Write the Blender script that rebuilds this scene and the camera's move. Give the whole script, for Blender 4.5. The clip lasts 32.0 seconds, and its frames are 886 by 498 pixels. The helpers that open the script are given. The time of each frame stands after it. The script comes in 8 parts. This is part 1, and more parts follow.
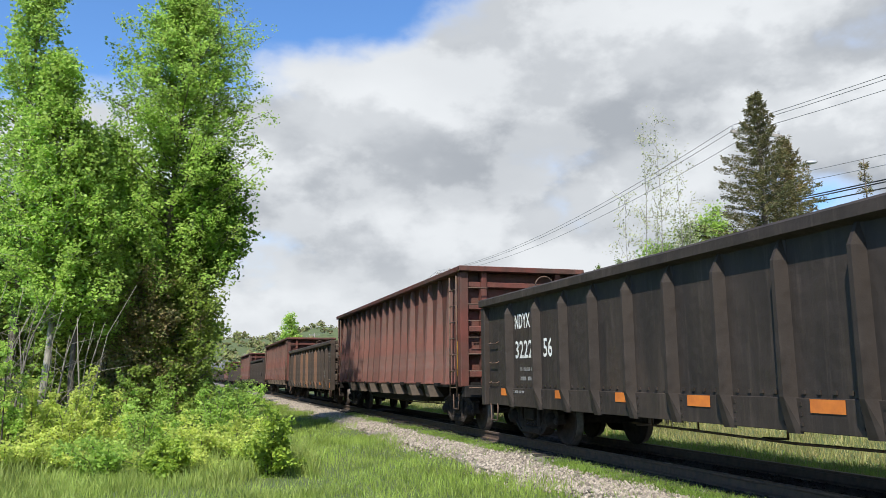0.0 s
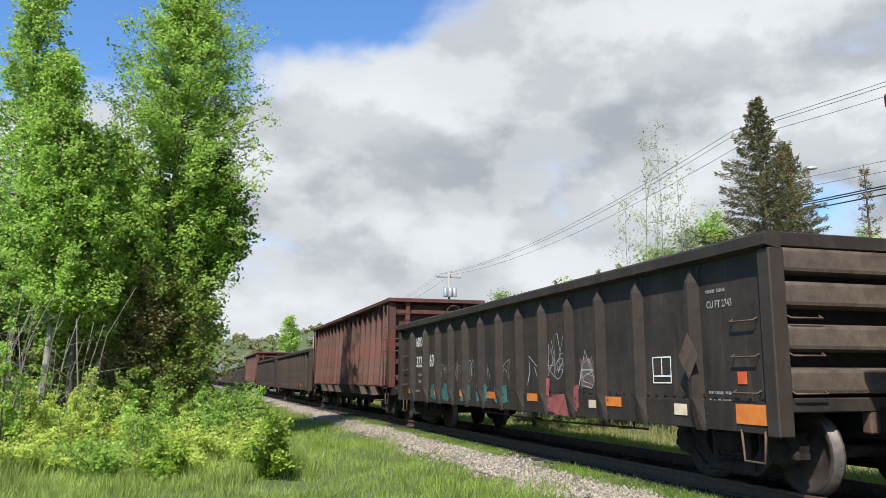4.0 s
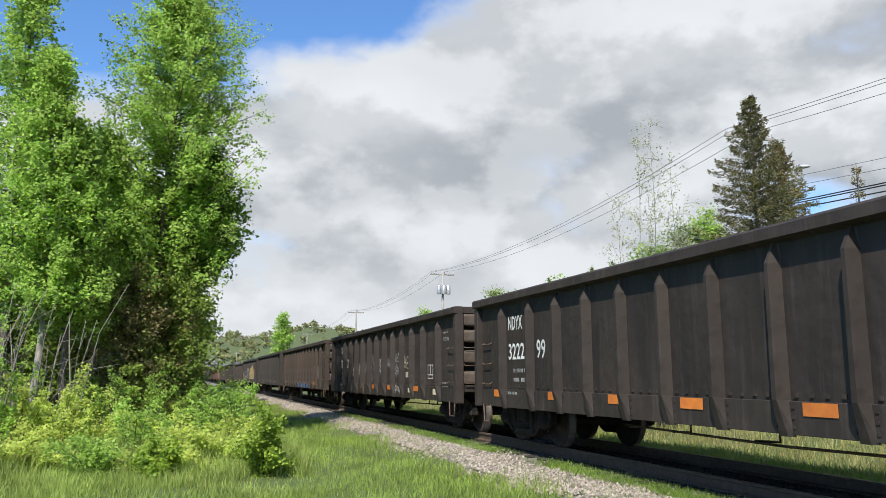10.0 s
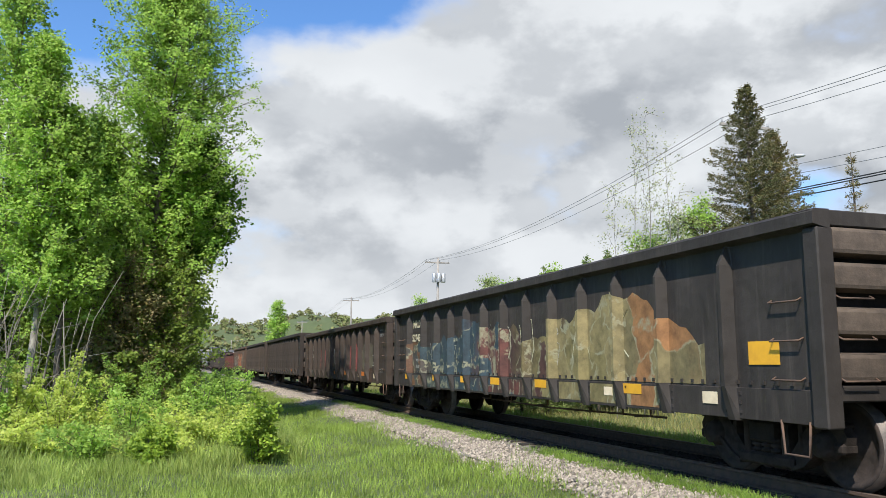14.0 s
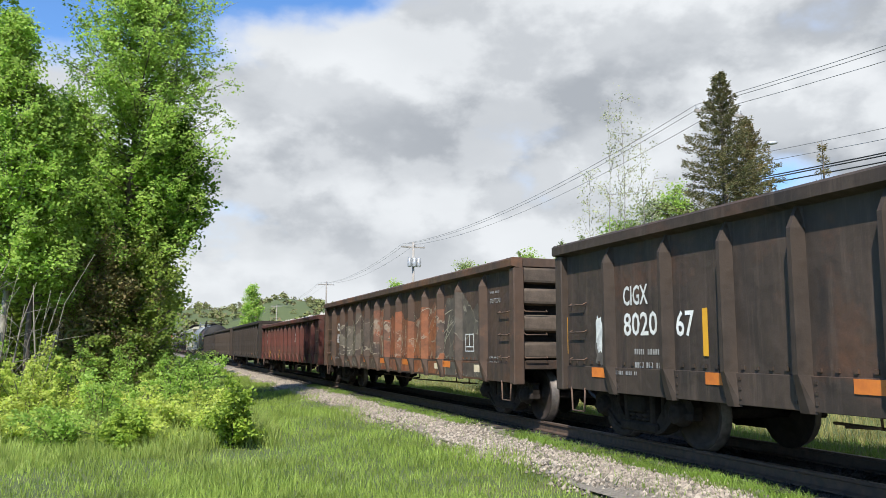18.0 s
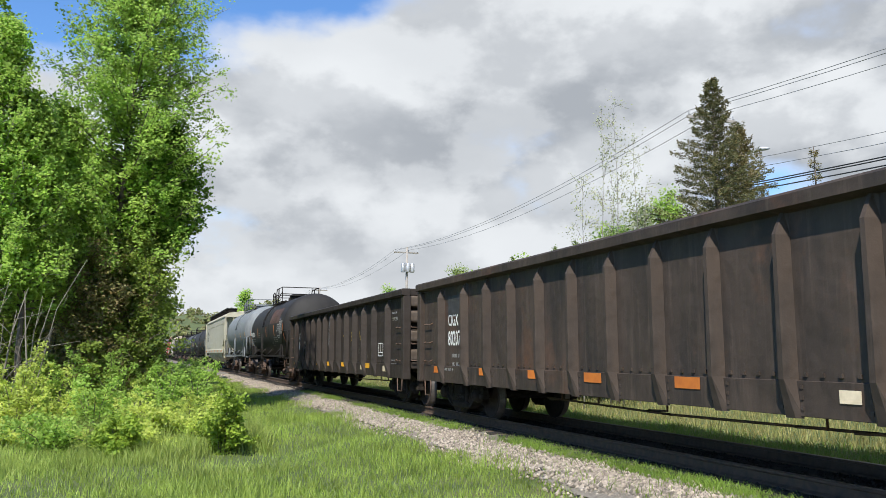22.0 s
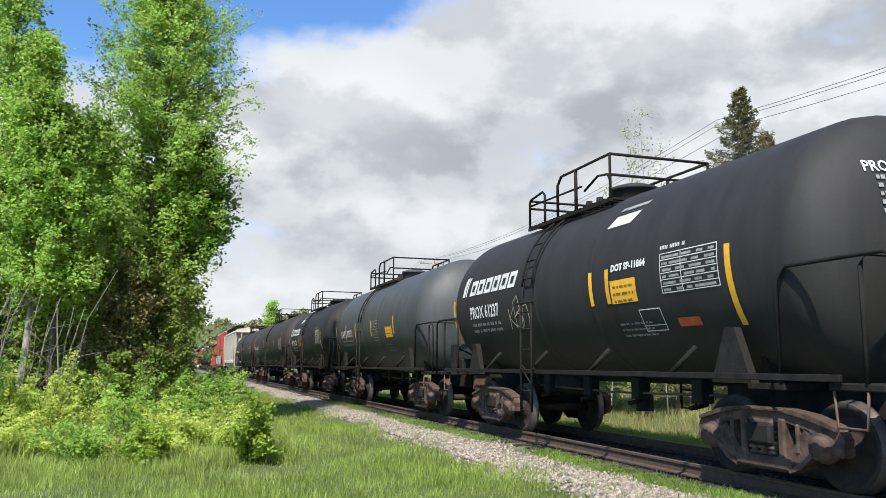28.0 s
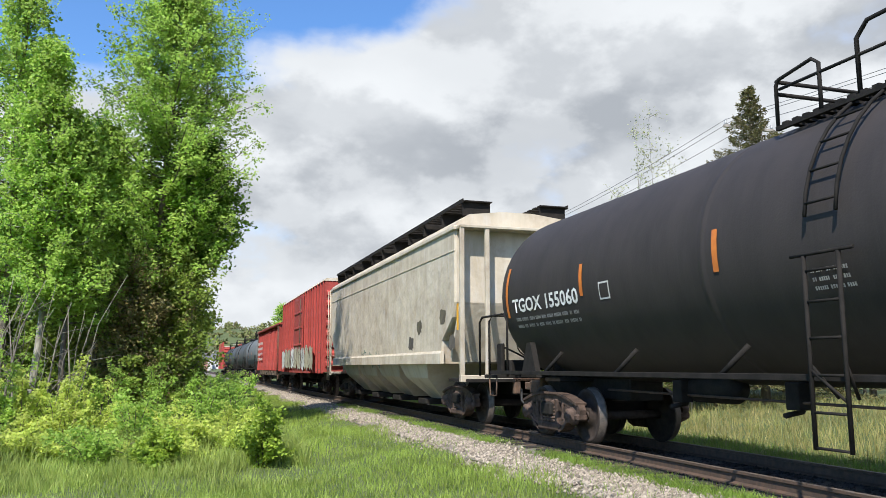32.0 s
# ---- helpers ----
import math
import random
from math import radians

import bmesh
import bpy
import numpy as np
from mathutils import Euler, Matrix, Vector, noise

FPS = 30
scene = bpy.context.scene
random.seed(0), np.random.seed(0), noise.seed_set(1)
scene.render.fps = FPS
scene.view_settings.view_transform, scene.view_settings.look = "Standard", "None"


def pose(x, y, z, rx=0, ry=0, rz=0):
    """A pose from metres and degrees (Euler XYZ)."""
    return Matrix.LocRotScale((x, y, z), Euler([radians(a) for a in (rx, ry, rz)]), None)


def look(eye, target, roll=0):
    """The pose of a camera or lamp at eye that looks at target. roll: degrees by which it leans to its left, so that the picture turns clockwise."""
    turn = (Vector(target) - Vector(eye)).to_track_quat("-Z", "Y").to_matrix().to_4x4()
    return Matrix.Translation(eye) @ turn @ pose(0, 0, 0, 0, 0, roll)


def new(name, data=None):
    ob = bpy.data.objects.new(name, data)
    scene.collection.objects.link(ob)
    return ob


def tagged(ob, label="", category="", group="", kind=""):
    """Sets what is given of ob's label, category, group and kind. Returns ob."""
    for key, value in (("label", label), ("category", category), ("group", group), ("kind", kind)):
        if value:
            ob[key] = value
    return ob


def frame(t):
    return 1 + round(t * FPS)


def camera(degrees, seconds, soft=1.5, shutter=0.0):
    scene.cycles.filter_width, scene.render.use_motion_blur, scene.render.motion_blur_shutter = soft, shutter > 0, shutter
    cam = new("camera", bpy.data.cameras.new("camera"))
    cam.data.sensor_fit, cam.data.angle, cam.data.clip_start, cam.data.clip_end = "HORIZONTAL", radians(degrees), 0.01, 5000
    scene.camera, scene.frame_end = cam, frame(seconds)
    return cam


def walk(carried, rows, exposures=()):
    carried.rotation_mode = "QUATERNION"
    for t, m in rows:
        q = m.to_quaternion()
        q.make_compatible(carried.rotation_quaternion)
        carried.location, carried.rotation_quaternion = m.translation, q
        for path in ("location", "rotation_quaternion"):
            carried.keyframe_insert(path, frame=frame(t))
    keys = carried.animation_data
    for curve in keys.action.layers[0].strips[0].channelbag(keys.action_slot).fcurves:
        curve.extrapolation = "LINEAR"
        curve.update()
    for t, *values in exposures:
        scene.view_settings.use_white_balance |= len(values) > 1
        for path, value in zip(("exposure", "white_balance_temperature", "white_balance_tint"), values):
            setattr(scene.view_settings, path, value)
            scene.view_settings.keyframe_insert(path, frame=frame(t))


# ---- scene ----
cam = camera(58.0, 32.0, soft=0.85)
EYE = (0.0, 0.0, 1.625)
# seconds and the three turns of the camera, which stands in one place
TURNS = [
    (0, 99.01, 0.37, -17.26), (0.5, 98.97, 0.14, -17.38), (1, 99.19, 0.12, -17.55), (1.5, 99.47, 0.24, -17.82), (2, 99.60, 0.07, -18.12),
    (2.5, 99.78, -0.02, -18.27), (3, 99.84, -0.07, -18.16), (3.5, 99.64, -0.11, -17.77), (4, 99.25, -0.00, -17.32), (4.5, 99.01, 0.16, -16.84),
    (6.5, 99.35, 0.27, -16.99), (7, 99.48, 0.45, -16.57), (7.5, 99.50, 0.44, -16.20), (8, 99.21, 0.59, -15.98), (8.5, 98.92, 0.59, -16.30),
    (9, 98.87, 0.43, -16.98), (9.5, 98.97, 0.16, -17.56), (10, 99.06, -0.04, -17.78), (10.5, 99.15, -0.03, -17.92), (11, 99.12, 0.02, -18.09),
    (11.5, 98.74, -0.07, -18.04), (12, 98.38, -0.14, -18.05), (12.5, 98.26, -0.18, -18.18), (13, 98.40, -0.09, -18.27), (13.5, 98.41, 0.00, -18.15),
    (14, 98.21, -0.14, -18.15), (14.5, 97.97, -0.24, -18.16), (16.5, 97.46, -0.13, -19.80), (17, 97.33, -0.23, -19.91), (17.5, 97.19, -0.31, -19.92),
    (18, 97.11, -0.19, -19.92), (18.5, 97.08, -0.17, -19.97), (19, 97.06, -0.37, -20.20), (19.5, 97.22, -0.43, -20.43), (20, 97.30, -0.27, -20.63),
    (20.5, 97.21, -0.30, -20.69), (21, 97.25, -0.28, -20.65), (21.5, 97.44, -0.10, -20.53), (22, 97.50, -0.10, -20.38), (22.5, 97.78, -0.07, -20.16),
    (23, 98.22, 0.12, -19.81), (23.5, 98.43, 0.23, -19.40), (24, 98.51, 0.32, -19.10), (24.5, 98.58, 0.27, -18.85), (26.5, 99.02, -0.42, -19.80),
    (27, 98.85, -0.39, -19.47), (27.5, 98.50, -0.44, -18.97), (28, 98.27, -0.35, -18.54), (28.5, 98.21, -0.04, -18.26), (29, 98.24, -0.07, -18.11),
    (29.5, 98.26, -0.01, -18.12), (30, 98.30, -0.08, -18.18), (30.5, 98.17, 0.06, -18.17), (31, 98.11, 0.14, -18.01), (31.5, 98.28, 0.25, -17.84),
    (32, 98.42, 0.01, -17.86)]
walk(cam, [(t, pose(*EYE, a, b, c)) for t, a, b, c in TURNS], [(0.0, 0.37), (12.0, 0.36), (17.0, 0.41), (20.0, 0.36), (24.0, 0.38), (27.0, 0.46), (32.0, 0.46)])

# ---- world and sun ----
SUN_DIR = Vector((-0.48, -0.68, 0.98)).normalized()
world = bpy.data.worlds.new("world")
scene.world = world
world.use_nodes = True
wt = world.node_tree
wt.nodes.clear()


def wn(kind, **kw):
    n = wt.nodes.new(kind)
    for k, v in kw.items():
        if k in n.inputs:
            n.inputs[k].default_value = v
    return n


def wl(a, b):
    wt.links.new(a, b)


def wmath(op, a, b=None):
    n = wt.nodes.new("ShaderNodeMath")
    n.operation = op
    for i, v in enumerate((a, b)):
        if v is None:
            continue
        if isinstance(v, (int, float)):
            n.inputs[i].default_value = v
        else:
            wl(v, n.inputs[i])
    return n.outputs[0]


def build_world():
    sky = wn("ShaderNodeTexSky")
    sky.sky_type = "NISHITA"
    sky.sun_disc = False
    sky.sun_elevation = math.asin(SUN_DIR.z)
    sky.sun_rotation = math.atan2(SUN_DIR.x, SUN_DIR.y)
    sky.air_density, sky.dust_density, sky.ozone_density = 1.0, 0.6, 2.0
    co = wn("ShaderNodeTexCoord")
    sep = wn("ShaderNodeSeparateXYZ")
    wl(co.outputs["Generated"], sep.inputs[0])
    dx, dz = sep.outputs[0], wmath("MAXIMUM", sep.outputs[2], 0.0)

    def cloud_noise(scale, detail, rough, off, flat):
        m = wn("ShaderNodeMapping")
        wl(co.outputs["Generated"], m.inputs["Vector"])
        m.inputs["Location"].default_value = off
        m.inputs["Scale"].default_value = (1.0, 1.0, flat)
        n = wn("ShaderNodeTexNoise", Scale=scale, Detail=detail, Roughness=rough)
        wl(m.outputs[0], n.inputs["Vector"])
        return n.outputs["Fac"]

    def smooth(v, a, b):
        r = wn("ShaderNodeMapRange")
        r.interpolation_type = "SMOOTHSTEP"
        r.inputs["From Min"].default_value, r.inputs["From Max"].default_value = a, b
        wl(v, r.inputs["Value"])
        return r.outputs[0]
    body = cloud_noise(2.7, 9.0, 0.52, (3.7, 1.3, 0.4), 1.8)
    shade = cloud_noise(2.6, 7.0, 0.5, (9.1, 4.2, 2.0), 2.1)
    puff, over = cloud_noise(6.5, 8.0, 0.55, (1.7, 5.3, 2.4), 1.5), cloud_noise(6.5, 8.0, 0.55, (1.7, 5.3, 2.4 + 0.09), 1.5)
    # a bank of cloud low over the line, open blue high up and over the wood
    rise = wmath("SUBTRACT", wmath("ADD", wmath("MULTIPLY", dx, 0.50), 0.325), dz)
    rise = wmath("MAXIMUM", wmath("MINIMUM", wmath("MULTIPLY", rise, 1.9), 0.215), -0.32)
    cover = wmath("ADD", wmath("ADD", body, wmath("MULTIPLY", wmath("SUBTRACT", puff, 0.5), 0.25)), rise)
    thick = smooth(cover, 0.45, 0.63)
    # undersides, where there is more cloud above, turn grey
    above = cloud_noise(2.7, 9.0, 0.52, (3.7, 1.3, 0.4 + 0.13), 1.8)
    under = smooth(wmath("SUBTRACT", above, body), -0.06, 0.09)
    lumps = smooth(wmath("SUBTRACT", over, puff), -0.09, 0.1)
    deep = wmath("ADD", wmath("MULTIPLY", under, 0.42), wmath("MULTIPLY", smooth(shade, 0.38, 0.62), 0.2))
    deep = wmath("ADD", deep, wmath("MULTIPLY", lumps, 0.42))
    deep = wmath("MULTIPLY", deep, smooth(cover, 0.50, 0.62))
    deep = wmath("MULTIPLY", deep, smooth(dz, -0.05, 0.2))
    grey = wn("ShaderNodeMix")
    grey.data_type = "RGBA"
    wl(deep, grey.inputs[0])
    grey.inputs[6].default_value, grey.inputs[7].default_value = (0.66, 0.685, 0.71, 1), (0.33, 0.355, 0.39, 1)
    dim = wn("ShaderNodeMix")
    dim.data_type, dim.blend_type = "RGBA", "MULTIPLY"
    dim.inputs[0].default_value = 1.0
    wl(sky.outputs[0], dim.inputs[6])
    dim.inputs[7].default_value = (0.092, 0.13, 0.17, 1)
    mix = wn("ShaderNodeMix")
    mix.data_type = "RGBA"
    wl(thick, mix.inputs[0])
    wl(dim.outputs[2], mix.inputs[6])
    wl(grey.outputs[2], mix.inputs[7])
    bg = wn("ShaderNodeBackground", Strength=1.0)
    out = wn("ShaderNodeOutputWorld")
    wl(mix.outputs[2], bg.inputs[0])
    wl(bg.outputs[0], out.inputs[0])


build_world()
sun_data = bpy.data.lights.new("sun", "SUN")
sun_data.energy, sun_data.angle, sun_data.color = 5.2, radians(0.6), (1.0, 0.95, 0.86)
sun = new("sun", sun_data)
sun.matrix_world = look(SUN_DIR * 50, (0, 0, 0))

# ---- materials ----
MATS = {}


def surface(name, base, other=None, scale=3.0, rough=0.8, metal=0.0, bump=0.25, mix=(0.4, 0.65), stretch=(1, 1, 1),
            patch=None, patch_scale=0.6, patch_at=(0.55, 0.7), vary=0.15, fine=40.0, island=False, streak=None, dent=0.0, gloss=0.5):
    """A weathered surface: two tones in noise, patches of a third, fine grain in the relief, some change from piece to piece."""
    if name in MATS:
        return MATS[name]
    m = bpy.data.materials.new(name)
    MATS[name] = m
    m.use_nodes = True
    t = m.node_tree
    b = t.nodes["Principled BSDF"]

    def node(kind, **kw):
        n = t.nodes.new(kind)
        for k, v in kw.items():
            n.inputs[k].default_value = v
        return n
    co = node("ShaderNodeTexCoord")
    mp = node("ShaderNodeMapping")
    mp.inputs["Scale"].default_value = stretch
    t.links.new(co.outputs["Object"], mp.inputs["Vector"])
    n1 = node("ShaderNodeTexNoise", Scale=scale, Detail=6.0, Roughness=0.62)
    t.links.new(mp.outputs[0], n1.inputs["Vector"])
    r1 = node("ShaderNodeMapRange")
    r1.inputs["From Min"].default_value, r1.inputs["From Max"].default_value = mix
    t.links.new(n1.outputs["Fac"], r1.inputs["Value"])
    m1 = node("ShaderNodeMix")
    m1.data_type = "RGBA"
    m1.inputs[6].default_value = (*base, 1)
    m1.inputs[7].default_value = (*(other or [c * 0.6 for c in base]), 1)
    t.links.new(r1.outputs[0], m1.inputs[0])
    colour = m1.outputs[2]
    if patch:
        n2 = node("ShaderNodeTexNoise", Scale=patch_scale, Detail=8.0, Roughness=0.7)
        t.links.new(co.outputs["Object"], n2.inputs["Vector"])
        r2 = node("ShaderNodeMapRange")
        r2.inputs["From Min"].default_value, r2.inputs["From Max"].default_value = patch_at
        t.links.new(n2.outputs["Fac"], r2.inputs["Value"])
        m2 = node("ShaderNodeMix")
        m2.data_type = "RGBA"
        m2.inputs[7].default_value = (*patch, 1)
        t.links.new(r2.outputs[0], m2.inputs[0])
        t.links.new(colour, m2.inputs[6])
        colour = m2.outputs[2]
    if streak:
        ms = node("ShaderNodeMapping")
        ms.inputs["Scale"].default_value = (1.0, 3.2, 0.22)
        t.links.new(co.outputs["Object"], ms.inputs["Vector"])
        n4 = node("ShaderNodeTexNoise", Scale=2.6, Detail=9.0, Roughness=0.72)
        t.links.new(ms.outputs[0], n4.inputs["Vector"])
        r4 = node("ShaderNodeMapRange")
        r4.inputs["From Min"].default_value, r4.inputs["From Max"].default_value = 0.52, 0.78
        r4.inputs["To Max"].default_value = 0.75
        t.links.new(n4.outputs["Fac"], r4.inputs["Value"])
        m4 = node("ShaderNodeMix")
        m4.data_type = "RGBA"
        m4.inputs[7].default_value = (*streak, 1)
        t.links.new(r4.outputs[0], m4.inputs[0])
        t.links.new(colour, m4.inputs[6])
        colour = m4.outputs[2]
    if vary:
        if island:
            g = node("ShaderNodeNewGeometry")
            rnd = g.outputs["Random Per Island"]
        else:
            g = node("ShaderNodeObjectInfo")
            rnd = g.outputs["Random"]
        mr = node("ShaderNodeMapRange")
        mr.inputs["To Min"].default_value, mr.inputs["To Max"].default_value = 1 - vary, 1 + vary
        t.links.new(rnd, mr.inputs["Value"])
        hsv = node("ShaderNodeHueSaturation")
        t.links.new(mr.outputs[0], hsv.inputs["Value"])
        t.links.new(colour, hsv.inputs["Color"])
        colour = hsv.outputs[0]
    t.links.new(colour, b.inputs["Base Color"])
    b.inputs["Roughness"].default_value = rough
    b.inputs["Metallic"].default_value = metal
    b.inputs["Specular IOR Level"].default_value = gloss
    if bump:
        n3 = node("ShaderNodeTexNoise", Scale=fine, Detail=4.0)
        t.links.new(co.outputs["Object"], n3.inputs["Vector"])
        bp = node("ShaderNodeBump", Strength=bump, Distance=0.02)
        t.links.new(n3.outputs["Fac"], bp.inputs["Height"])
        if dent:
            n5 = node("ShaderNodeTexNoise", Scale=1.6, Detail=3.0, Roughness=0.5)
            t.links.new(co.outputs["Object"], n5.inputs["Vector"])
            b5 = node("ShaderNodeBump", Strength=dent, Distance=0.12)
            t.links.new(n5.outputs["Fac"], b5.inputs["Height"])
            t.links.new(b5.outputs[0], bp.inputs["Normal"])
        t.links.new(bp.outputs[0], b.inputs["Normal"])
    return m


def foliage(name, base, other, through_amount=0.45, vary=0.3, sheen=0.25):
    """Leaves that let some light through, with a tone of its own for each leaf."""
    if name in MATS:
        return MATS[name]
    m = bpy.data.materials.new(name)
    MATS[name] = m
    m.use_nodes = True
    t = m.node_tree
    t.nodes.clear()
    g = t.nodes.new("ShaderNodeNewGeometry")
    mx = t.nodes.new("ShaderNodeMix")
    mx.data_type = "RGBA"
    mx.inputs[6].default_value, mx.inputs[7].default_value = (*base, 1), (*other, 1)
    t.links.new(g.outputs["Random Per Island"], mx.inputs[0])
    co = t.nodes.new("ShaderNodeTexCoord")
    n = t.nodes.new("ShaderNodeTexNoise")
    n.inputs["Scale"].default_value = 0.9
    t.links.new(co.outputs["Object"], n.inputs["Vector"])
    mr = t.nodes.new("ShaderNodeMapRange")
    mr.inputs["From Min"].default_value, mr.inputs["From Max"].default_value = 0.3, 0.7
    mr.inputs["To Min"].default_value, mr.inputs["To Max"].default_value = 1 - vary, 1 + vary
    t.links.new(n.outputs["Fac"], mr.inputs["Value"])
    hsv = t.nodes.new("ShaderNodeHueSaturation")
    t.links.new(mr.outputs[0], hsv.inputs["Value"])
    t.links.new(mx.outputs[2], hsv.inputs["Color"])
    d = t.nodes.new("ShaderNodeBsdfPrincipled")
    d.inputs["Roughness"].default_value = 0.5
    d.inputs["Specular IOR Level"].default_value = sheen
    tr = t.nodes.new("ShaderNodeBsdfTranslucent")
    ms = t.nodes.new("ShaderNodeMixShader")
    ms.inputs[0].default_value = through_amount
    out = t.nodes.new("ShaderNodeOutputMaterial")
    t.links.new(hsv.outputs[0], d.inputs["Base Color"])
    t.links.new(hsv.outputs[0], tr.inputs["Color"])
    t.links.new(d.outputs[0], ms.inputs[1])
    t.links.new(tr.outputs[0], ms.inputs[2])
    t.links.new(ms.outputs[0], out.inputs["Surface"])
    return m


def steel_paint(name, base, other, patch=None, **kw):
    kw.setdefault("rough", 0.68)
    kw.setdefault("gloss", 0.35)
    kw.setdefault("dent", 0.5)
    kw.setdefault("streak", tuple(min(0.5, c * 1.7 + d) for c, d in zip(base, (0.014, 0.011, 0.009))))
    return surface(name, base, other, scale=2.2, stretch=(1.0, 1.0, 0.28), patch=patch, bump=0.12, **kw)


M_BLACK = steel_paint("black_car_paint", (0.037, 0.0275, 0.0215), (0.023, 0.0175, 0.0142), (0.062, 0.041, 0.028), patch_at=(0.58, 0.8))
M_CHAR = steel_paint("charcoal_car_paint", (0.041, 0.034, 0.029), (0.027, 0.022, 0.019), (0.0495, 0.0396, 0.033), patch_at=(0.6, 0.85))
M_BROWN = steel_paint("brown_black_car_paint", (0.055, 0.039, 0.029), (0.03, 0.023, 0.0185), (0.105, 0.05, 0.028), patch_at=(0.56, 0.75))
M_RUSTY = steel_paint("worn_brown_car_paint", (0.075, 0.046, 0.031), (0.04675, 0.034, 0.0272), (0.1615, 0.07225, 0.034), patch_at=(0.5, 0.7))
M_RED = steel_paint("oxide_red_car_paint", (0.135, 0.040, 0.029), (0.075, 0.031, 0.024), (0.075, 0.044, 0.033), patch_at=(0.42, 0.62), streak=(0.165, 0.07, 0.047))
M_REDSTAKE = steel_paint("dust_greyed_red_paint", (0.165, 0.066, 0.050), (0.105, 0.052, 0.042), (0.12, 0.08, 0.064), patch_at=(0.46, 0.66), patch_scale=1.3, streak=(0.19, 0.11, 0.085))
M_FRESHRED = surface("fresh_red_repaint", (0.29, 0.055, 0.028), (0.2, 0.045, 0.026), scale=3, rough=0.6, bump=0.1, patch=(0.13, 0.045, 0.03), patch_scale=1.4)
M_CNRED = steel_paint("brown_red_car_paint", (0.115, 0.030, 0.021), (0.066, 0.025, 0.018), (0.055, 0.034, 0.025), patch_at=(0.45, 0.6), patch_scale=0.9, streak=(0.15, 0.05, 0.03))
M_CNSTAIN = steel_paint("dark_primer_patch", (0.062, 0.030, 0.023), (0.045, 0.026, 0.021), (0.085, 0.031, 0.022), patch_at=(0.45, 0.6))
M_BRIGHTRED = steel_paint("bright_red_car_paint", (0.36, 0.055, 0.045), (0.27, 0.045, 0.036), (0.2, 0.05, 0.04), patch_at=(0.58, 0.8))
M_RUST = surface("rusted_steel", (0.12, 0.07, 0.045), (0.06, 0.042, 0.034), scale=6, rough=0.85, bump=0.4)
M_ENDRIB = surface("dusty_brown_steel", (0.125, 0.095, 0.072), (0.07, 0.054, 0.043), scale=4, rough=0.8, gloss=0.25)
# underframe steel, its base colour lowered to imitate shade below the cars
M_UNDER = surface("shade_dark_underframe_steel", (0.024, 0.021, 0.019), (0.013, 0.012, 0.011), scale=5, rough=0.85, gloss=0.15)
# truck castings coloured near black in place of the car's shade over them
M_TRUCK = surface("shade_dark_cast_steel", (0.034, 0.027, 0.023), (0.017, 0.014, 0.012), scale=7, rough=0.85, bump=0.35, gloss=0.15)
M_TRUCKRUST = surface("rusty_cast_steel", (0.115, 0.078, 0.062), (0.05, 0.037, 0.031), scale=7, rough=0.85, bump=0.35, gloss=0.15)
M_WHEEL = surface("wheel_steel", (0.05, 0.038, 0.033), (0.028, 0.023, 0.021), scale=8, rough=0.8, gloss=0.2)
M_TREAD = surface("polished_wheel_tread", (0.13, 0.108, 0.095), (0.07, 0.06, 0.054), scale=9, rough=0.55, metal=0.4, bump=0.05)
M_TANK = steel_paint("black_tank_paint", (0.029, 0.0272, 0.026), (0.021, 0.02, 0.0192), (0.037, 0.031, 0.027), rough=0.68, gloss=0.28, dent=0.05, streak=(0.034, 0.033, 0.033), patch_at=(0.58, 0.85))
M_TANKBROWN = steel_paint("brown_black_tank_paint", (0.036, 0.030, 0.028), (0.027, 0.023, 0.0215), (0.042, 0.034, 0.03), rough=0.66, gloss=0.3, dent=0.05, streak=(0.042, 0.036, 0.033), patch_at=(0.6, 0.85))
M_TANKGREY = steel_paint("faded_grey_tank_paint", (0.058, 0.061, 0.06), (0.044, 0.046, 0.045), (0.033, 0.03168, 0.0297), rough=0.56, gloss=0.4, dent=0.08, streak=(0.078, 0.081, 0.08), patch_at=(0.55, 0.8))
M_TANKPALE = steel_paint("pale_grey_tank_paint", (0.17, 0.185, 0.195), (0.125, 0.136, 0.142), (0.10, 0.10, 0.097), rough=0.68, gloss=0.3, dent=0.08, streak=(0.19, 0.205, 0.21), patch_at=(0.55, 0.8))
M_TANKRUST = steel_paint("bare_rust_patch", (0.085, 0.040, 0.028), (0.055, 0.031, 0.024), (0.04, 0.028, 0.024), patch_at=(0.45, 0.7), rough=0.75)
M_BEIGE = steel_paint("beige_hopper_paint", (0.40, 0.38, 0.295), (0.35, 0.33, 0.25), (0.29, 0.25, 0.18), patch_at=(0.55, 0.8))
M_CREAM = steel_paint("dusty_cream_hopper_paint", (0.50, 0.44, 0.35), (0.40, 0.34, 0.26), (0.28, 0.21, 0.15), patch_at=(0.5, 0.75))
M_WHITE = surface("white_lettering", (0.72, 0.71, 0.67), (0.5, 0.49, 0.45), scale=9, rough=0.7, bump=0)
M_DIMWHITE = surface("faded_white_lettering", (0.34, 0.33, 0.31), (0.18, 0.17, 0.16), scale=11, rough=0.8, bump=0)
M_CREAMLET = surface("cream_lettering", (0.62, 0.55, 0.38), (0.45, 0.39, 0.27), scale=9, rough=0.7, bump=0)
M_RUSTLET = surface("rust_red_lettering", (0.30, 0.09, 0.055), (0.2, 0.075, 0.05), scale=9, rough=0.7, bump=0)
M_STAKERUST = steel_paint("rust_bled_stake", (0.16, 0.085, 0.05), (0.085, 0.05, 0.034), (0.05, 0.036, 0.028))
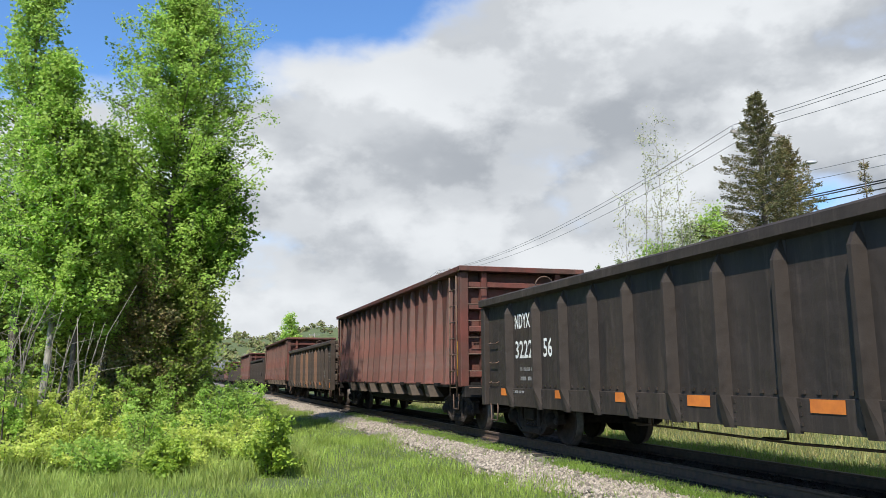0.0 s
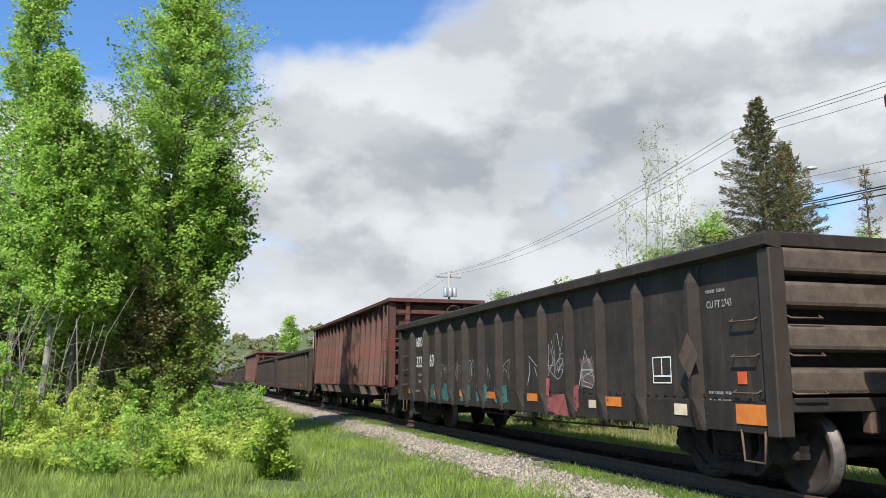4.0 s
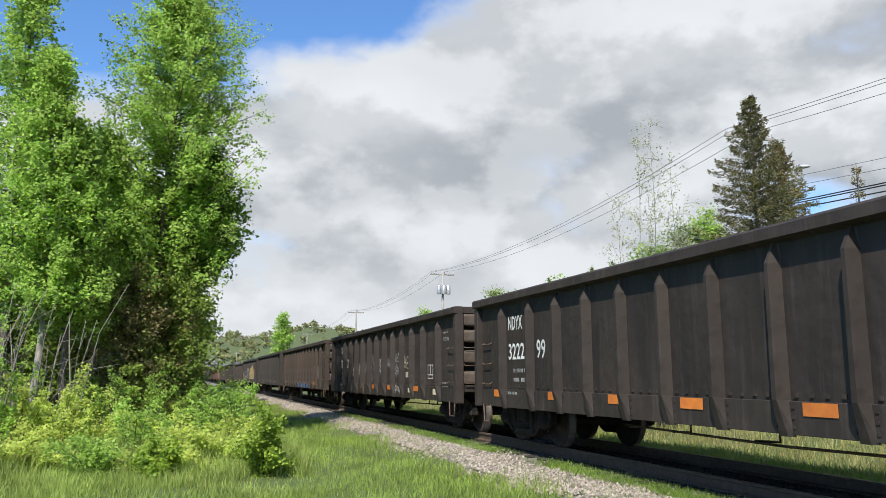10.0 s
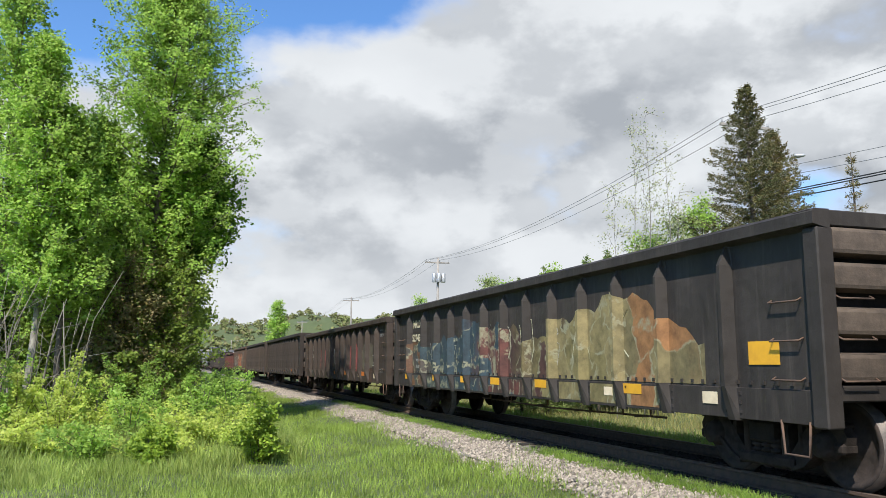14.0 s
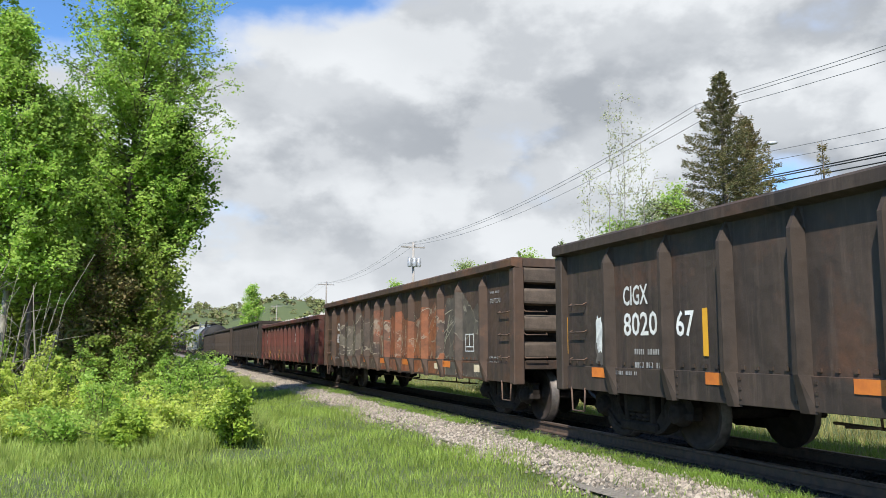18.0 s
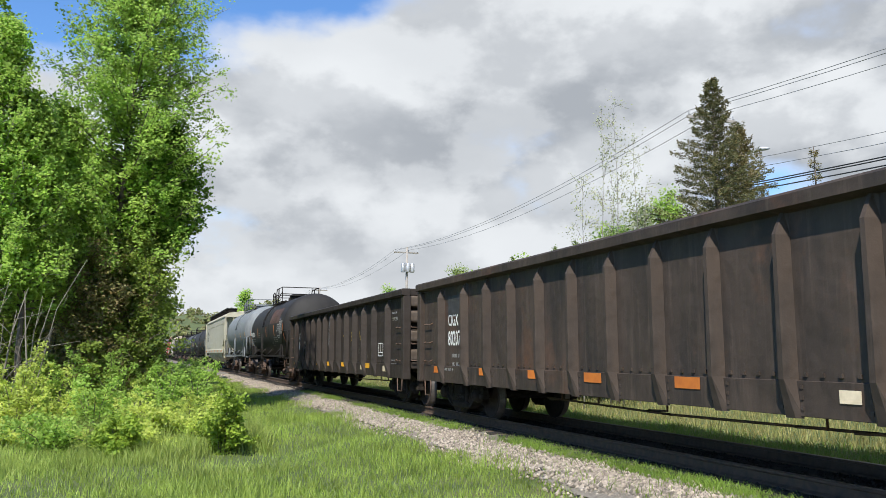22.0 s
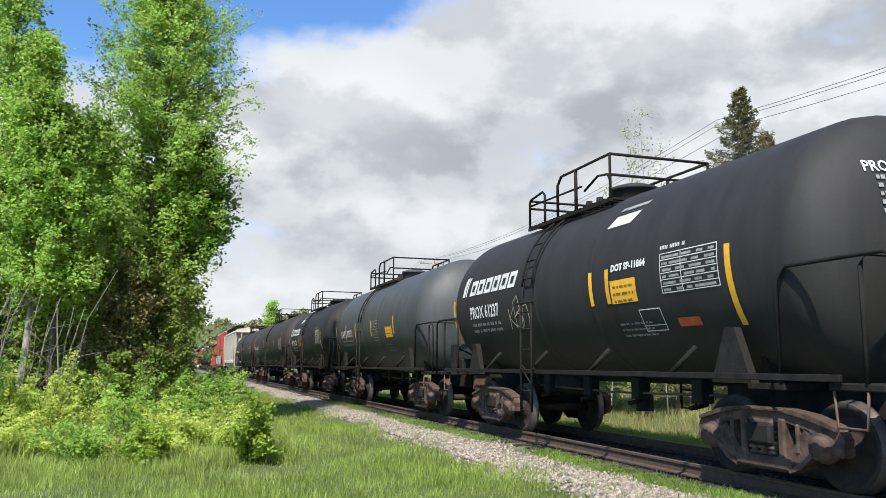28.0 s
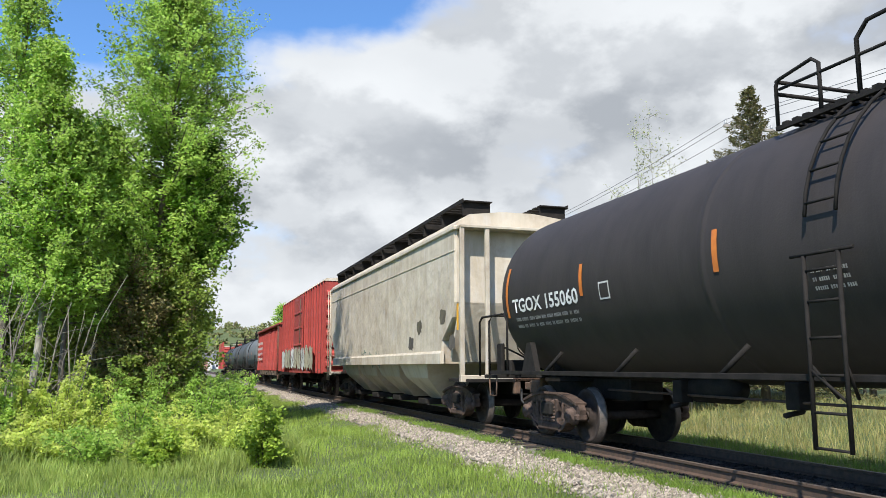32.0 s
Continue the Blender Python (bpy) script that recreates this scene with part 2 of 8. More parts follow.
M_DARKPAINT = surface("black_lettering", (0.03, 0.03, 0.03), (0.05, 0.05, 0.05), scale=9, rough=0.7, bump=0)
M_ORANGE = surface("orange_reflective_tape", (0.62, 0.185, 0.03), (0.5, 0.14, 0.028), scale=6, rough=0.5, bump=0)
M_YELLOW = surface("yellow_reflective_tape", (0.82, 0.42, 0.03), (0.72, 0.36, 0.03), scale=6, rough=0.5, bump=0)
M_PALE = surface("pale_tape", (0.7, 0.58, 0.4), (0.55, 0.45, 0.3), scale=6, rough=0.6, bump=0)
# oily gravel with the shade under the train put into its colour
M_OILSHADE = surface("oil_and_shade_dark_gravel", (0.022, 0.019, 0.017), (0.012, 0.011, 0.01), scale=22, rough=0.95, bump=0.8, vary=0.3, fine=30, island=True)
M_DIRT = surface("rust_stained_track_dirt", (0.13, 0.085, 0.055), (0.075, 0.052, 0.037), scale=14, rough=0.95, bump=0.6, vary=0, fine=40)
M_RAIL = surface("rusty_rail_side", (0.10, 0.06, 0.04), (0.055, 0.038, 0.028), scale=9, rough=0.85)
M_RAILTOP = surface("polished_rail_head", (0.22, 0.17, 0.14), (0.13, 0.10, 0.085), scale=5, rough=0.5, metal=0.6, bump=0.03)
# creosoted sleepers, coloured darker still for the shade under the train
M_TIE = surface("weathered_creosote_timber", (0.028, 0.023, 0.019), (0.016, 0.013, 0.012), scale=5, rough=0.95, stretch=(0.3, 2, 2), bump=0.5)
M_GRASSGROUND = surface("meadow_soil_and_grass", (0.09, 0.115, 0.034), (0.06, 0.085, 0.026), scale=1.3, rough=1.0, bump=0.6,
                        patch=(0.13, 0.115, 0.055), patch_scale=0.35, patch_at=(0.55, 0.72), vary=0, fine=18)
M_BALLAST = surface("grey_brown_gravel", (0.21, 0.185, 0.15), (0.12, 0.105, 0.085), scale=22, rough=0.95, bump=0.8, vary=0, fine=30)
M_STONE = surface("crushed_stone", (0.31, 0.265, 0.21), (0.185, 0.15, 0.115), scale=6, rough=0.9, bump=0.3, vary=0.6, island=True)
M_ASPHALT = surface("worn_asphalt", (0.06, 0.06, 0.06), (0.045, 0.045, 0.045), scale=8, rough=0.9)
M_BARK = surface("grey_brown_bark", (0.16, 0.13, 0.105), (0.08, 0.065, 0.052), scale=9, rough=0.95, stretch=(1, 1, 0.25), bump=0.7)
M_PALEBARK = surface("pale_aspen_bark", (0.32, 0.30, 0.26), (0.2, 0.18, 0.155), scale=7, rough=0.9, stretch=(1, 1, 0.5), bump=0.4)
M_STEM = surface("grey_stem_bark", (0.21, 0.19, 0.155), (0.12, 0.105, 0.085), scale=8, rough=0.95, stretch=(1, 1, 0.4), bump=0.4)
M_POLE = surface("weathered_pole_timber", (0.34, 0.31, 0.28), (0.22, 0.2, 0.175), scale=6, rough=0.95, stretch=(2, 2, 0.15))
M_CABLE = surface("black_cable_sheath", (0.02, 0.02, 0.02), (0.03, 0.03, 0.03), scale=4, rough=0.6, bump=0)
M_WIRE = surface("weathered_aluminium_wire", (0.22, 0.22, 0.22), (0.16, 0.16, 0.16), scale=4, rough=0.5, bump=0)
M_GALV = surface("galvanised_steel", (0.42, 0.43, 0.44), (0.33, 0.34, 0.35), scale=6, rough=0.5, metal=0.4, bump=0.05)
L_ASPEN = foliage("aspen_leaf", (0.46, 0.62, 0.13), (0.28, 0.45, 0.085), 0.58)
L_MAPLE = foliage("maple_leaf", (0.18, 0.33, 0.035), (0.10, 0.2, 0.022))
# darker leaf tone that stands in for shade inside the wood
L_DEEP = foliage("shade_toned_wood_leaf", (0.27, 0.35, 0.06), (0.13, 0.2, 0.035), 0.5)
L_BRUSH = foliage("young_shrub_leaf", (0.66, 0.72, 0.17), (0.44, 0.56, 0.11), 0.58)
L_BROWN = foliage("dead_leaf", (0.30, 0.22, 0.10), (0.19, 0.22, 0.07))
L_SPRUCE = foliage("spruce_needle", (0.095, 0.115, 0.045), (0.19, 0.155, 0.065), 0.25)
L_OLIVE = foliage("brown_tipped_needle", (0.15, 0.155, 0.055), (0.28, 0.2, 0.085), 0.25)
L_SAP = foliage("pale_new_leaf", (0.55, 0.56, 0.36), (0.4, 0.44, 0.24), 0.5)
L_PALE = foliage("sapling_leaf", (0.32, 0.38, 0.14), (0.22, 0.30, 0.09))
L_GRASS = foliage("meadow_grass_blade", (0.34, 0.43, 0.09), (0.20, 0.29, 0.055), 0.4, 0.35)
L_WEED = foliage("trackside_weed_leaf", (0.24, 0.34, 0.06), (0.14, 0.23, 0.04), 0.4, 0.35)
L_BUSH = foliage("dark_shrub_leaves", (0.22, 0.34, 0.045), (0.36, 0.47, 0.06))
L_TALLGRASS = foliage("tall_meadow_grass", (0.38, 0.44, 0.12), (0.24, 0.33, 0.07), 0.4, 0.35)
L_DRYGRASS = foliage("dry_grass_blade", (0.36, 0.31, 0.135), (0.22, 0.25, 0.08), 0.3)
L_HILL = foliage("distant_wood", (0.20, 0.24, 0.085), (0.17, 0.145, 0.085), 0.1, 0.4, 0.0)


# ---- mesh tools ----
class Form:
    """Gathers boxes, tubes, lathes and prisms into one mesh."""

    def __init__(self):
        self.v, self.f, self.smooth = [], [], []

    def add(self, verts, faces, smooth=False):
        o = len(self.v)
        self.v.extend(verts)
        for f in faces:
            self.f.append([i + o for i in f])
            self.smooth.append(smooth)
        return self

    def box(self, x0, x1, y0, y1, z0, z1, c=0.0):
        if x0 > x1:
            x0, x1 = x1, x0
        if y0 > y1:
            y0, y1 = y1, y0
        if c <= 0:
            v = [(x, y, z) for x in (x0, x1) for y in (y0, y1) for z in (z0, z1)]
            return self.add(v, [(0, 1, 3, 2), (4, 6, 7, 5), (0, 4, 5, 1), (2, 3, 7, 6), (0, 2, 6, 4), (1, 5, 7, 3)])
        c = min(c, (x1 - x0) * 0.45, (y1 - y0) * 0.45, (z1 - z0) * 0.45)
        v, ix = [], {}
        for sx in (0, 1):
            for sy in (0, 1):
                for sz in (0, 1):
                    X, Y, Z = (x0, x1)[sx], (y0, y1)[sy], (z0, z1)[sz]
                    dx, dy, dz = (c, -c)[sx], (c, -c)[sy], (c, -c)[sz]
                    for k, p in enumerate(((X, Y + dy, Z + dz), (X + dx, Y, Z + dz), (X + dx, Y + dy, Z))):
                        ix[sx, sy, sz, k] = len(v)
                        v.append(p)
        F = []
        for s in (0, 1):
            F.append([ix[s, 0, 0, 0], ix[s, 0, 1, 0], ix[s, 1, 1, 0], ix[s, 1, 0, 0]][::1 if s == 0 else -1])
            F.append([ix[0, s, 0, 1], ix[1, s, 0, 1], ix[1, s, 1, 1], ix[0, s, 1, 1]][::1 if s == 0 else -1])
            F.append([ix[0, 0, s, 2], ix[0, 1, s, 2], ix[1, 1, s, 2], ix[1, 0, s, 2]][::1 if s == 0 else -1])
        for a in (0, 1):
            for b in (0, 1):
                F.append([ix[a, b, 0, 0], ix[a, b, 0, 1], ix[a, b, 1, 1], ix[a, b, 1, 0]])
                F.append([ix[a, 0, b, 0], ix[a, 0, b, 2], ix[a, 1, b, 2], ix[a, 1, b, 0]])
                F.append([ix[0, a, b, 1], ix[0, a, b, 2], ix[1, a, b, 2], ix[1, a, b, 1]])
        for a in (0, 1):
            for b in (0, 1):
                for d in (0, 1):
                    F.append([ix[a, b, d, 0], ix[a, b, d, 1], ix[a, b, d, 2]])
        return self.add(v, F)

    def tube(self, path, r, n=6, r2=None, cap=True):
        P = [Vector(p) for p in path]
        rs = [r + (r2 - r) * i / (len(P) - 1) for i in range(len(P))] if r2 is not None else [r] * len(P)
        v, ref = [], None
        for i, p in enumerate(P):
            d = (P[min(i + 1, len(P) - 1)] - P[max(i - 1, 0)]).normalized()
            if ref is None or abs(ref.dot(d)) > 0.95:
                ref = Vector((0, 0, 1)) if abs(d.z) < 0.9 else Vector((1, 0, 0))
            a = d.cross(ref).normalized()
            b = d.cross(a)
            for k in range(n):
                w = 2 * math.pi * k / n
                v.append(tuple(p + (a * math.cos(w) + b * math.sin(w)) * rs[i]))
        F = [(i * n + k, i * n + (k + 1) % n, (i + 1) * n + (k + 1) % n, (i + 1) * n + k) for i in range(len(P) - 1) for k in range(n)]
        self.add(v, F, True)
        if cap:
            o = len(self.v) - len(v)
            self.f += [[o + k for k in range(n)], [o + (len(P) - 1) * n + k for k in range(n)][::-1]]
            self.smooth += [False, False]
        return self

    def lathe(self, profile, n=24, axis="y", at=(0, 0, 0), smooth=True):
        """profile: pairs of place along the axis and radius."""
        v = []
        for s, r in profile:
            for k in range(n):
                w = 2 * math.pi * k / n
                a, b = r * math.cos(w), r * math.sin(w)
                p = {"x": (s, a, b), "y": (a, s, b), "z": (a, b, s)}[axis]
                v.append((p[0] + at[0], p[1] + at[1], p[2] + at[2]))
        F = [(i * n + k, i * n + (k + 1) % n, (i + 1) * n + (k + 1) % n, (i + 1) * n + k) for i in range(len(profile) - 1) for k in range(n)]
        self.add(v, F, smooth)
        return self

    def prism(self, poly, axis, a, b):
        """poly: pairs in the two other axes (y,z for x; x,z for y; x,y for z)."""
        n = len(poly)
        v = []
        for s in (a, b):
            for p, q in poly:
                v.append({"x": (s, p, q), "y": (p, s, q), "z": (p, q, s)}[axis])
        return self.add(v, [list(range(n))[::-1], list(range(n, 2 * n))] + [(i, (i + 1) % n, n + (i + 1) % n, n + i) for i in range(n)])

    def mesh(self, name, mat):
        m = bpy.data.meshes.new(name)
        m.from_pydata(self.v, [], self.f)
        m.polygons.foreach_set("use_smooth", self.smooth)
        bm = bmesh.new()
        bm.from_mesh(m)
        bmesh.ops.recalc_face_normals(bm, faces=bm.faces)
        bm.to_mesh(m)
        bm.free()
        m.materials.append(mat)
        return m


CACHE = {}


def shared(key, mat, make):
    """One mesh for all alike pieces."""
    k = (key, mat.name)
    if k not in CACHE:
        f = Form()
        make(f)
        CACHE[k] = f.mesh(key if isinstance(key, str) else key[0], mat)
    return CACHE[k]


def thing(name, label, category, group="", kind="", at=None):
    ob = new(name)
    ob.empty_display_size = 0.3
    tagged(ob, label, category, group, kind)
    if at is not None:
        ob.matrix_basis = at
    return ob


def part(name, data, parent, label="", at=None):
    """Links a mesh as one object under a thing or under a part."""
    ob = new(name, data)
    ob.parent = parent
    if at is not None:
        ob.matrix_basis = at
    if label:
        tagged(ob, label)
    return ob


def solid(name, mat, make, parent, label="", at=None, key=None):
    return part(name, shared(key or name, mat, make) if key else fresh(name, mat, make), parent, label, at)


def fresh(name, mat, make):
    f = Form()
    make(f)
    return f.mesh(name, mat)


def raw_mesh(name, verts, faces, mat, smooth=False):
    """A mesh from arrays: faces all with the same number of corners."""
    verts, faces = np.asarray(verts, dtype=np.float32), np.asarray(faces, dtype=np.int32)
    m = bpy.data.meshes.new(name)
    k = faces.shape[1]
    m.vertices.add(len(verts))
    m.vertices.foreach_set("co", verts.ravel())
    m.loops.add(faces.size)
    m.loops.foreach_set("vertex_index", faces.ravel())
    m.polygons.add(len(faces))
    m.polygons.foreach_set("loop_start", np.arange(0, faces.size, k, dtype=np.int32))
    if smooth:
        m.polygons.foreach_set("use_smooth", np.ones(len(faces), dtype=bool))
    m.update(calc_edges=True)
    m.materials.append(mat)
    return m


LETTERS = {}


def letter_mesh(words, size, mat, bold=0.0, narrow=1.0):
    """Flat lettering on the side that faces away from the far rail: reads from +y to -y."""
    k = (words, size, mat.name, bold, narrow)
    if k not in LETTERS:
        c = bpy.data.curves.new("lettering", "FONT")
        c.body, c.size, c.offset, c.resolution_u = words, size, bold, 2
        o = new("lettering", c)
        dg = bpy.context.evaluated_depsgraph_get()
        dg.update()
        m = bpy.data.meshes.new_from_object(o.evaluated_get(dg))
        bpy.data.objects.remove(o)
        bpy.data.curves.remove(c)
        for v in m.vertices:
            x, y, _ = v.co
            v.co = (0.0, -x * narrow, y)
        m.materials.clear()
        m.materials.append(mat)
        m.name = "lettering"
        LETTERS[k] = m
    return LETTERS[k]


def letters(words, size, mat, parent, y, z, x, bold=0.0, narrow=1.0, name="lettering"):
    return part(name, letter_mesh(words, size, mat, bold, narrow), parent, "", pose(x, y, z))


def smear(parent, mat, x, y0, y1, z0, z1, strokes, width, seed, name="painted_scrawl", wild=1.0):
    """Sprayed scrawl: wandering flat ribbons on a car's side."""
    rg = random.Random(seed)
    f = Form()
    for i in range(strokes):
        cy = y0 + (y1 - y0) * (i + 0.5) / strokes
        half = abs(y1 - y0) / strokes * 0.55
        pts = []
        n = rg.randint(5, 8)
        for k in range(n):
            pts.append((cy + rg.uniform(-half, half) * wild, z0 + (z1 - z0) * (0.5 + 0.5 * math.sin(k * rg.uniform(1.2, 2.6) + i))))
        fine = []
        for k in range(n - 1):
            p0, p1, p2, p3 = pts[max(k - 1, 0)], pts[k], pts[k + 1], pts[min(k + 2, n - 1)]
            for s in range(5):
                u = s / 5
                fine.append(tuple(0.5 * ((2 * p1[d]) + (p2[d] - p0[d]) * u + (2 * p0[d] - 5 * p1[d] + 4 * p2[d] - p3[d]) * u * u + (3 * p1[d] - p0[d] - 3 * p2[d] + p3[d]) * u ** 3) for d in (0, 1)))
        v = []
        for k, (a, b) in enumerate(fine):
            q = fine[min(k + 1, len(fine) - 1)]
            p = fine[max(k - 1, 0)]
            d = Vector((q[0] - p[0], q[1] - p[1]))
            d = d.normalized() if d.length > 1e-6 else Vector((1, 0))
            w = width * (0.6 + 0.4 * math.sin(k * 0.7 + i))
            dx = 0.0004 * (i % 5)
            v += [(x - dx, a - d.y * w, b + d.x * w), (x - dx, a + d.y * w, b - d.x * w)]
        f.add(v, [(2 * k, 2 * k + 1, 2 * k + 3, 2 * k + 2) for k in range(len(fine) - 1)])
    return part(name, f.mesh(name, mat), parent)


def ribbon(f, pts, width, x):
    """A flat stroke along points (y, z) on a car's side."""
    v = []
    for k, (a, b) in enumerate(pts):
        p, q = pts[max(k - 1, 0)], pts[min(k + 1, len(pts) - 1)]
        d = Vector((q[0] - p[0], q[1] - p[1]))
        d = d.normalized() if d.length > 1e-6 else Vector((1, 0))
        w = width * (0.75 + 0.25 * math.sin(k * 1.7))
        v += [(x, a - d.y * w, b + d.x * w), (x, a + d.y * w, b - d.x * w)]
    f.add(v, [(2 * k, 2 * k + 1, 2 * k + 3, 2 * k + 2) for k in range(len(pts) - 1)])


SIGNS = {
    "oval": [(0.5 + 0.5 * math.cos(a) + 0.2 * math.sin(a), 0.5 + 0.5 * math.sin(a)) for a in np.linspace(0.3, 6.9, 15)] + [(0.35, 0.3), (0.7, 0.7)],
    "kite": [(0.0, 0.55), (0.95, 1.0), (0.55, 0.3), (0.0, 0.55), (0.5, 0.8), (0.95, 0.95), (0.9, 0.0), (0.5, 0.3)],
    "wedge": [(0.1, 0.0), (0.15, 1.0), (1.0, 0.3), (0.1, 0.05), (0.5, 0.35), (0.45, 0.6), (0.15, 0.5)],
    "crown": [(0.0, 0.75), (0.3, 0.0), (0.55, 1.0), (0.6, 0.65), (0.8, 0.85), (1.0, 0.25), (0.15, 0.35), (0.4, 0.5)],
    "bend": [(0.0, 0.9), (0.25, 0.3), (0.1, 0.0), (0.4, 0.95), (0.85, 1.0), (1.0, 0.4), (0.8, 0.1)],
    "loop": [(0.1, 0.35), (0.9, 0.6), (0.6, 1.0), (0.1, 0.8), (0.15, 0.1), (0.8, 0.0), (1.0, 0.4), (0.4, 0.5)],
    "fork": [(0.2, 0.0), (0.3, 0.9), (0.28, 0.45), (1.0, 1.0), (0.35, 0.5), (1.0, 0.05)],
    "peak": [(0.0, 0.0), (0.4, 1.0), (0.95, 0.1), (0.3, 0.2), (0.2, 0.5), (0.8, 0.5), (0.6, 0.8)],
    "spike": [(0.0, 0.05), (0.2, 0.5), (0.12, 1.0), (0.9, 0.55), (0.75, 0.3), (0.55, 0.62)]}


def sign(car, mat, kind, y, z, w, h, x, width=0.016, name="sprayed_sign"):
    """A simple sign drawn with one stroke, its middle at y, z."""
    f = Form()
    ribbon(f, [(y + w / 2 - a * w, z - h / 2 + b * h) for a, b in SIGNS[kind]], width, x)
    return part(name, f.mesh(name, mat), car)


def scribble(car, mat, y, z, w, h, x, seed, loops=5, width=0.011, rows=1, name="sprayed_scrawl"):
    """A hand-style tag: small signs run into one another in one or more rows."""
    rg = random.Random(seed)
    f = Form()
    kinds = sorted(SIGNS)
    for r in range(rows):
        zc, hh = z + h / 2 - h * (r + 0.5) / rows, h / rows
        for k in range(loops):
            c, s = math.cos(t := rg.uniform(-0.5, 0.5)), math.sin(t)
            yc, zz = y + w / 2 - w * (k + 0.5) / loops, zc + rg.uniform(-0.12, 0.12) * hh
            ww, h1 = w / loops * rg.uniform(1.0, 1.7), hh * rg.uniform(0.8, 1.3)
            pts = [((a - 0.5) * ww, (b - 0.5) * h1) for a, b in SIGNS[rg.choice(kinds)]]
            ribbon(f, [(yc - p * c + q * s, zz + p * s + q * c) for p, q in pts], width, x - 0.0003 * (r + k % 3))
    return part(name, f.mesh(name, mat), car)


# ---- ground, track ----
TRACK_X, RAIL_Z = 7.41, 0.35
rg0 = np.random.default_rng(5)


def ease(x, a, b):
    t = np.clip((x - a) / (b - a), 0, 1)
    return t * t * (3 - 2 * t)


def ground_z(x, y):
    """Height of the meadow, the track bed's bench and the bank beyond it."""
    x, y = np.asarray(x, dtype=float), np.asarray(y, dtype=float)
    z = 0.10 * ease(x, 4.3, 5.8) + 0.05 * np.sin(x * 0.7 + y * 0.31) * (1 - ease(x, 3.5, 5.0)) + 0.03 * np.sin(x * 1.9 - y * 1.3)
    z = z - 0.25 * ease(-x, 2, 14)
    z = z + 0.75 * ease(x, 10.0, 16.5) + 0.1 * np.sin(x * 0.5 + y * 0.2) * ease(x, 10, 13) * (1 - ease(x, 17, 19))
    far = np.hypot(x, y)
    az = np.degrees(np.arctan2(x, y))
    hill = (35 + 20 * ease(az, -2, 9) + 4 * np.sin(az * 0.9) + 2 * np.sin(az * 2.3 + 1)) * ease(far, 420, 1000) * ease(y, 60, 420)
    return z + hill - 0.02


def build_ground():
    def steps(a, b, n, k):
        t = np.linspace(0, 1, n)
        return a + (b - a) * t ** k
    xs = np.concatenate([-steps(12, 2600, 26, 3)[::-1], np.linspace(-12, 26, 96)[1:-1], steps(26, 2600, 26, 3)])
    ys = np.concatenate([-steps(6, 2600, 22, 3)[::-1], np.linspace(-6, 70, 130)[1:-1], steps(70, 2800, 44, 2.4)])
    X, Y = np.meshgrid(xs, ys)
    Z = ground_z(X, Y)
    n, m = X.shape
    v = np.stack([X, Y, Z], -1).reshape(-1, 3)
    i = np.arange(n * m).reshape(n, m)
    f = np.stack([i[:-1, :-1], i[:-1, 1:], i[1:, 1:], i[1:, :-1]], -1).reshape(-1, 4)
    ob = new("ground", raw_mesh("ground", v, f, M_GRASSGROUND, True))
    tagged(ob, "green meadow ground with thin dry patches beside a railway", "ground", kind="structure")


build_ground()


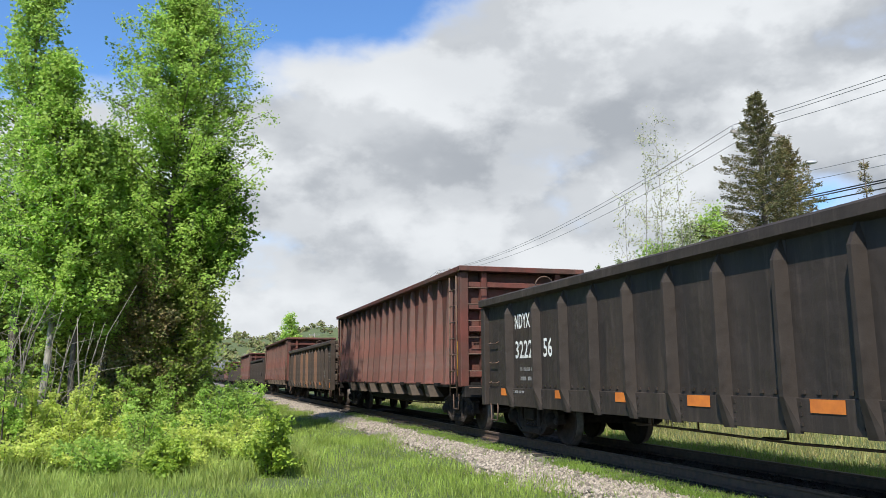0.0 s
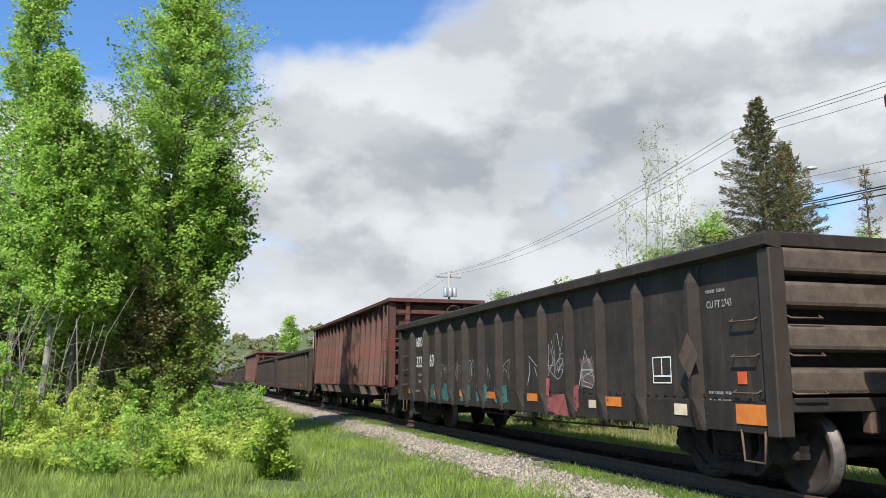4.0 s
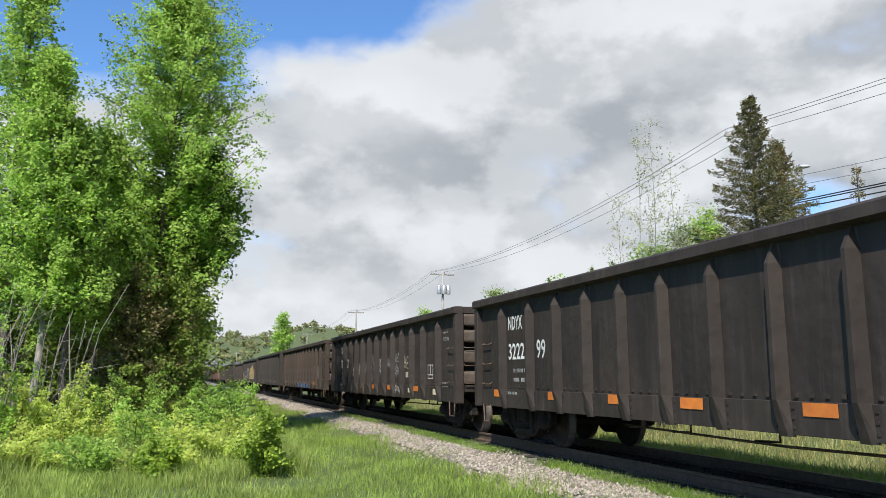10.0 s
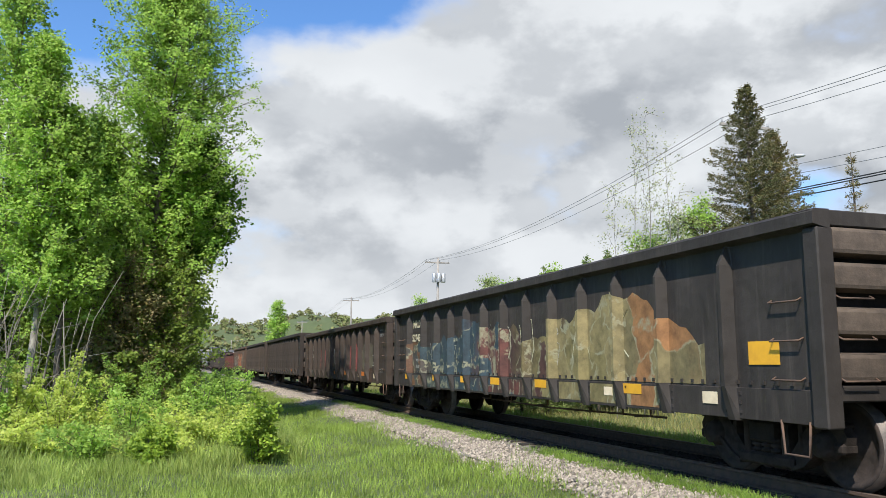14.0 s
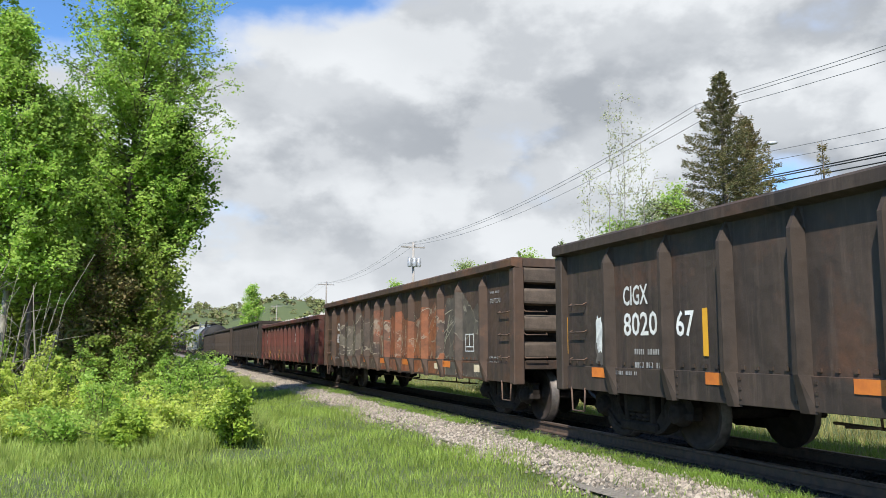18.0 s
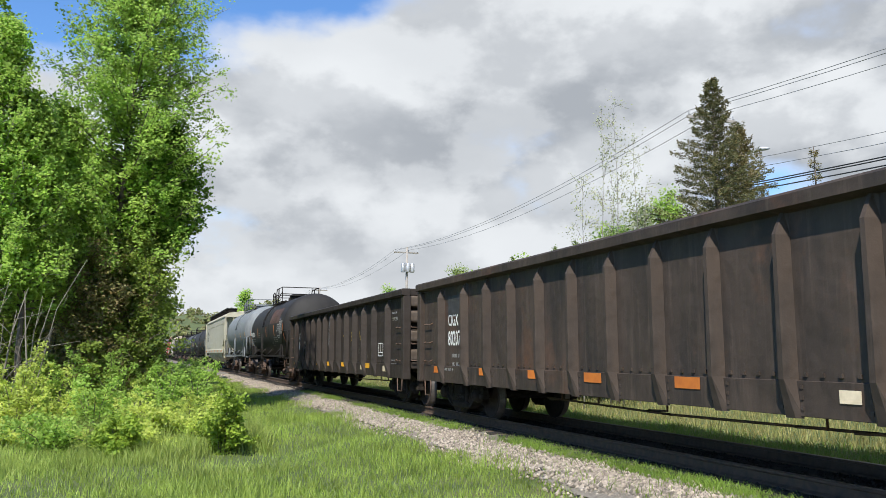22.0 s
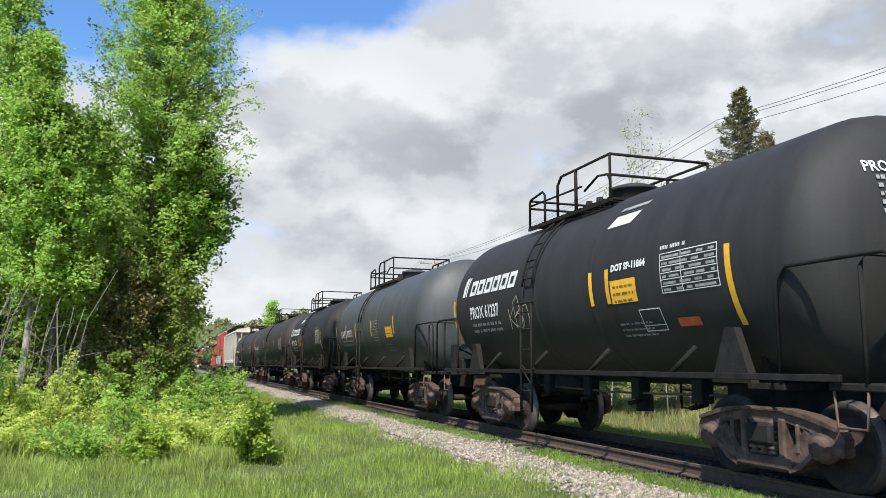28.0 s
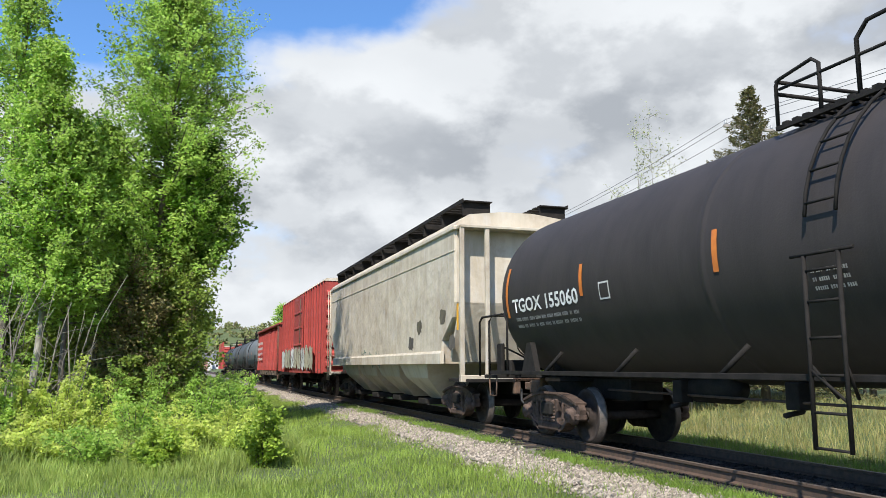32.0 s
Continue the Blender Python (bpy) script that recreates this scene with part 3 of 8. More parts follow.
def build_track():
    def rail(f):
        f.prism([(-0.07, -0.172), (-0.07, -0.155), (-0.012, -0.135), (-0.012, -0.045), (-0.036, -0.035), (-0.036, -0.004), (0.036, -0.004),
                 (0.036, -0.035), (0.012, -0.045), (0.012, -0.135), (0.07, -0.155), (0.07, -0.172)], "y", -700, 900)

    def head(f):
        f.prism([(-0.031, -0.0035), (-0.027, 0.0), (0.027, 0.0), (0.031, -0.0035)], "y", -700, 900)
    for s in (-1, 1):
        r = new("rail", fresh("rail", M_RAIL, rail))
        r.location = (TRACK_X + s * 0.7525, 0, RAIL_Z)
        tagged(r, "rust-brown steel rail with a polished running head", "rail", "rails", "structure")
        part("rail_head", fresh("rail_head", M_RAILTOP, head), r, "bright polished running surface")
    # ballast bed: one long low bank
    prof = [(-2.5, 0.02), (-2.2, 0.095), (-1.15, 0.145), (-0.85, 0.165), (0.85, 0.165), (1.75, 0.13), (2.5, 0.02)]
    ys = np.concatenate([np.linspace(-700, -8, 30), np.linspace(-6, 70, 90), np.linspace(75, 900, 60)])
    v, f = [], []
    for j, y in enumerate(ys):
        for x, z in prof:
            v.append((TRACK_X + x + 0.12 * math.sin(y * 0.9 + x) * (abs(x) > 2), y, z + 0.015 * math.sin(y * 2.1 + x * 3)))
    k = len(prof)
    for j in range(len(ys) - 1):
        for i in range(k - 1):
            f.append((j * k + i, j * k + i + 1, (j + 1) * k + i + 1, (j + 1) * k + i))
    m = raw_mesh("ballast_bed", v, f, M_BALLAST, True)
    # the strip between the rails carries the train's shade in its colour
    m.materials.append(M_OILSHADE)
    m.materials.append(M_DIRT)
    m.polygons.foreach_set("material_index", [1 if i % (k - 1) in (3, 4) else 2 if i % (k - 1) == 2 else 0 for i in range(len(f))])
    bed = new("ballast_bed", m)
    tagged(bed, "low grey-brown gravel track bed", "track bed", kind="structure")
    # single stones: a ragged pale band beside the rail, oil- and shade-darkened ones between the rails
    bed_z = lambda q: np.interp(q - TRACK_X, [p[0] for p in prof], [p[1] for p in prof], left=-1.0, right=-1.0)
    n = 44000
    y = 6 + 56 * rg0.random(n) ** 1.7
    x = 5.36 + 0.27 * rg0.normal(0, 1, n) + 0.12 * np.sin(y * 0.9) + 0.1 * np.sin(y * 2.7)
    keep = (x > 4.4) & (x < 6.5) & ((x < 5.8) | (y > 24) | (rg0.random(n) < 0.35))
    x, y = x[keep], y[keep]
    z = np.maximum(ground_z(x, y), bed_z(x)) + 0.004
    scatter_stones("ballast_stones", x, y, z + 0.008, 0.017, 0.056)
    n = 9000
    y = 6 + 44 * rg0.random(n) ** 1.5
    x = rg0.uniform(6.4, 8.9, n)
    scatter_stones("oiled_ballast_stones", x, y, bed_z(x) + 0.006, 0.018, 0.045, M_OILSHADE, "stones between the rails, darkened for oil and the train's shade")

    def sleeper(f):
        f.box(-1.3, 1.3, -0.115, 0.115, -0.345, -0.176, 0.012)
    tie = shared("sleeper", M_TIE, sleeper)
    for i in range(130):
        part("sleeper", tie, bed, "", pose(TRACK_X + 0.03 * math.sin(i * 7), -8 + i * 0.55, RAIL_Z, 0, 0, 0.6 * math.sin(i * 3.3)))


def scatter_stones(name, x, y, z, a, b, mat=None, label="pale grey crushed stones strewn along the track"):
    n = len(x)
    base = np.array([(1, 0, 0), (-1, 0, 0), (0, 1, 0), (0, -1, 0), (0, 0, 1), (0, 0, -0.6)], dtype=float)
    tri = np.array([(0, 2, 4), (2, 1, 4), (1, 3, 4), (3, 0, 4), (2, 0, 5), (1, 2, 5), (3, 1, 5), (0, 3, 5)])
    s = rg0.uniform(a, b, (n, 1, 1)) * rg0.uniform(0.6, 1.2, (n, 6, 3))
    ang = rg0.uniform(0, 6.28, n)
    c, sn = np.cos(ang), np.sin(ang)
    p = base[None] * s
    q = np.stack([p[..., 0] * c[:, None] - p[..., 1] * sn[:, None], p[..., 0] * sn[:, None] + p[..., 1] * c[:, None], p[..., 2] * 0.75], -1)
    v = q + np.stack([x, y, z], -1)[:, None, :]
    f = (tri[None] + 6 * np.arange(n)[:, None, None]).reshape(-1, 3)
    ob = new(name, raw_mesh(name, v.reshape(-1, 3), f, mat or M_STONE))
    return tagged(ob, label, "gravel", kind="stuff")


build_track()


# ---- plants ----
def leaf_cloud(points, spread, count, size, rng, flat=0.4, hang=0.0):
    """Vertices and quads of small folded leaves round each point."""
    pts = np.repeat(points, count, axis=0)
    n = len(pts)
    off = rng.normal(0, 1, (n, 3))
    off /= np.linalg.norm(off, axis=1, keepdims=True) + 1e-9
    off *= (rng.random((n, 1)) ** 0.5) * spread
    off[:, 2] *= 0.75
    c = pts + off
    a = rng.normal(0, 1, (n, 3))
    a[:, 2] = a[:, 2] * 0.5 - hang
    a /= np.linalg.norm(a, axis=1, keepdims=True)
    nrm = rng.normal(0, 1, (n, 3)) * flat + np.array([-0.35, -0.55, 0.7])
    b = np.cross(nrm, a)
    b /= np.linalg.norm(b, axis=1, keepdims=True) + 1e-9
    s = size * rng.uniform(0.6, 1.3, (n, 1))
    up = np.cross(a, b)
    v = np.stack([c - a * s * 0.6, c + b * s * 0.42 + up * s * 0.12, c + a * s * 0.6, c - b * s * 0.42 + up * s * 0.12], 1)
    f = np.arange(n * 4).reshape(n, 4)
    return v.reshape(-1, 3), f


def limb_points(rng, base, top, n, reach, start, droop=0.0, shape=None):
    """Limbs along a stem: for each a list of points from the stem outwards."""
    limbs = []
    base, top = Vector(base), Vector(top)
    for i in range(n):
        u = start + (1 - start) * (i + rng.random()) / n
        p = base.lerp(top, u)
        ang = i * 2.4 + rng.uniform(-0.5, 0.5)
        r = reach * (shape(u) if shape else math.sin(math.pi * min(1, 0.2 + 0.8 * u)) + 0.15) * rng.uniform(0.7, 1.2)
        d = Vector((math.cos(ang), math.sin(ang), 0))
        rise = r * rng.uniform(0.35, 0.8) - droop * r
        limbs.append([p, p + d * r * 0.5 + Vector((0, 0, rise * 0.6)), p + d * r + Vector((rng.uniform(-.2, .2), rng.uniform(-.2, .2), rise))])
    return limbs


def leafy_tree(at, height, outline, leaf, bark, label, seed, limbs=110, twigs=10, per=26, size=0.078, start=0.16, trunk=0.13, lean=(0, 0), spread=0.08, sweep=(0.2, 0.7), limb=0.03, name="tree"):
    """A broadleaf tree: limbs sweep out to an outline given as radius over height, and leaves sit in sprays along their twigs."""
    rng = np.random.default_rng(seed)
    ob = thing(name, label, "tree", at=pose(at[0], at[1], float(ground_z(at[0], at[1])) - 0.05))
    f = Form()
    bend = lambda u: Vector((lean[0] * u + 0.1 * math.sin(u * 7 + seed), lean[1] * u + 0.1 * math.cos(u * 5 + seed), height * 0.97 * u))
    f.tube([bend(u) for u in np.linspace(0, 1, 10)], trunk, 7, trunk * 0.12)
    Q, E = [], []
    for i in range(limbs):
        u = start + (1 - start) * ((i + rng.random()) / limbs)
        p = bend(u)
        ang = i * 2.4 + rng.uniform(-0.6, 0.6)
        d = Vector((math.cos(ang), math.sin(ang), 0))
        r = outline(u) * (rng.uniform(0.55, 1.05) if rng.random() < 0.9 else rng.uniform(1.05, 1.3))
        rise = r * rng.uniform(*sweep)
        mid, tip = p + d * r * 0.5 + Vector((0, 0, rise * 0.35)), p + d * r + Vector((0, 0, rise))
        f.tube([p, mid, tip], limb * (0.4 + (1 - u)), 4, 0.004, cap=False)
        for k in range(twigs):
            v = 0.1 + 0.9 * (k + rng.random()) / twigs
            q = p.lerp(mid, v * 2) if v < 0.5 else mid.lerp(tip, v * 2 - 1)
            w = (d * rng.uniform(0.1, 0.9) + Vector(rng.normal(0, 0.6, 3)) + Vector((0, 0, rng.uniform(0.0, 0.7)))).normalized()
            e = q + w * rng.uniform(0.2, 0.55)
            if k % 2:
                f.tube([q, e], 0.007, 3, 0.003, cap=False)
            Q.append(q)
            E.append(e)
    part("trunk", f.mesh("trunk", bark), ob)
    Q, E = (np.repeat(np.array([tuple(p) for p in P]), per, axis=0) for P in (Q, E))
    c = Q + (E - Q) * (rng.random((len(Q), 1)) ** 0.7 * 1.1) + rng.normal(0, spread, Q.shape)
    v, q = leaf_cloud(c, 0.02, 1, size, rng, flat=0.55, hang=0.25)
    part("crown", raw_mesh("crown", v, q, leaf), ob)
    return ob


def tree(at, height, reach, leaf, bark, label, seed, limbs=34, per=55, size=0.085, start=0.22, trunk=0.12, spread=0.5, lean=(0, 0), name="tree", cat="tree", twigs=3, shape=None, droop=0.0):
    rng = np.random.default_rng(seed)
    ob = thing(name, label, cat, at=pose(at[0], at[1], float(ground_z(at[0], at[1])) - 0.05))
    top = (lean[0], lean[1], height * 0.96)
    lp = limb_points(rng, (0, 0, 0), top, limbs, reach, start, droop, shape)
    f = Form()
    stem = [(lean[0] * u + 0.06 * math.sin(u * 7 + seed), lean[1] * u + 0.06 * math.cos(u * 5 + seed), height * 0.96 * u) for u in np.linspace(0, 1, 9)]
    f.tube(stem, trunk, 7, trunk * 0.15)
    ends = []
    for L in lp:
        r = 0.018 + 0.03 * (1 - L[0].z / height)
        f.tube(L, r, 4, 0.006, cap=False)
        for k in range(twigs):
            u = 0.35 + 0.65 * (k + rng.random()) / twigs
            q = L[1].lerp(L[2], max(0, u * 2 - 1)) if u > 0.5 else L[0].lerp(L[1], u * 2)
            e = q + Vector(rng.normal(0, 0.32, 3)) * (reach / 2.2)
            f.tube([q, e], 0.008, 3, 0.004, cap=False)
            ends.append(e)
        ends.append(L[2])
    part("trunk", f.mesh("trunk", bark), ob)
    v, q = leaf_cloud(np.array([tuple(e) for e in ends]), spread, per, size, rng)
    part("crown", raw_mesh("crown", v, q, leaf), ob)
    return ob


def shrub(at, height, width, leaf, label, seed, stems=9, per=34, size=0.06, name="shrub", group=""):
    rng = np.random.default_rng(seed)
    ob = thing(name, label, "shrub", group, at=pose(at[0], at[1], float(ground_z(at[0], at[1])) - 0.03))
    f = Form()
    ends = []
    for i in range(stems):
        ang = i * 2.4 + rng.uniform(-.4, .4)
        r = width * (0.15 + 0.85 * rng.random() ** 0.7)
        h = height * rng.uniform(0.4, 1.2) * (1 - 0.35 * (r / width) ** 2)
        tip = Vector((math.cos(ang) * r, math.sin(ang) * r, h))
        mid = Vector((math.cos(ang) * r * 0.45, math.sin(ang) * r * 0.45, h * 0.6))
        f.tube([(0.1 * math.cos(ang), 0.1 * math.sin(ang), 0), mid, tip], 0.012, 4, 0.004, cap=False)
        for u in (0.15, 0.35, 0.55, 0.75, 0.92, 1.0):
            p = mid.lerp(tip, u * 2 - 1) if u > 0.5 else Vector((0, 0, 0)).lerp(mid, u * 2)
            for k in range(2):
                ends.append(p + Vector(rng.normal(0, 0.10, 3)) * width)
    part("branchwork", f.mesh("branchwork", M_BARK), ob)
    v, q = leaf_cloud(np.array([tuple(e) for e in ends]), 0.12 * width + 0.06, per, size, rng, flat=0.7)
    v[:, 2] = np.maximum(v[:, 2], 0.02)
    part("foliage", raw_mesh("foliage", v, q, leaf), ob)
    return ob


def spruce(at, height, reach, label, seed, name="spruce_tree", dense=1.0, start=0.06, leaf=None, slope=0.9, bushy=1.0):
    rng = np.random.default_rng(seed)
    ob = thing(name, label, "conifer", at=pose(at[0], at[1], float(ground_z(at[0], at[1])) - 0.05))
    f = Form()
    f.tube([(0, 0, 0), (0.03, 0, height * 0.5), (0, 0, height)], 0.13 * height / 9, 7, 0.01)
    V, F, o = [], [], 0
    n = int(190 * dense)
    for i in range(n):
        u = start + (1 - start) * (math.floor(i / 5) + 0.5 * rng.random()) * 5 / n
        u = min(u, 0.985)
        ang = i * 2.4 + rng.uniform(-.3, .3)
        r = reach * (1 - u) ** slope * rng.uniform(0.6, 1.12) + 0.07
        p0 = np.array([0, 0, height * u])
        d = np.array([math.cos(ang), math.sin(ang), 0])
        tip = p0 + d * r + np.array([0, 0, r * (0.30 * u * 2 - 0.12)])
        f.tube([tuple(p0), tuple((p0 + tip) / 2 - np.array([0, 0, 0.05 * r])), tuple(tip)], 0.012, 3, 0.004, cap=False)
        m = int((50 + 130 * r) * 1.2 * bushy)
        t = rng.random((m, 1)) ** 0.7
        c = p0 + (tip - p0) * t
        side = np.cross(d, [0, 0, 1.0])
        c = c + side * rng.normal(0, 0.17, (m, 1)) * (0.35 + r * 0.45) * (1.15 - t) + np.array([0, 0, 1]) * rng.normal(-0.02, 0.045, (m, 1))
        a = d * rng.uniform(0.2, 1, (m, 1)) + side * rng.normal(0, 0.7, (m, 1)) + np.array([0, 0, 1]) * rng.normal(0.1, 0.35, (m, 1))
        a /= np.linalg.norm(a, axis=1, keepdims=True)
        w = np.cross(a, rng.normal(0, 1, (m, 3)))
        w /= np.linalg.norm(w, axis=1, keepdims=True)
        s = rng.uniform(0.05, 0.11, (m, 1))
        v = np.stack([c - w * 0.016, c + w * 0.016, c + a * s], 1).reshape(-1, 3)
        V.append(v)
        F.append(np.arange(o, o + m * 3).reshape(m, 3))
        o += m * 3
    part("trunk", f.mesh("trunk", M_BARK), ob)
    part("foliage", raw_mesh("foliage", np.concatenate(V), np.concatenate(F), leaf or L_SPRUCE), ob)
    return ob


def blades(name, x, y, h, w, mat, label, rng, cat="grass"):
    """Upright bent grass blades, three corners and a fold each."""
    n = len(x)
    z = ground_z(x, y)
    rail_side = (x > 5.05) & (x < 9.75)
    z = np.where(rail_side, np.maximum(z, 0.1), z)
    ang = rng.uniform(0, 6.28, n)
    hh = h * rng.uniform(0.5, 1.25, n)
    ww = w * rng.uniform(0.7, 1.4, n)
    bend = rng.normal(0, 0.35, (n, 2)) * hh[:, None]
    c, s = np.cos(ang) * ww, np.sin(ang) * ww
    P = np.stack([x, y, z - 0.01], -1)
    a = P + np.stack([c, s, 0 * c], -1)
    b = P - np.stack([c, s, 0 * c], -1)
    m = P + np.stack([bend[:, 0] * 0.35, bend[:, 1] * 0.35, hh * 0.6], -1)
    t = P + np.stack([bend[:, 0], bend[:, 1], hh], -1)
    v = np.stack([a, b, m - np.stack([c, s, 0 * c], -1) * 0.6, m + np.stack([c, s, 0 * c], -1) * 0.6, t], 1).reshape(-1, 3)
    i = 5 * np.arange(n)
    f = np.concatenate([np.stack([i, i + 1, i + 2], -1), np.stack([i, i + 2, i + 3], -1), np.stack([i + 3, i + 2, i + 4], -1)])
    return tagged(new(name, raw_mesh(name, v, f, mat)), label, cat, kind="stuff")


def build_grass():
    rng = np.random.default_rng(11)
    n = 290000
    y = 7.2 + 53 * rng.random(n) ** 2.0
    x = -9 + rng.random(n) * 14.6
    tall = 0.5 + 0.5 * np.sin(x * 1.1 + 0.6 * np.sin(y * 0.7)) * np.sin(y * 0.8 + x * 0.3)
    keep = (x < 4.9 + 0.12 * np.sin(y * 1.3) + 0.08 * np.sin(y * 3.7) + 0.09 * rng.normal(0, 1, n)) & (rng.random(n) < 0.55 + 0.45 * tall)
    x, y, tall = x[keep], y[keep], tall[keep]
    size = 1 + np.clip((y - 14) / 30, 0, 1.3)
    blades("meadow_grass", x, y, (0.075 + 0.1 * tall), 0.0052 * size, L_GRASS, "bright green uneven meadow grass", rng)
    n = 60000
    y = 11.6 + 9.4 * rng.random(n)
    x = rng.uniform(-7.5, 2.2, n)
    keep = np.sin(x * 2.3 + y) + np.sin(y * 1.9 - x * 0.8) + rng.normal(0, 0.6, n) > 0.1
    blades("tall_grass", x[keep], y[keep], 0.16 + 0.34 * ease(y[keep], 12.5, 16), 0.006, L_TALLGRASS, "taller pale grass among the shrubs", rng)
    n = 52000
    y = 6.5 + 26 * rng.random(n) ** 1.6
    x = np.where(rng.random(n) < 0.93, rng.normal(6.08, 0.15, n), rng.uniform(4.9, 5.9, n))
    keep = (np.sin(y * 1.7) + np.sin(y * 0.63 + 2) + rng.normal(0, 0.7, n) > -0.7) & (x < 6.45)
    blades("trackside_weeds", x[keep], y[keep], 0.05 + 0.09 * rng.random(keep.sum()), 0.0055, L_WEED, "ragged weeds growing beside the rail", rng, "weeds")
    n = 80000
    y = 6 + 60 * rng.random(n) ** 1.6
    x = 9.5 + 7 * rng.random(n) ** 1.3
    blades("bank_grass", x, y, 0.08 + 0.2 * rng.random(n) * ease(x, 9.6, 11), 0.0065, L_DRYGRASS, "tall yellow-green half-dry grass on the bank", rng)
    n = 16000
    y = 5 + 60 * rng.random(n) ** 1.5
    x = rng.uniform(9.3, 10.6, n)
    blades("verge_grass", x, y, np.full(n, 0.16), 0.006, L_WEED, "fresh green grass along the far rail", rng)


build_grass()


def build_wood():
    A = "tall leafy aspen with bright spring leaves at the meadow's edge"
    wide = lambda u: 2.2 * min(1.0, 0.35 + 2.2 * u) * (1.0 if u < 0.7 else max(0.08, 1 - ((u - 0.7) / 0.3) ** 1.5))
    slim = lambda u: 1.25 * min(1.0, 0.5 + 2.0 * u) * (1.0 if u < 0.5 else max(0.1, 1 - ((u - 0.5) / 0.5) ** 1.4))
    low = lambda u: 1.3 * math.sin(math.pi * min(1.0, 0.12 + 0.85 * u)) + 0.1
    leafy_tree((-0.75, 24.0), 13.9, wide, L_ASPEN, M_BARK, A, 21, limbs=250, twigs=12, per=25, size=0.08, start=0.28, trunk=0.16, lean=(0.1, 0.0))
    leafy_tree((-0.2, 24.4), 15.4, lambda u: 1.5 if u < 0.8 else 1.5 * (1.02 - u) / 0.22, L_ASPEN, M_PALEBARK, A, 29, limbs=34, twigs=7, per=15, size=0.075, start=0.6, trunk=0.08, lean=(0.7, 0.0))
    leafy_tree((-2.2, 23.6), 8.6, slim, L_ASPEN, M_BARK, A, 22, limbs=110, per=26, size=0.08, start=0.3, trunk=0.12)
    leafy_tree((-3.45, 21.8), 10.2, lambda u: 1.1 * slim(u), L_ASPEN, M_PALEBARK, A, 24, limbs=120, per=26, size=0.08, start=0.3, trunk=0.11)
    leafy_tree((-4.5, 22.4), 14.2, slim, L_ASPEN, M_BARK, A, 25, limbs=120, per=24, size=0.082, start=0.25, trunk=0.13, lean=(0.4, 0.0))
    leafy_tree((-2.75, 21.9), 8.2, slim, L_ASPEN, M_BARK, A, 28, limbs=80, per=26, size=0.08, start=0.35, trunk=0.09)
    leafy_tree((0.15, 24.3), 8.2, lambda u: 1.75 - 1.3 * abs(u - 0.66) / 0.34, L_MAPLE, M_BARK, "broad young maple with dark green leaves in the wood's edge", 27, limbs=90, twigs=12, per=24, size=0.1, start=0.55, trunk=0.1)
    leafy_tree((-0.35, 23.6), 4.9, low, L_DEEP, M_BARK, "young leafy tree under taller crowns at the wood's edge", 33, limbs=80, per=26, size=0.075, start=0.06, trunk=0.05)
    leafy_tree((-1.5, 23.0), 4.3, lambda u: 0.9, L_BROWN, M_BARK, "low thicket with brown and dull green leaves", 34, limbs=50, per=20, size=0.07, start=0.08, trunk=0.05)
    leafy_tree((-0.7, 23.2), 3.6, lambda u: 0.8, L_BROWN, M_BARK, "low thicket with brown and dull green leaves", 35, limbs=36, per=18, size=0.07, start=0.08, trunk=0.05)
    W = "leafy tree in the shaded wood beside the track"
    k = 0
    for y, xs in ((27, (-3.2, -6.0, -9.5)), (32, (-2.2, -5.0, -8.5)), (40, (-1.5, -4.5, -8.0)), (50, (-1.2, -4.2)), (62, (-0.9, -4.4)), (76, (-0.6, -4.0)), (95, (0.0, -4.0))):
        for x in xs:
            k += 1
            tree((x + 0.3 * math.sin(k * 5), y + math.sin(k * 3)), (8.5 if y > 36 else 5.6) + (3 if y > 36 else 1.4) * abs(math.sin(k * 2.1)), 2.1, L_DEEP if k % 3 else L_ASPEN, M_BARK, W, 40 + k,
                 limbs=40, per=70, size=0.13 + y * 0.0008, start=0.06, trunk=0.12, spread=0.62)
    # low growth under the crowns, with shade put into its leaf colour
    U = "tangled undergrowth with shade-darkened leaves at the foot of the wood"
    k = 0
    for x, y, h, w in ((-1.2, 22.5, 2.0, 1.4), (-0.6, 24.5, 2.8, 1.2), (-7.2, 19.5, 2.4, 1.6), (-0.9, 30, 3.2, 1.6), (-0.7, 36, 3.4, 1.6), (-0.6, 44, 3.6, 1.6), (-2.2, 26.5, 3.4, 1.7)):
        k += 1
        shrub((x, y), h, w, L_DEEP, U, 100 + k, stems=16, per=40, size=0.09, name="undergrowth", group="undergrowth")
    # bare leaning stems
    rb = random.Random(31)
    for i in range(20):
        x, y = -4.8 + 2.7 * (i + rb.random()) / 20, 18.9 + rb.uniform(-0.6, 1.8)
        dx, h = rb.choice((0.9, 0.6, 0.35, 0.2, 0.75, -0.2)) * rb.uniform(0.7, 1.2), rb.uniform(2.3, 3.9)
        s = thing("bare_stem", "thin pale bare stem leaning at the wood's edge", "tree stem", "bare stems", at=pose(x, y, float(ground_z(x, y)) - 0.03))
        f = Form()
        r = rb.choice((0.01, 0.013, 0.018, 0.034))
        f.tube([(0, 0, 0), (dx * 0.2 + rb.uniform(-0.1, 0.1), 0.1, h * 0.35), (dx * 0.5 + rb.uniform(-0.1, 0.1), 0.15, h * 0.7), (dx, 0.2, h)], r, 6, 0.006)
        for k in range(4):
            u = rb.uniform(0.35, 0.85)
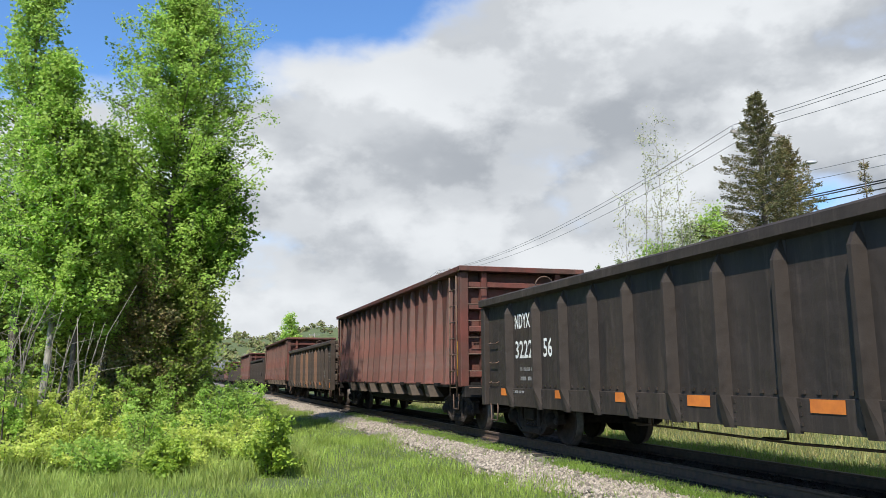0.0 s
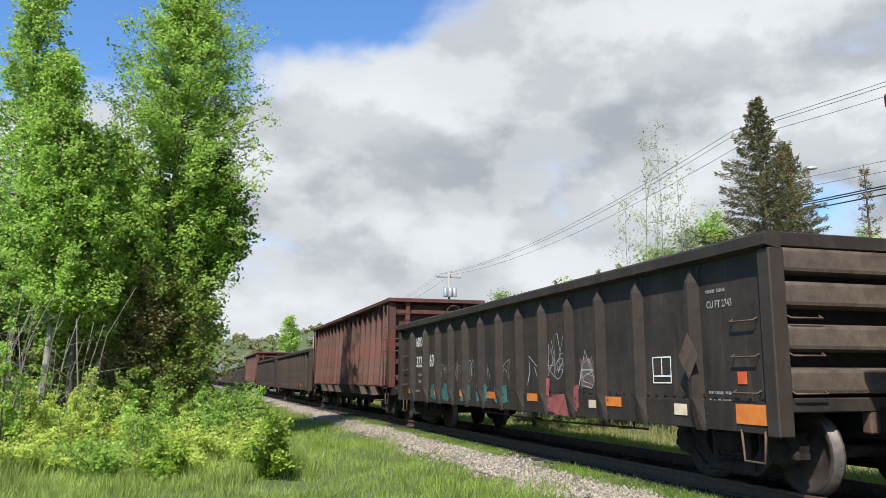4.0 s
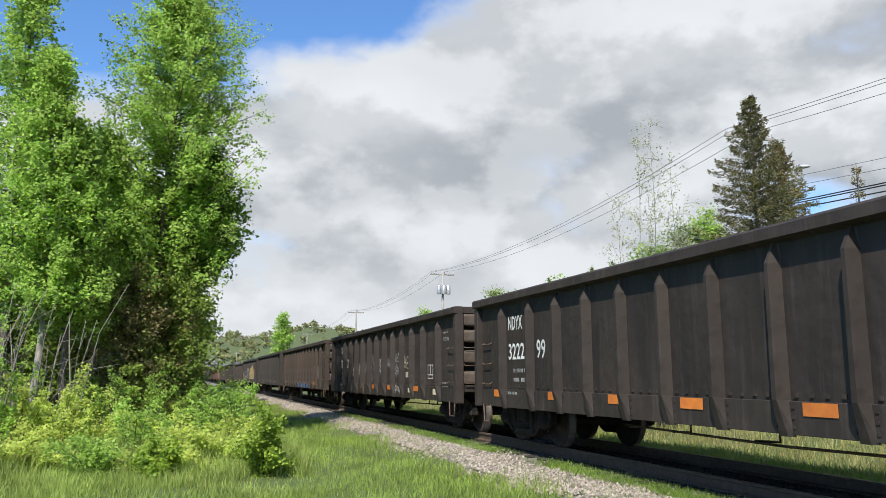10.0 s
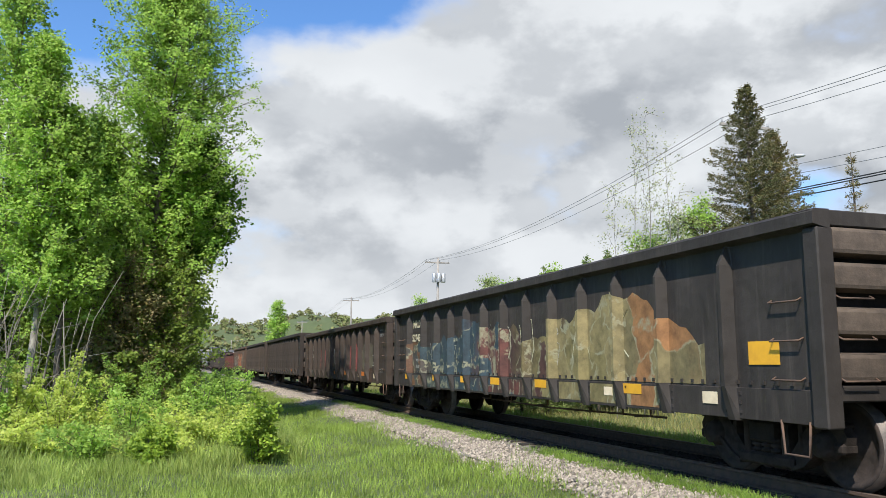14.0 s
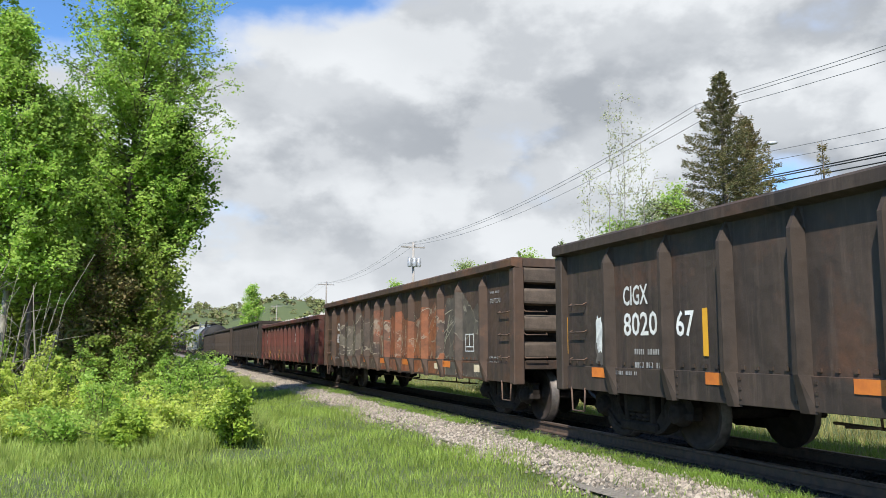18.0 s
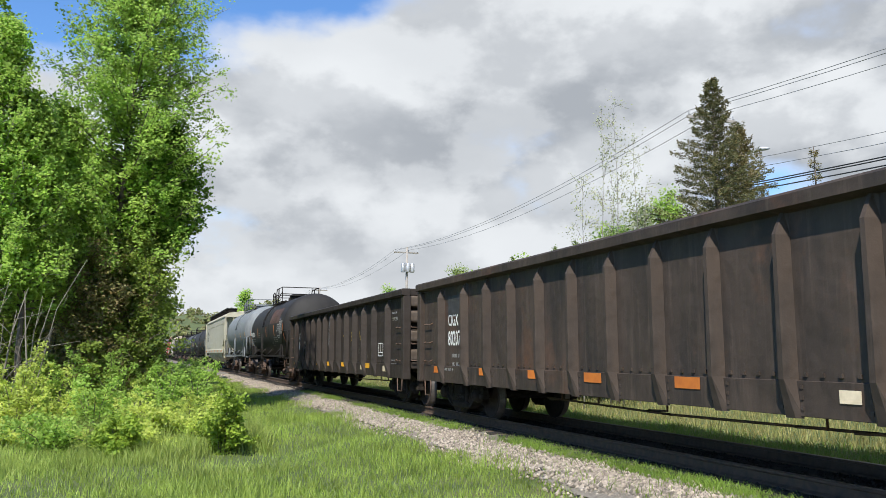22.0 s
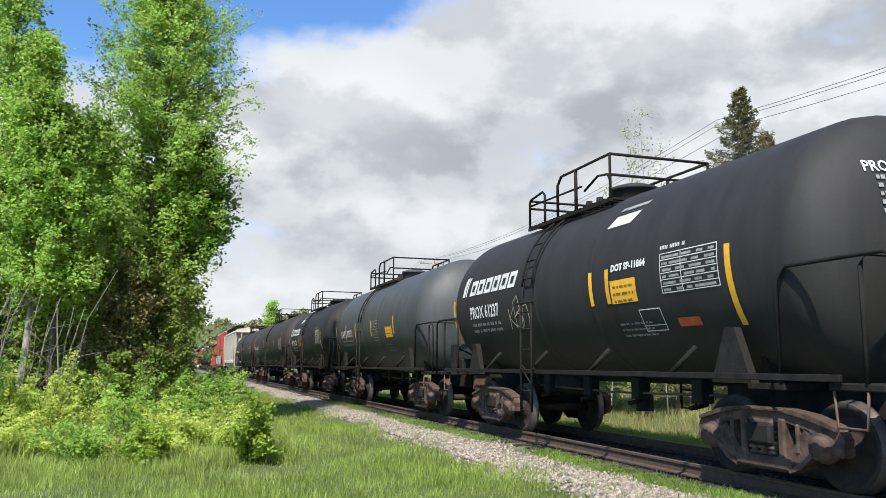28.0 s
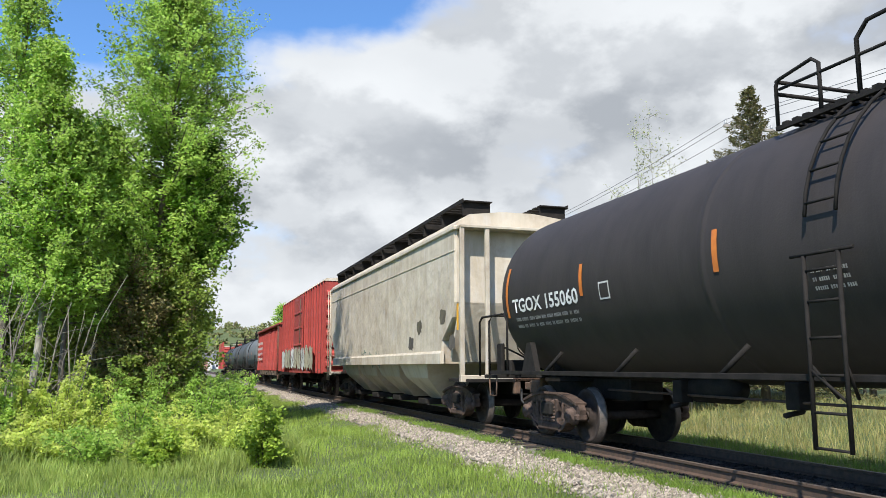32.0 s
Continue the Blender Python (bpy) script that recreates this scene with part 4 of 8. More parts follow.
            f.tube([(dx * u * 0.85, 0.1, h * u), (dx * u * 0.85 + rb.uniform(-0.5, 0.6), rb.uniform(-0.2, 0.2), h * u + rb.uniform(0.1, 0.6))], 0.009, 4, 0.004)
        part("stem", f.mesh("stem", M_STEM), s)
    B = "low shrub with fresh yellow-green leaves in the meadow"
    rs = random.Random(8)
    spots = [(1.35, 14.3, 0.98, 0.55), (-0.35, 14.1, 0.62, 0.45), (-4.3, 14.6, 0.7, 0.6), (-3.35, 17.0, 1.95, 0.4), (-2.9, 17.4, 1.6, 0.4), (-2.2, 18.4, 1.65, 0.5), (-5.9, 16.4, 1.2, 0.8)]
    for row, (y0, h0, x0, x1, n) in enumerate(((15.6, 0.6, -5.4, 0.3, 6), (17.0, 0.85, -5.8, 1.3, 9), (18.7, 1.15, -6.2, 1.6, 11), (20.8, 1.5, -6.4, 1.7, 9))):
        for i in range(n):
            spots.append((x0 + (x1 - x0) * (i + rs.uniform(0.2, 0.8)) / n, y0 + rs.uniform(-0.8, 0.8), h0 * rs.uniform(0.55, 1.45), rs.uniform(0.4, 0.85)))
    spots = [(x, y, h * (0.72 if x > -0.6 and y > 15 else 1.0), w) for x, y, h, w in spots]
    spots += [(1.2, 24.0, 1.0, 0.6), (1.5, 29.0, 1.15, 0.7), (1.8, 35.0, 1.3, 0.8), (2.1, 42.0, 1.4, 0.9), (-0.1, 23.0, 1.3, 0.8), (-0.3, 26.5, 1.5, 0.9), (-0.3, 30.5, 1.7, 1.0), (-0.2, 35.0, 1.9, 1.1), (-0.1, 42.0, 2.2, 1.2), (0.2, 52.0, 2.5, 1.3)]
    for i, (x, y, h, w) in enumerate(spots):
        leaf = L_BUSH if i < 2 else (L_BRUSH, L_BRUSH, L_BRUSH, L_ASPEN)[i % 4] if y < 20 else L_ASPEN
        shrub((x, y), h * (1.0 if i < 2 else 1.2), w, leaf, B, 200 + i, stems=17 if i < 2 else 12, per=24 if i < 2 else 17, size=0.056, group="meadow shrubs")


build_wood()


def build_beyond():
    spruce((15.2, 18.4), 9.1, 3.7, "dark brown-tipped spruce standing behind the track", 301, dense=1.25, slope=1.0)
    spruce((16.6, 18.95), 7.75, 2.7, "brownish young spruce beside a taller one", 302, dense=1.0, slope=0.9, leaf=L_OLIVE)
    spruce((18.3, 17.8), 7.0, 0.9, "thin open spruce behind the track", 303, dense=0.5, bushy=0.3, leaf=L_OLIVE)
    spruce((21.6, 18.5), 5.6, 1.2, "small spruce behind the track", 304, dense=0.6)
    S = "slender sapling with sparse pale new leaves"
    for i, (x, y, h) in enumerate(((11.55, 18.6, 8.4), (12.0, 18.6, 8.7), (12.55, 18.5, 7.6), (11.3, 19.2, 6.6), (12.4, 19.4, 6.4), (12.9, 18.6, 6.2))):
        leafy_tree((x, y), h, lambda u: 0.5 * (1.2 - u), L_SAP, M_PALEBARK, S, 310 + i, limbs=16, twigs=5, per=10, size=0.05, start=0.3, trunk=0.02, spread=0.06, sweep=(1.3, 2.4), limb=0.008, name="sapling")
    G = "bushy bright green young tree behind the track"
    for i, (x, y, h, r) in enumerate(((14.2, 19.3, 5.9, 0.9), (13.3, 19.2, 5.6, 0.8), (12.6, 19.6, 5.2, 0.8), (13.0, 20.2, 4.9, 1.0), (11.6, 21.0, 4.4, 0.9), (12.2, 24.5, 4.6, 0.9), (11.5, 27, 4.5, 0.9), (17.6, 20.5, 5.6, 1.0), (19.5, 19.2, 5.4, 1.0), (14.5, 30.0, 4.8, 1.0), (15.0, 38.0, 5.4, 1.1), (13.4, 45.0, 5.0, 1.1))):
        tree((x, y), h, r, L_PALE if i % 3 == 1 else L_ASPEN, M_BARK, G, 330 + i, limbs=34, per=42, size=0.075, start=0.12, trunk=0.05, spread=0.35, name="young_tree")
    for i, (x, y, h) in enumerate(((10.76, 22.6, 4.6), (11.3, 22.9, 4.5), (11.9, 22.0, 4.8), (10.3, 23.5, 4.3), (12.4, 21.6, 4.9))):
        spruce((x, y), h, 0.7, "small pale green young conifer behind the track", 350 + i, name="young_conifer", dense=0.4, leaf=L_PALE)
    tree((11.2, 99.0), 9.2, 1.1, L_ASPEN, M_BARK, "lone bright green tree far along the line", 370, limbs=30, per=40, size=0.2, start=0.1, trunk=0.12, spread=0.7)
    # woods and fields of the far hills: many rough crowns
    rng = np.random.default_rng(77)
    n = 3800
    az = np.radians(rng.uniform(-30, 75, n))
    d = 480 + 1000 * rng.random(n) ** 0.8
    x, y = d * np.sin(az), d * np.cos(az)
    z = ground_z(x, y)
    pts = np.stack([x, y, z + rng.uniform(0.5, 4, n)], -1)
    v, f = leaf_cloud(pts, 4.2, 34, 2.3, rng, flat=0.7)
    tagged(new("hill_woods", raw_mesh("hill_woods", v, f, L_HILL)), "distant spring woods covering low hills", "woods", kind="stuff")


build_beyond()


# ---- power line ----
def pole_thing(x, y, h, drum=False):
    ob = thing("utility_pole", "weathered timber utility pole with a crossarm" + (" and grey transformers" if drum else ""), "utility pole", "utility poles", at=pose(x, y, float(ground_z(x, y)) - 0.2))
    solid("post", M_POLE, lambda f: f.tube([(0, 0, 0), (0, 0, h)], 0.15, 10, 0.10), ob, key=("post", round(h, 1)))
    solid("crossarm", M_POLE, lambda f: f.box(-1.2, 1.2, 0.11, 0.21, h - 0.55, h - 0.43, 0.01), ob, key=("crossarm", round(h, 1)))
    for k in (-1.1, -0.75, 0.2, 1.1):
        solid("insulator", M_GALV, lambda f: f.lathe([(0, 0.0), (0, 0.04), (0.06, 0.055), (0.1, 0.03), (0.16, 0.045), (0.2, 0.0)], 8, "z"), ob, "", pose(k, 0.16, h - 0.43), key="insulator")
    if drum:
        for k in (-0.45, 0.0, 0.45):
            solid("transformer", M_GALV, lambda f: f.lathe([(0, 0), (0, 0.2), (0.03, 0.21), (0.8, 0.21), (0.85, 0.15), (0.9, 0)], 12, "z"), ob, "grey transformer drum", pose(k, -0.3 if k else -0.36, h - 2.4), key="transformer")
    return ob


POLES = [(21.5, -21.0, 10.3, False), (21.2, 25.6, 10.95, False), (22.9, 71.5, 11.0, True), (24.3, 118.5, 11.0, False), (27.0, 188.0, 11.0, False), (27.5, 250.0, 11.0, False), (21.0, 353.0, 11.0, False)]


def sag(a, b, drop, n=14):
    a, b = Vector(a), Vector(b)
    return [a.lerp(b, i / n) - Vector((0, 0, drop * 4 * (i / n) * (1 - i / n))) for i in range(n + 1)]


def build_line():
    for p in POLES:
        pole_thing(*p)
    for (x0, y0, h0, _), (x1, y1, h1, _) in zip(POLES, POLES[1:]):
        z0, z1 = float(ground_z(x0, y0)) - 0.2 + h0, float(ground_z(x1, y1)) - 0.2 + h1
        for dx, dz, r, m in ((-1.1, -0.23, 0.012, M_WIRE), (-0.75, -0.23, 0.012, M_WIRE), (0.2, -0.23, 0.012, M_WIRE), (0.1, -2.4, 0.01, M_WIRE), (0.1, -2.75, 0.01, M_WIRE), (0.1, -3.4, 0.024, M_CABLE), (0.1, -3.48, 0.024, M_CABLE), (0.1, -3.68, 0.024, M_CABLE)):
            if dz < -2 and y0 > 0:
                continue
            f = Form()
            f.tube(sag((x0 + dx, y0 + 0.16, z0 + dz), (x1 + dx, y1 + 0.16, z1 + dz), 1.0 if r < 0.02 else 0.6), r, 5)
            w = new("overhead_wire", f.mesh("overhead_wire", m))
            tagged(w, "thin grey overhead wire between poles" if r < 0.02 else "thick black overhead cable between poles", "wire", "overhead wires")
    ob = thing("street_lamp", "cobra-head street lamp on a timber pole behind the spruce", "street lamp", at=pose(18.15, 21.35, float(ground_z(18.15, 21.35)) - 0.1))
    solid("post", M_BARK, lambda f: f.tube([(0, 0, 0), (0, 0, 7.55)], 0.09, 9, 0.07), ob)
    solid("arm", M_GALV, lambda f: f.tube([(0, 0, 7.35), (0.3, -0.26, 7.58), (0.72, -0.65, 7.65)], 0.028, 7), ob)
    solid("lamp_head", M_GALV, lambda f: f.lathe([(0, 0), (0.02, 0.05), (0.18, 0.075), (0.36, 0.05), (0.42, 0)], 10, "x"), ob, "pale grey lamp head", pose(0.7, -0.62, 7.65, 0, 0, -42))


build_line()


def build_town():
    """Small houses at the foot of the far hill."""
    cols = ((0.7, 0.69, 0.66), (0.55, 0.5, 0.42), (0.62, 0.63, 0.65), (0.4, 0.2, 0.15))
    roof = surface("grey_shingle", (0.12, 0.12, 0.125), (0.08, 0.08, 0.085), scale=2)
    pane = surface("dark_window_pane", (0.03, 0.035, 0.04), (0.04, 0.045, 0.05), scale=2, rough=0.15, bump=0)
    for i, (az, d) in enumerate(((1.3, 390), (1.9, 430), (2.5, 400), (0.8, 360), (3.1, 470), (2.2, 520), (9.5, 520), (11.2, 560))):
        x, y = d * math.sin(radians(az)), d * math.cos(radians(az))
        wall = surface("house_siding_%s" % "abcd"[i % 4], cols[i % 4], [c * 0.85 for c in cols[i % 4]], scale=1)
        ob = thing("house", "small distant house with pale siding and a grey roof", "house", "houses in the town", at=pose(x, y, float(ground_z(x, y)) - 0.3, 0, 0, 30 * i))
        solid("wall", wall, lambda f: f.prism([(-4, 0), (4, 0), (4, 5), (0, 7.6), (-4, 5)], "y", -5, 5), ob, key="house_wall")
        for s in (-1, 1):
            solid("roof", roof, lambda f, s=s: f.prism([(0, 7.62), (s * 4.5, 4.7), (s * 4.5, 4.95), (0, 7.9)], "y", -5.4, 5.4), ob, key=("roof", s))
        for k in (-3, 0, 3):
            for z in (1.2, 3.5):
                solid("window", pane, lambda f: f.box(-4.06, -4.0, -0.5, 0.5, 0, 1.2), ob, "", pose(0, k, z), key="window")


build_town()


# ---- railway cars: y runs along the car, the camera's side is -x, z from the rail head ----
def wheel_mesh():
    """One wheel, its flange towards +x, with a worn bright tread."""
    if "wheel" not in CACHE:
        f, g = Form(), Form()
        f.lathe([(0.035, 0.487), (0.03, 0.40), (-0.02, 0.36), (-0.01, 0.17), (0.05, 0.14), (0.05, 0.075)], 22, "x")
        f.lathe([(-0.1, 0.457), (-0.1, 0.395), (-0.045, 0.36), (-0.035, 0.17), (-0.09, 0.13), (-0.09, 0.075)], 22, "x")
        g.lathe([(0.035, 0.487), (0.005, 0.484), (-0.01, 0.462), (-0.1, 0.457)], 22, "x")
        n = len(f.f)
        f.add(g.v, g.f, True)
        m = bpy.data.meshes.new("wheel")
        m.from_pydata(f.v, [], f.f)
        bm = bmesh.new()
        bm.from_mesh(m)
        bmesh.ops.remove_doubles(bm, verts=bm.verts, dist=0.0005)
        bmesh.ops.recalc_face_normals(bm, faces=bm.faces)
        for q in bm.faces:
            q.smooth = True
            q.material_index = 1 if all(v.co.yz.length > 0.45 for v in q.verts) else 0
        bm.to_mesh(m)
        bm.free()
        m.materials.append(M_WHEEL)
        m.materials.append(M_TREAD)
        CACHE["wheel"] = m
    return CACHE["wheel"]


SPIN = []


def truck(car, y, where, cast=None):
    """A two-axle truck with cast side frames."""
    cast = cast or M_TRUCK
    def bolster(f):
        f.box(-1.15, 1.15, -0.2, 0.2, 0.42, 0.66, 0.03)
        f.lathe([(0.66, 0.2), (0.74, 0.2), (0.74, 0.0)], 16, "z")
    t = solid("truck", M_UNDER, bolster, car, "", pose(0, y, 0), key="truck")

    def side(f):
        # arched top member with jaws over the bearings, tension member below, two columns
        top = [(-1.14, 0.40), (-1.17, 0.56), (-1.1, 0.66), (-0.95, 0.70), (-0.7, 0.77), (-0.4, 0.82), (0.4, 0.82), (0.7, 0.77), (0.95, 0.70), (1.1, 0.66), (1.17, 0.56), (1.14, 0.40),
               (1.03, 0.40), (1.02, 0.52), (0.93, 0.58), (0.8, 0.55), (0.62, 0.63), (0.36, 0.68), (-0.36, 0.68), (-0.62, 0.63), (-0.8, 0.55), (-0.93, 0.58), (-1.02, 0.52), (-1.03, 0.40)]
        f.prism(top, "x", -0.06, 0.06)
        low = [(-0.78, 0.42), (-0.78, 0.56), (-0.64, 0.64), (-0.52, 0.5), (-0.36, 0.31), (0.36, 0.31), (0.52, 0.5), (0.64, 0.64), (0.78, 0.56), (0.78, 0.42), (0.56, 0.25), (0.42, 0.18), (-0.42, 0.18), (-0.56, 0.25)]
        f.prism(low, "x", -0.06, 0.06)
        # proud lips along the members
        for k in (-1, 1):
            f.prism([(k * 0.38, 0.83), (k * 0.72, 0.785), (k * 1.11, 0.675), (k * 1.1, 0.635), (k * 0.7, 0.735), (k * 0.38, 0.785)], "x", -0.1, 0.1)
            f.prism([(k * 0.8, 0.45), (k * 0.58, 0.265), (k * 0.42, 0.19), (k * 0.42, 0.15), (k * 0.6, 0.215), (k * 0.82, 0.4)], "x", -0.1, 0.1)
            f.box(-0.09, 0.09, k * 0.25, k * 0.36, 0.28, 0.72, 0.02)
            f.box(-0.08, 0.08, k * 0.5, k * 0.56, 0.36, 0.68, 0.02)
            f.box(-0.1, 0.1, k * 1.0, k * 1.16, 0.38, 0.5, 0.03)
        f.box(-0.1, 0.1, -0.4, 0.4, 0.785, 0.83, 0.015)
        f.box(-0.11, 0.11, -0.44, 0.44, 0.16, 0.3, 0.03)
        f.box(-0.1, 0.1, -0.2, 0.2, 0.58, 0.7, 0.03)
    for s in (-1, 1):
        solid("side_frame", cast, side, t, "", pose(s * 1.0, 0, 0), key="side_frame")

        def springs(f):
            pr = [(0.0, 0.03)]
            for q in range(5):
                pr += [(q * 0.058, 0.05), (q * 0.058 + 0.01, 0.074), (q * 0.058 + 0.034, 0.074), (q * 0.058 + 0.044, 0.05)]
            f.lathe(pr + [(0.29, 0.03)], 7, "z", (0, 0, 0.31))
        for k in (-0.15, 0.0, 0.15):
            solid("spring", cast, springs, t, "", pose(s * 1.04, k, 0), key="spring")
        for e in (-0.89, 0.89):
            solid("bearing_cap", cast, lambda f: f.lathe([(0, 0.16), (0.06, 0.16), (0.075, 0.13), (0.15, 0.125), (0.165, 0.1), (0.165, 0.075), (0.19, 0.06), (0.19, 0)], 14, "x"), t, "", pose(s * 1.0, e, 0.457, 0, 0, 0 if s > 0 else 180), key="bearing_cap")
    for e in (-0.89, 0.89):
        w = solid("wheelset", M_WHEEL, lambda f: f.tube([(-1.1, 0, 0), (1.1, 0, 0)], 0.075, 10), car, "steel axle and wheels with worn treads", pose(0, y + e, 0.457), key="axle")
        for q in (-1, 1):
            part("wheel", wheel_mesh(), w, "", pose(q * 0.685, 0, 0, 0, 0, 0 if q < 0 else 180))
        SPIN.append((w, where + y + e, y + e))
    return t


def coupler(car, y, s):
    def make(f):
        f.box(-0.07, 0.07, 0, 0.55, 0.78, 0.95, 0.02)
        f.box(-0.16, 0.16, 0.45, 0.72, 0.70, 1.0, 0.04)
        f.box(-0.32, 0.32, -0.12, 0.02, 0.68, 1.08, 0.02)
    solid("coupler", M_RUST, make, car, "rusty knuckle coupler", pose(0, y, 0, 0, 0, 0 if s > 0 else 180), key="coupler")
    solid("brake_hose", M_CABLE, lambda f: f.tube([(0.3, 0.35, 0.8), (0.36, 0.5, 0.55), (0.3, 0.7, 0.42), (0.2, 0.82, 0.5)], 0.028, 6), car, "", pose(0, y, 0, 0, 0, 0 if s > 0 else 180), key="brake_hose")


def grab(car, mat, at, w=0.42, out=0.055, name="grab_iron", upright=False):
    """A bent round bar. Lies along y on the side, or along x on an end."""
    f = lambda f: f.tube([(0, w / 2, 0), (-out, w / 2, -0.03), (-out, -w / 2, -0.03), (0, -w / 2, 0)], 0.011, 5)
    solid(name, mat, f, car, "", at, key=("grab_iron", w, out))


def stirrup(car, mat, y, x=-1.5, z=0.72):
    solid("sill_step", mat, lambda f: f.tube([(0, 0.2, 0), (0, 0.17, -0.34), (0, -0.17, -0.34), (0, -0.2, 0)], 0.015, 5), car, "", pose(x, y, z), key="sill_step")


def underframe(car, L):
    solid("centre_sill", M_UNDER, lambda f: f.box(-0.2, 0.2, -L / 2 - 0.1, L / 2 + 0.1, 0.62, 0.98, 0.02), car, key=("centre_sill", round(L, 1)))
    solid("brake_reservoir", M_UNDER, lambda f: f.lathe([(-0.55, 0), (-0.5, 0.16), (-0.42, 0.2), (0.42, 0.2), (0.5, 0.16), (0.55, 0)], 14, "y"), car, "", pose(-0.6, 1.2, 0.86), key="brake_reservoir")
    solid("brake_cylinder", M_UNDER, lambda f: f.lathe([(-0.3, 0), (-0.3, 0.15), (0.2, 0.15), (0.25, 0.05), (0.9, 0.03), (0.9, 0)], 12, "y"), car, "", pose(-0.6, -1.5, 0.8), key="brake_cylinder")
    for q in (-3.2, -2.4, 0.4, 2.2, 3.4):
        solid("rod_hanger", M_RUST, lambda f: f.tube([(-0.55, -0.25, 0.72), (-0.55, -0.25, 0.5), (-0.55, 0.2, 0.48)], 0.018, 5), car, "", pose(0, q, 0), key="rod_hanger")
    solid("brake_rod", M_RUST, lambda f: f.tube([(-0.5, -3.8, 0.5), (-0.6, 0, 0.46), (-0.5, 3.8, 0.5)], 0.018, 5), car, key="brake_rod")
    solid("train_pipe", M_UNDER, lambda f: f.tube([(0.4, -L / 2, 0.7), (0.42, 0, 0.66), (0.4, L / 2, 0.7)], 0.025, 5), car, key=("train_pipe", round(L, 1)))


def gondola(at_y, label, paint, L=16.1, top=2.86, rib=None, loaded=False, depth=0.15, low=0.69, name="gondola_car", rusty=()):
    car = thing(name, label, "freight car", "cars of the train", at=pose(TRACK_X, at_y, RAIL_Z))
    h = L / 2
    rib = rib or paint
    K = (round(L, 2), round(top, 2))
    for s in (-1, 1):
        solid("side_wall", paint, lambda f: f.box(-0.02, 0.02, -h + 0.02, h - 0.02, low, top - 0.18), car, "", pose(s * 1.44, 0, 0), key=("side_wall", *K))
        solid("top_chord", paint, lambda f: f.prism([(-0.11, top - 0.15), (0.10, top - 0.2), (0.10, top), (-0.08, top), (-0.11, top - 0.03)], "y", -h - 0.03, h + 0.03), car, "", pose(s * 1.5, 0, 0, 0, 0, 0 if s < 0 else 180), key=("top_chord", *K))

        def sill(f):
            f.box(-0.025, 0.0, -h + 0.02, h - 0.02, low, low + 0.34, 0.006)
            for q in np.arange(-h + 0.3, h - 0.2, 0.21):
                f.box(-0.02, 0.0, q, q + 0.042, low + 0.375, low + 0.417)
        solid("side_sill", paint, sill, car, "", pose(s * 1.46, 0, 0, 0, 0, 0 if s < 0 else 180), key=("side_sill", *K))

        def stake(f):
            for z0, z1, d0, d1, w0, w1 in ((low - 0.02, low + 0.35, 0.05, depth, 0.1, 0.055), (low + 0.35, top - 0.40, depth, depth, 0.055, 0.042), (top - 0.40, top - 0.16, depth, 0.03, 0.042, 0.035)):
                v = [(0, -w0 - 0.02, z0), (0, w0 + 0.02, z0), (-d0, w0 * 0.6, z0), (-d0, -w0 * 0.6, z0), (0, -w1 - 0.02, z1), (0, w1 + 0.02, z1), (-d1, w1 * 0.6, z1), (-d1, -w1 * 0.6, z1)]
                f.add(v, [(0, 1, 2, 3), (4, 7, 6, 5), (0, 3, 7, 4), (1, 5, 6, 2), (2, 6, 7, 3)])
            for q in (0.06, 0.16, 0.26):
                for w in (-0.13, 0.13):
                    f.box(-0.035, 0, w - 0.018, w + 0.018, low + q, low + q + 0.035)
        e = [1.45, 2.75, 3.85, 4.9, 5.95, 7.0]
        k = (h * 2 - 14.0) / 2.0 + 7.0
        for i, p in enumerate(sorted(e + [h] + [2 * h - q for q in e])):
            solid("side_stake", M_STAKERUST if i in rusty and s < 0 else rib, stake, car, "", pose(s * 1.46, p - h, 0, 0, 0, 0 if s < 0 else 180), key=("side_stake", round(top, 2), depth))
        for t in (-1, 1):
            solid("corner_post", rib, lambda f: f.box(-0.1, 0.1, -0.11, 0.09, low - 0.02, top - 0.18, 0.015), car, "", pose(s * 1.47, t * (h - 0.08), 0), key=("corner_post", round(top, 2)))
    solid("floor", M_UNDER, lambda f: f.box(-1.43, 1.43, -h + 0.1, h - 0.1, 0.98, 1.08), car, key=("floor", *K))
    for t in (-1, 1):
        turn = pose(0, t * (h - 0.2), 0, 0, 0, 0 if t > 0 else 180)
        # the wall's dark material paints in the shade of the grooves between ribs
        end = solid("end_wall", M_UNDER, lambda f: f.box(-1.42, 1.42, -0.03, 0.03, 1.0, top - 0.05), car, "end wall darkened for the shade between its dusty ribs", turn, key=("end_wall", round(top, 2)))
        n = 4
        for k in range(n):
            z = 1.25 + (top - 1.45) * k / (n - 1) - (0.1 if k == n - 1 else 0)
            solid("end_rib", M_ENDRIB if rib is not M_RED else rib, lambda f: f.prism([(0.03, -0.155), (0.2, -0.125), (0.21, -0.09), (0.21, 0.09), (0.2, 0.125), (0.03, 0.155)], "x", -1.36, 1.36), end, "", pose(0, 0, z), key=("end_rib",))
        solid("end_top", rib, lambda f: f.box(-1.6, 1.6, -0.06, 0.2, -0.16, 0.0, 0.01), end, "", pose(0, 0, top), key="end_top")
        solid("end_sill", paint, lambda f: f.box(-1.45, 1.45, 0.0, 0.18, 0.92, 1.08, 0.015), end, key="end_sill")
        coupler(car, t * (h - 0.05), t)
        for s in (-1, 1):
            for z in (1.15, 1.55, 1.95):
                grab(car, M_RUST, pose(s * 1.47, t * (h - 0.55), z, 0, 0, 0 if s < 0 else 180))
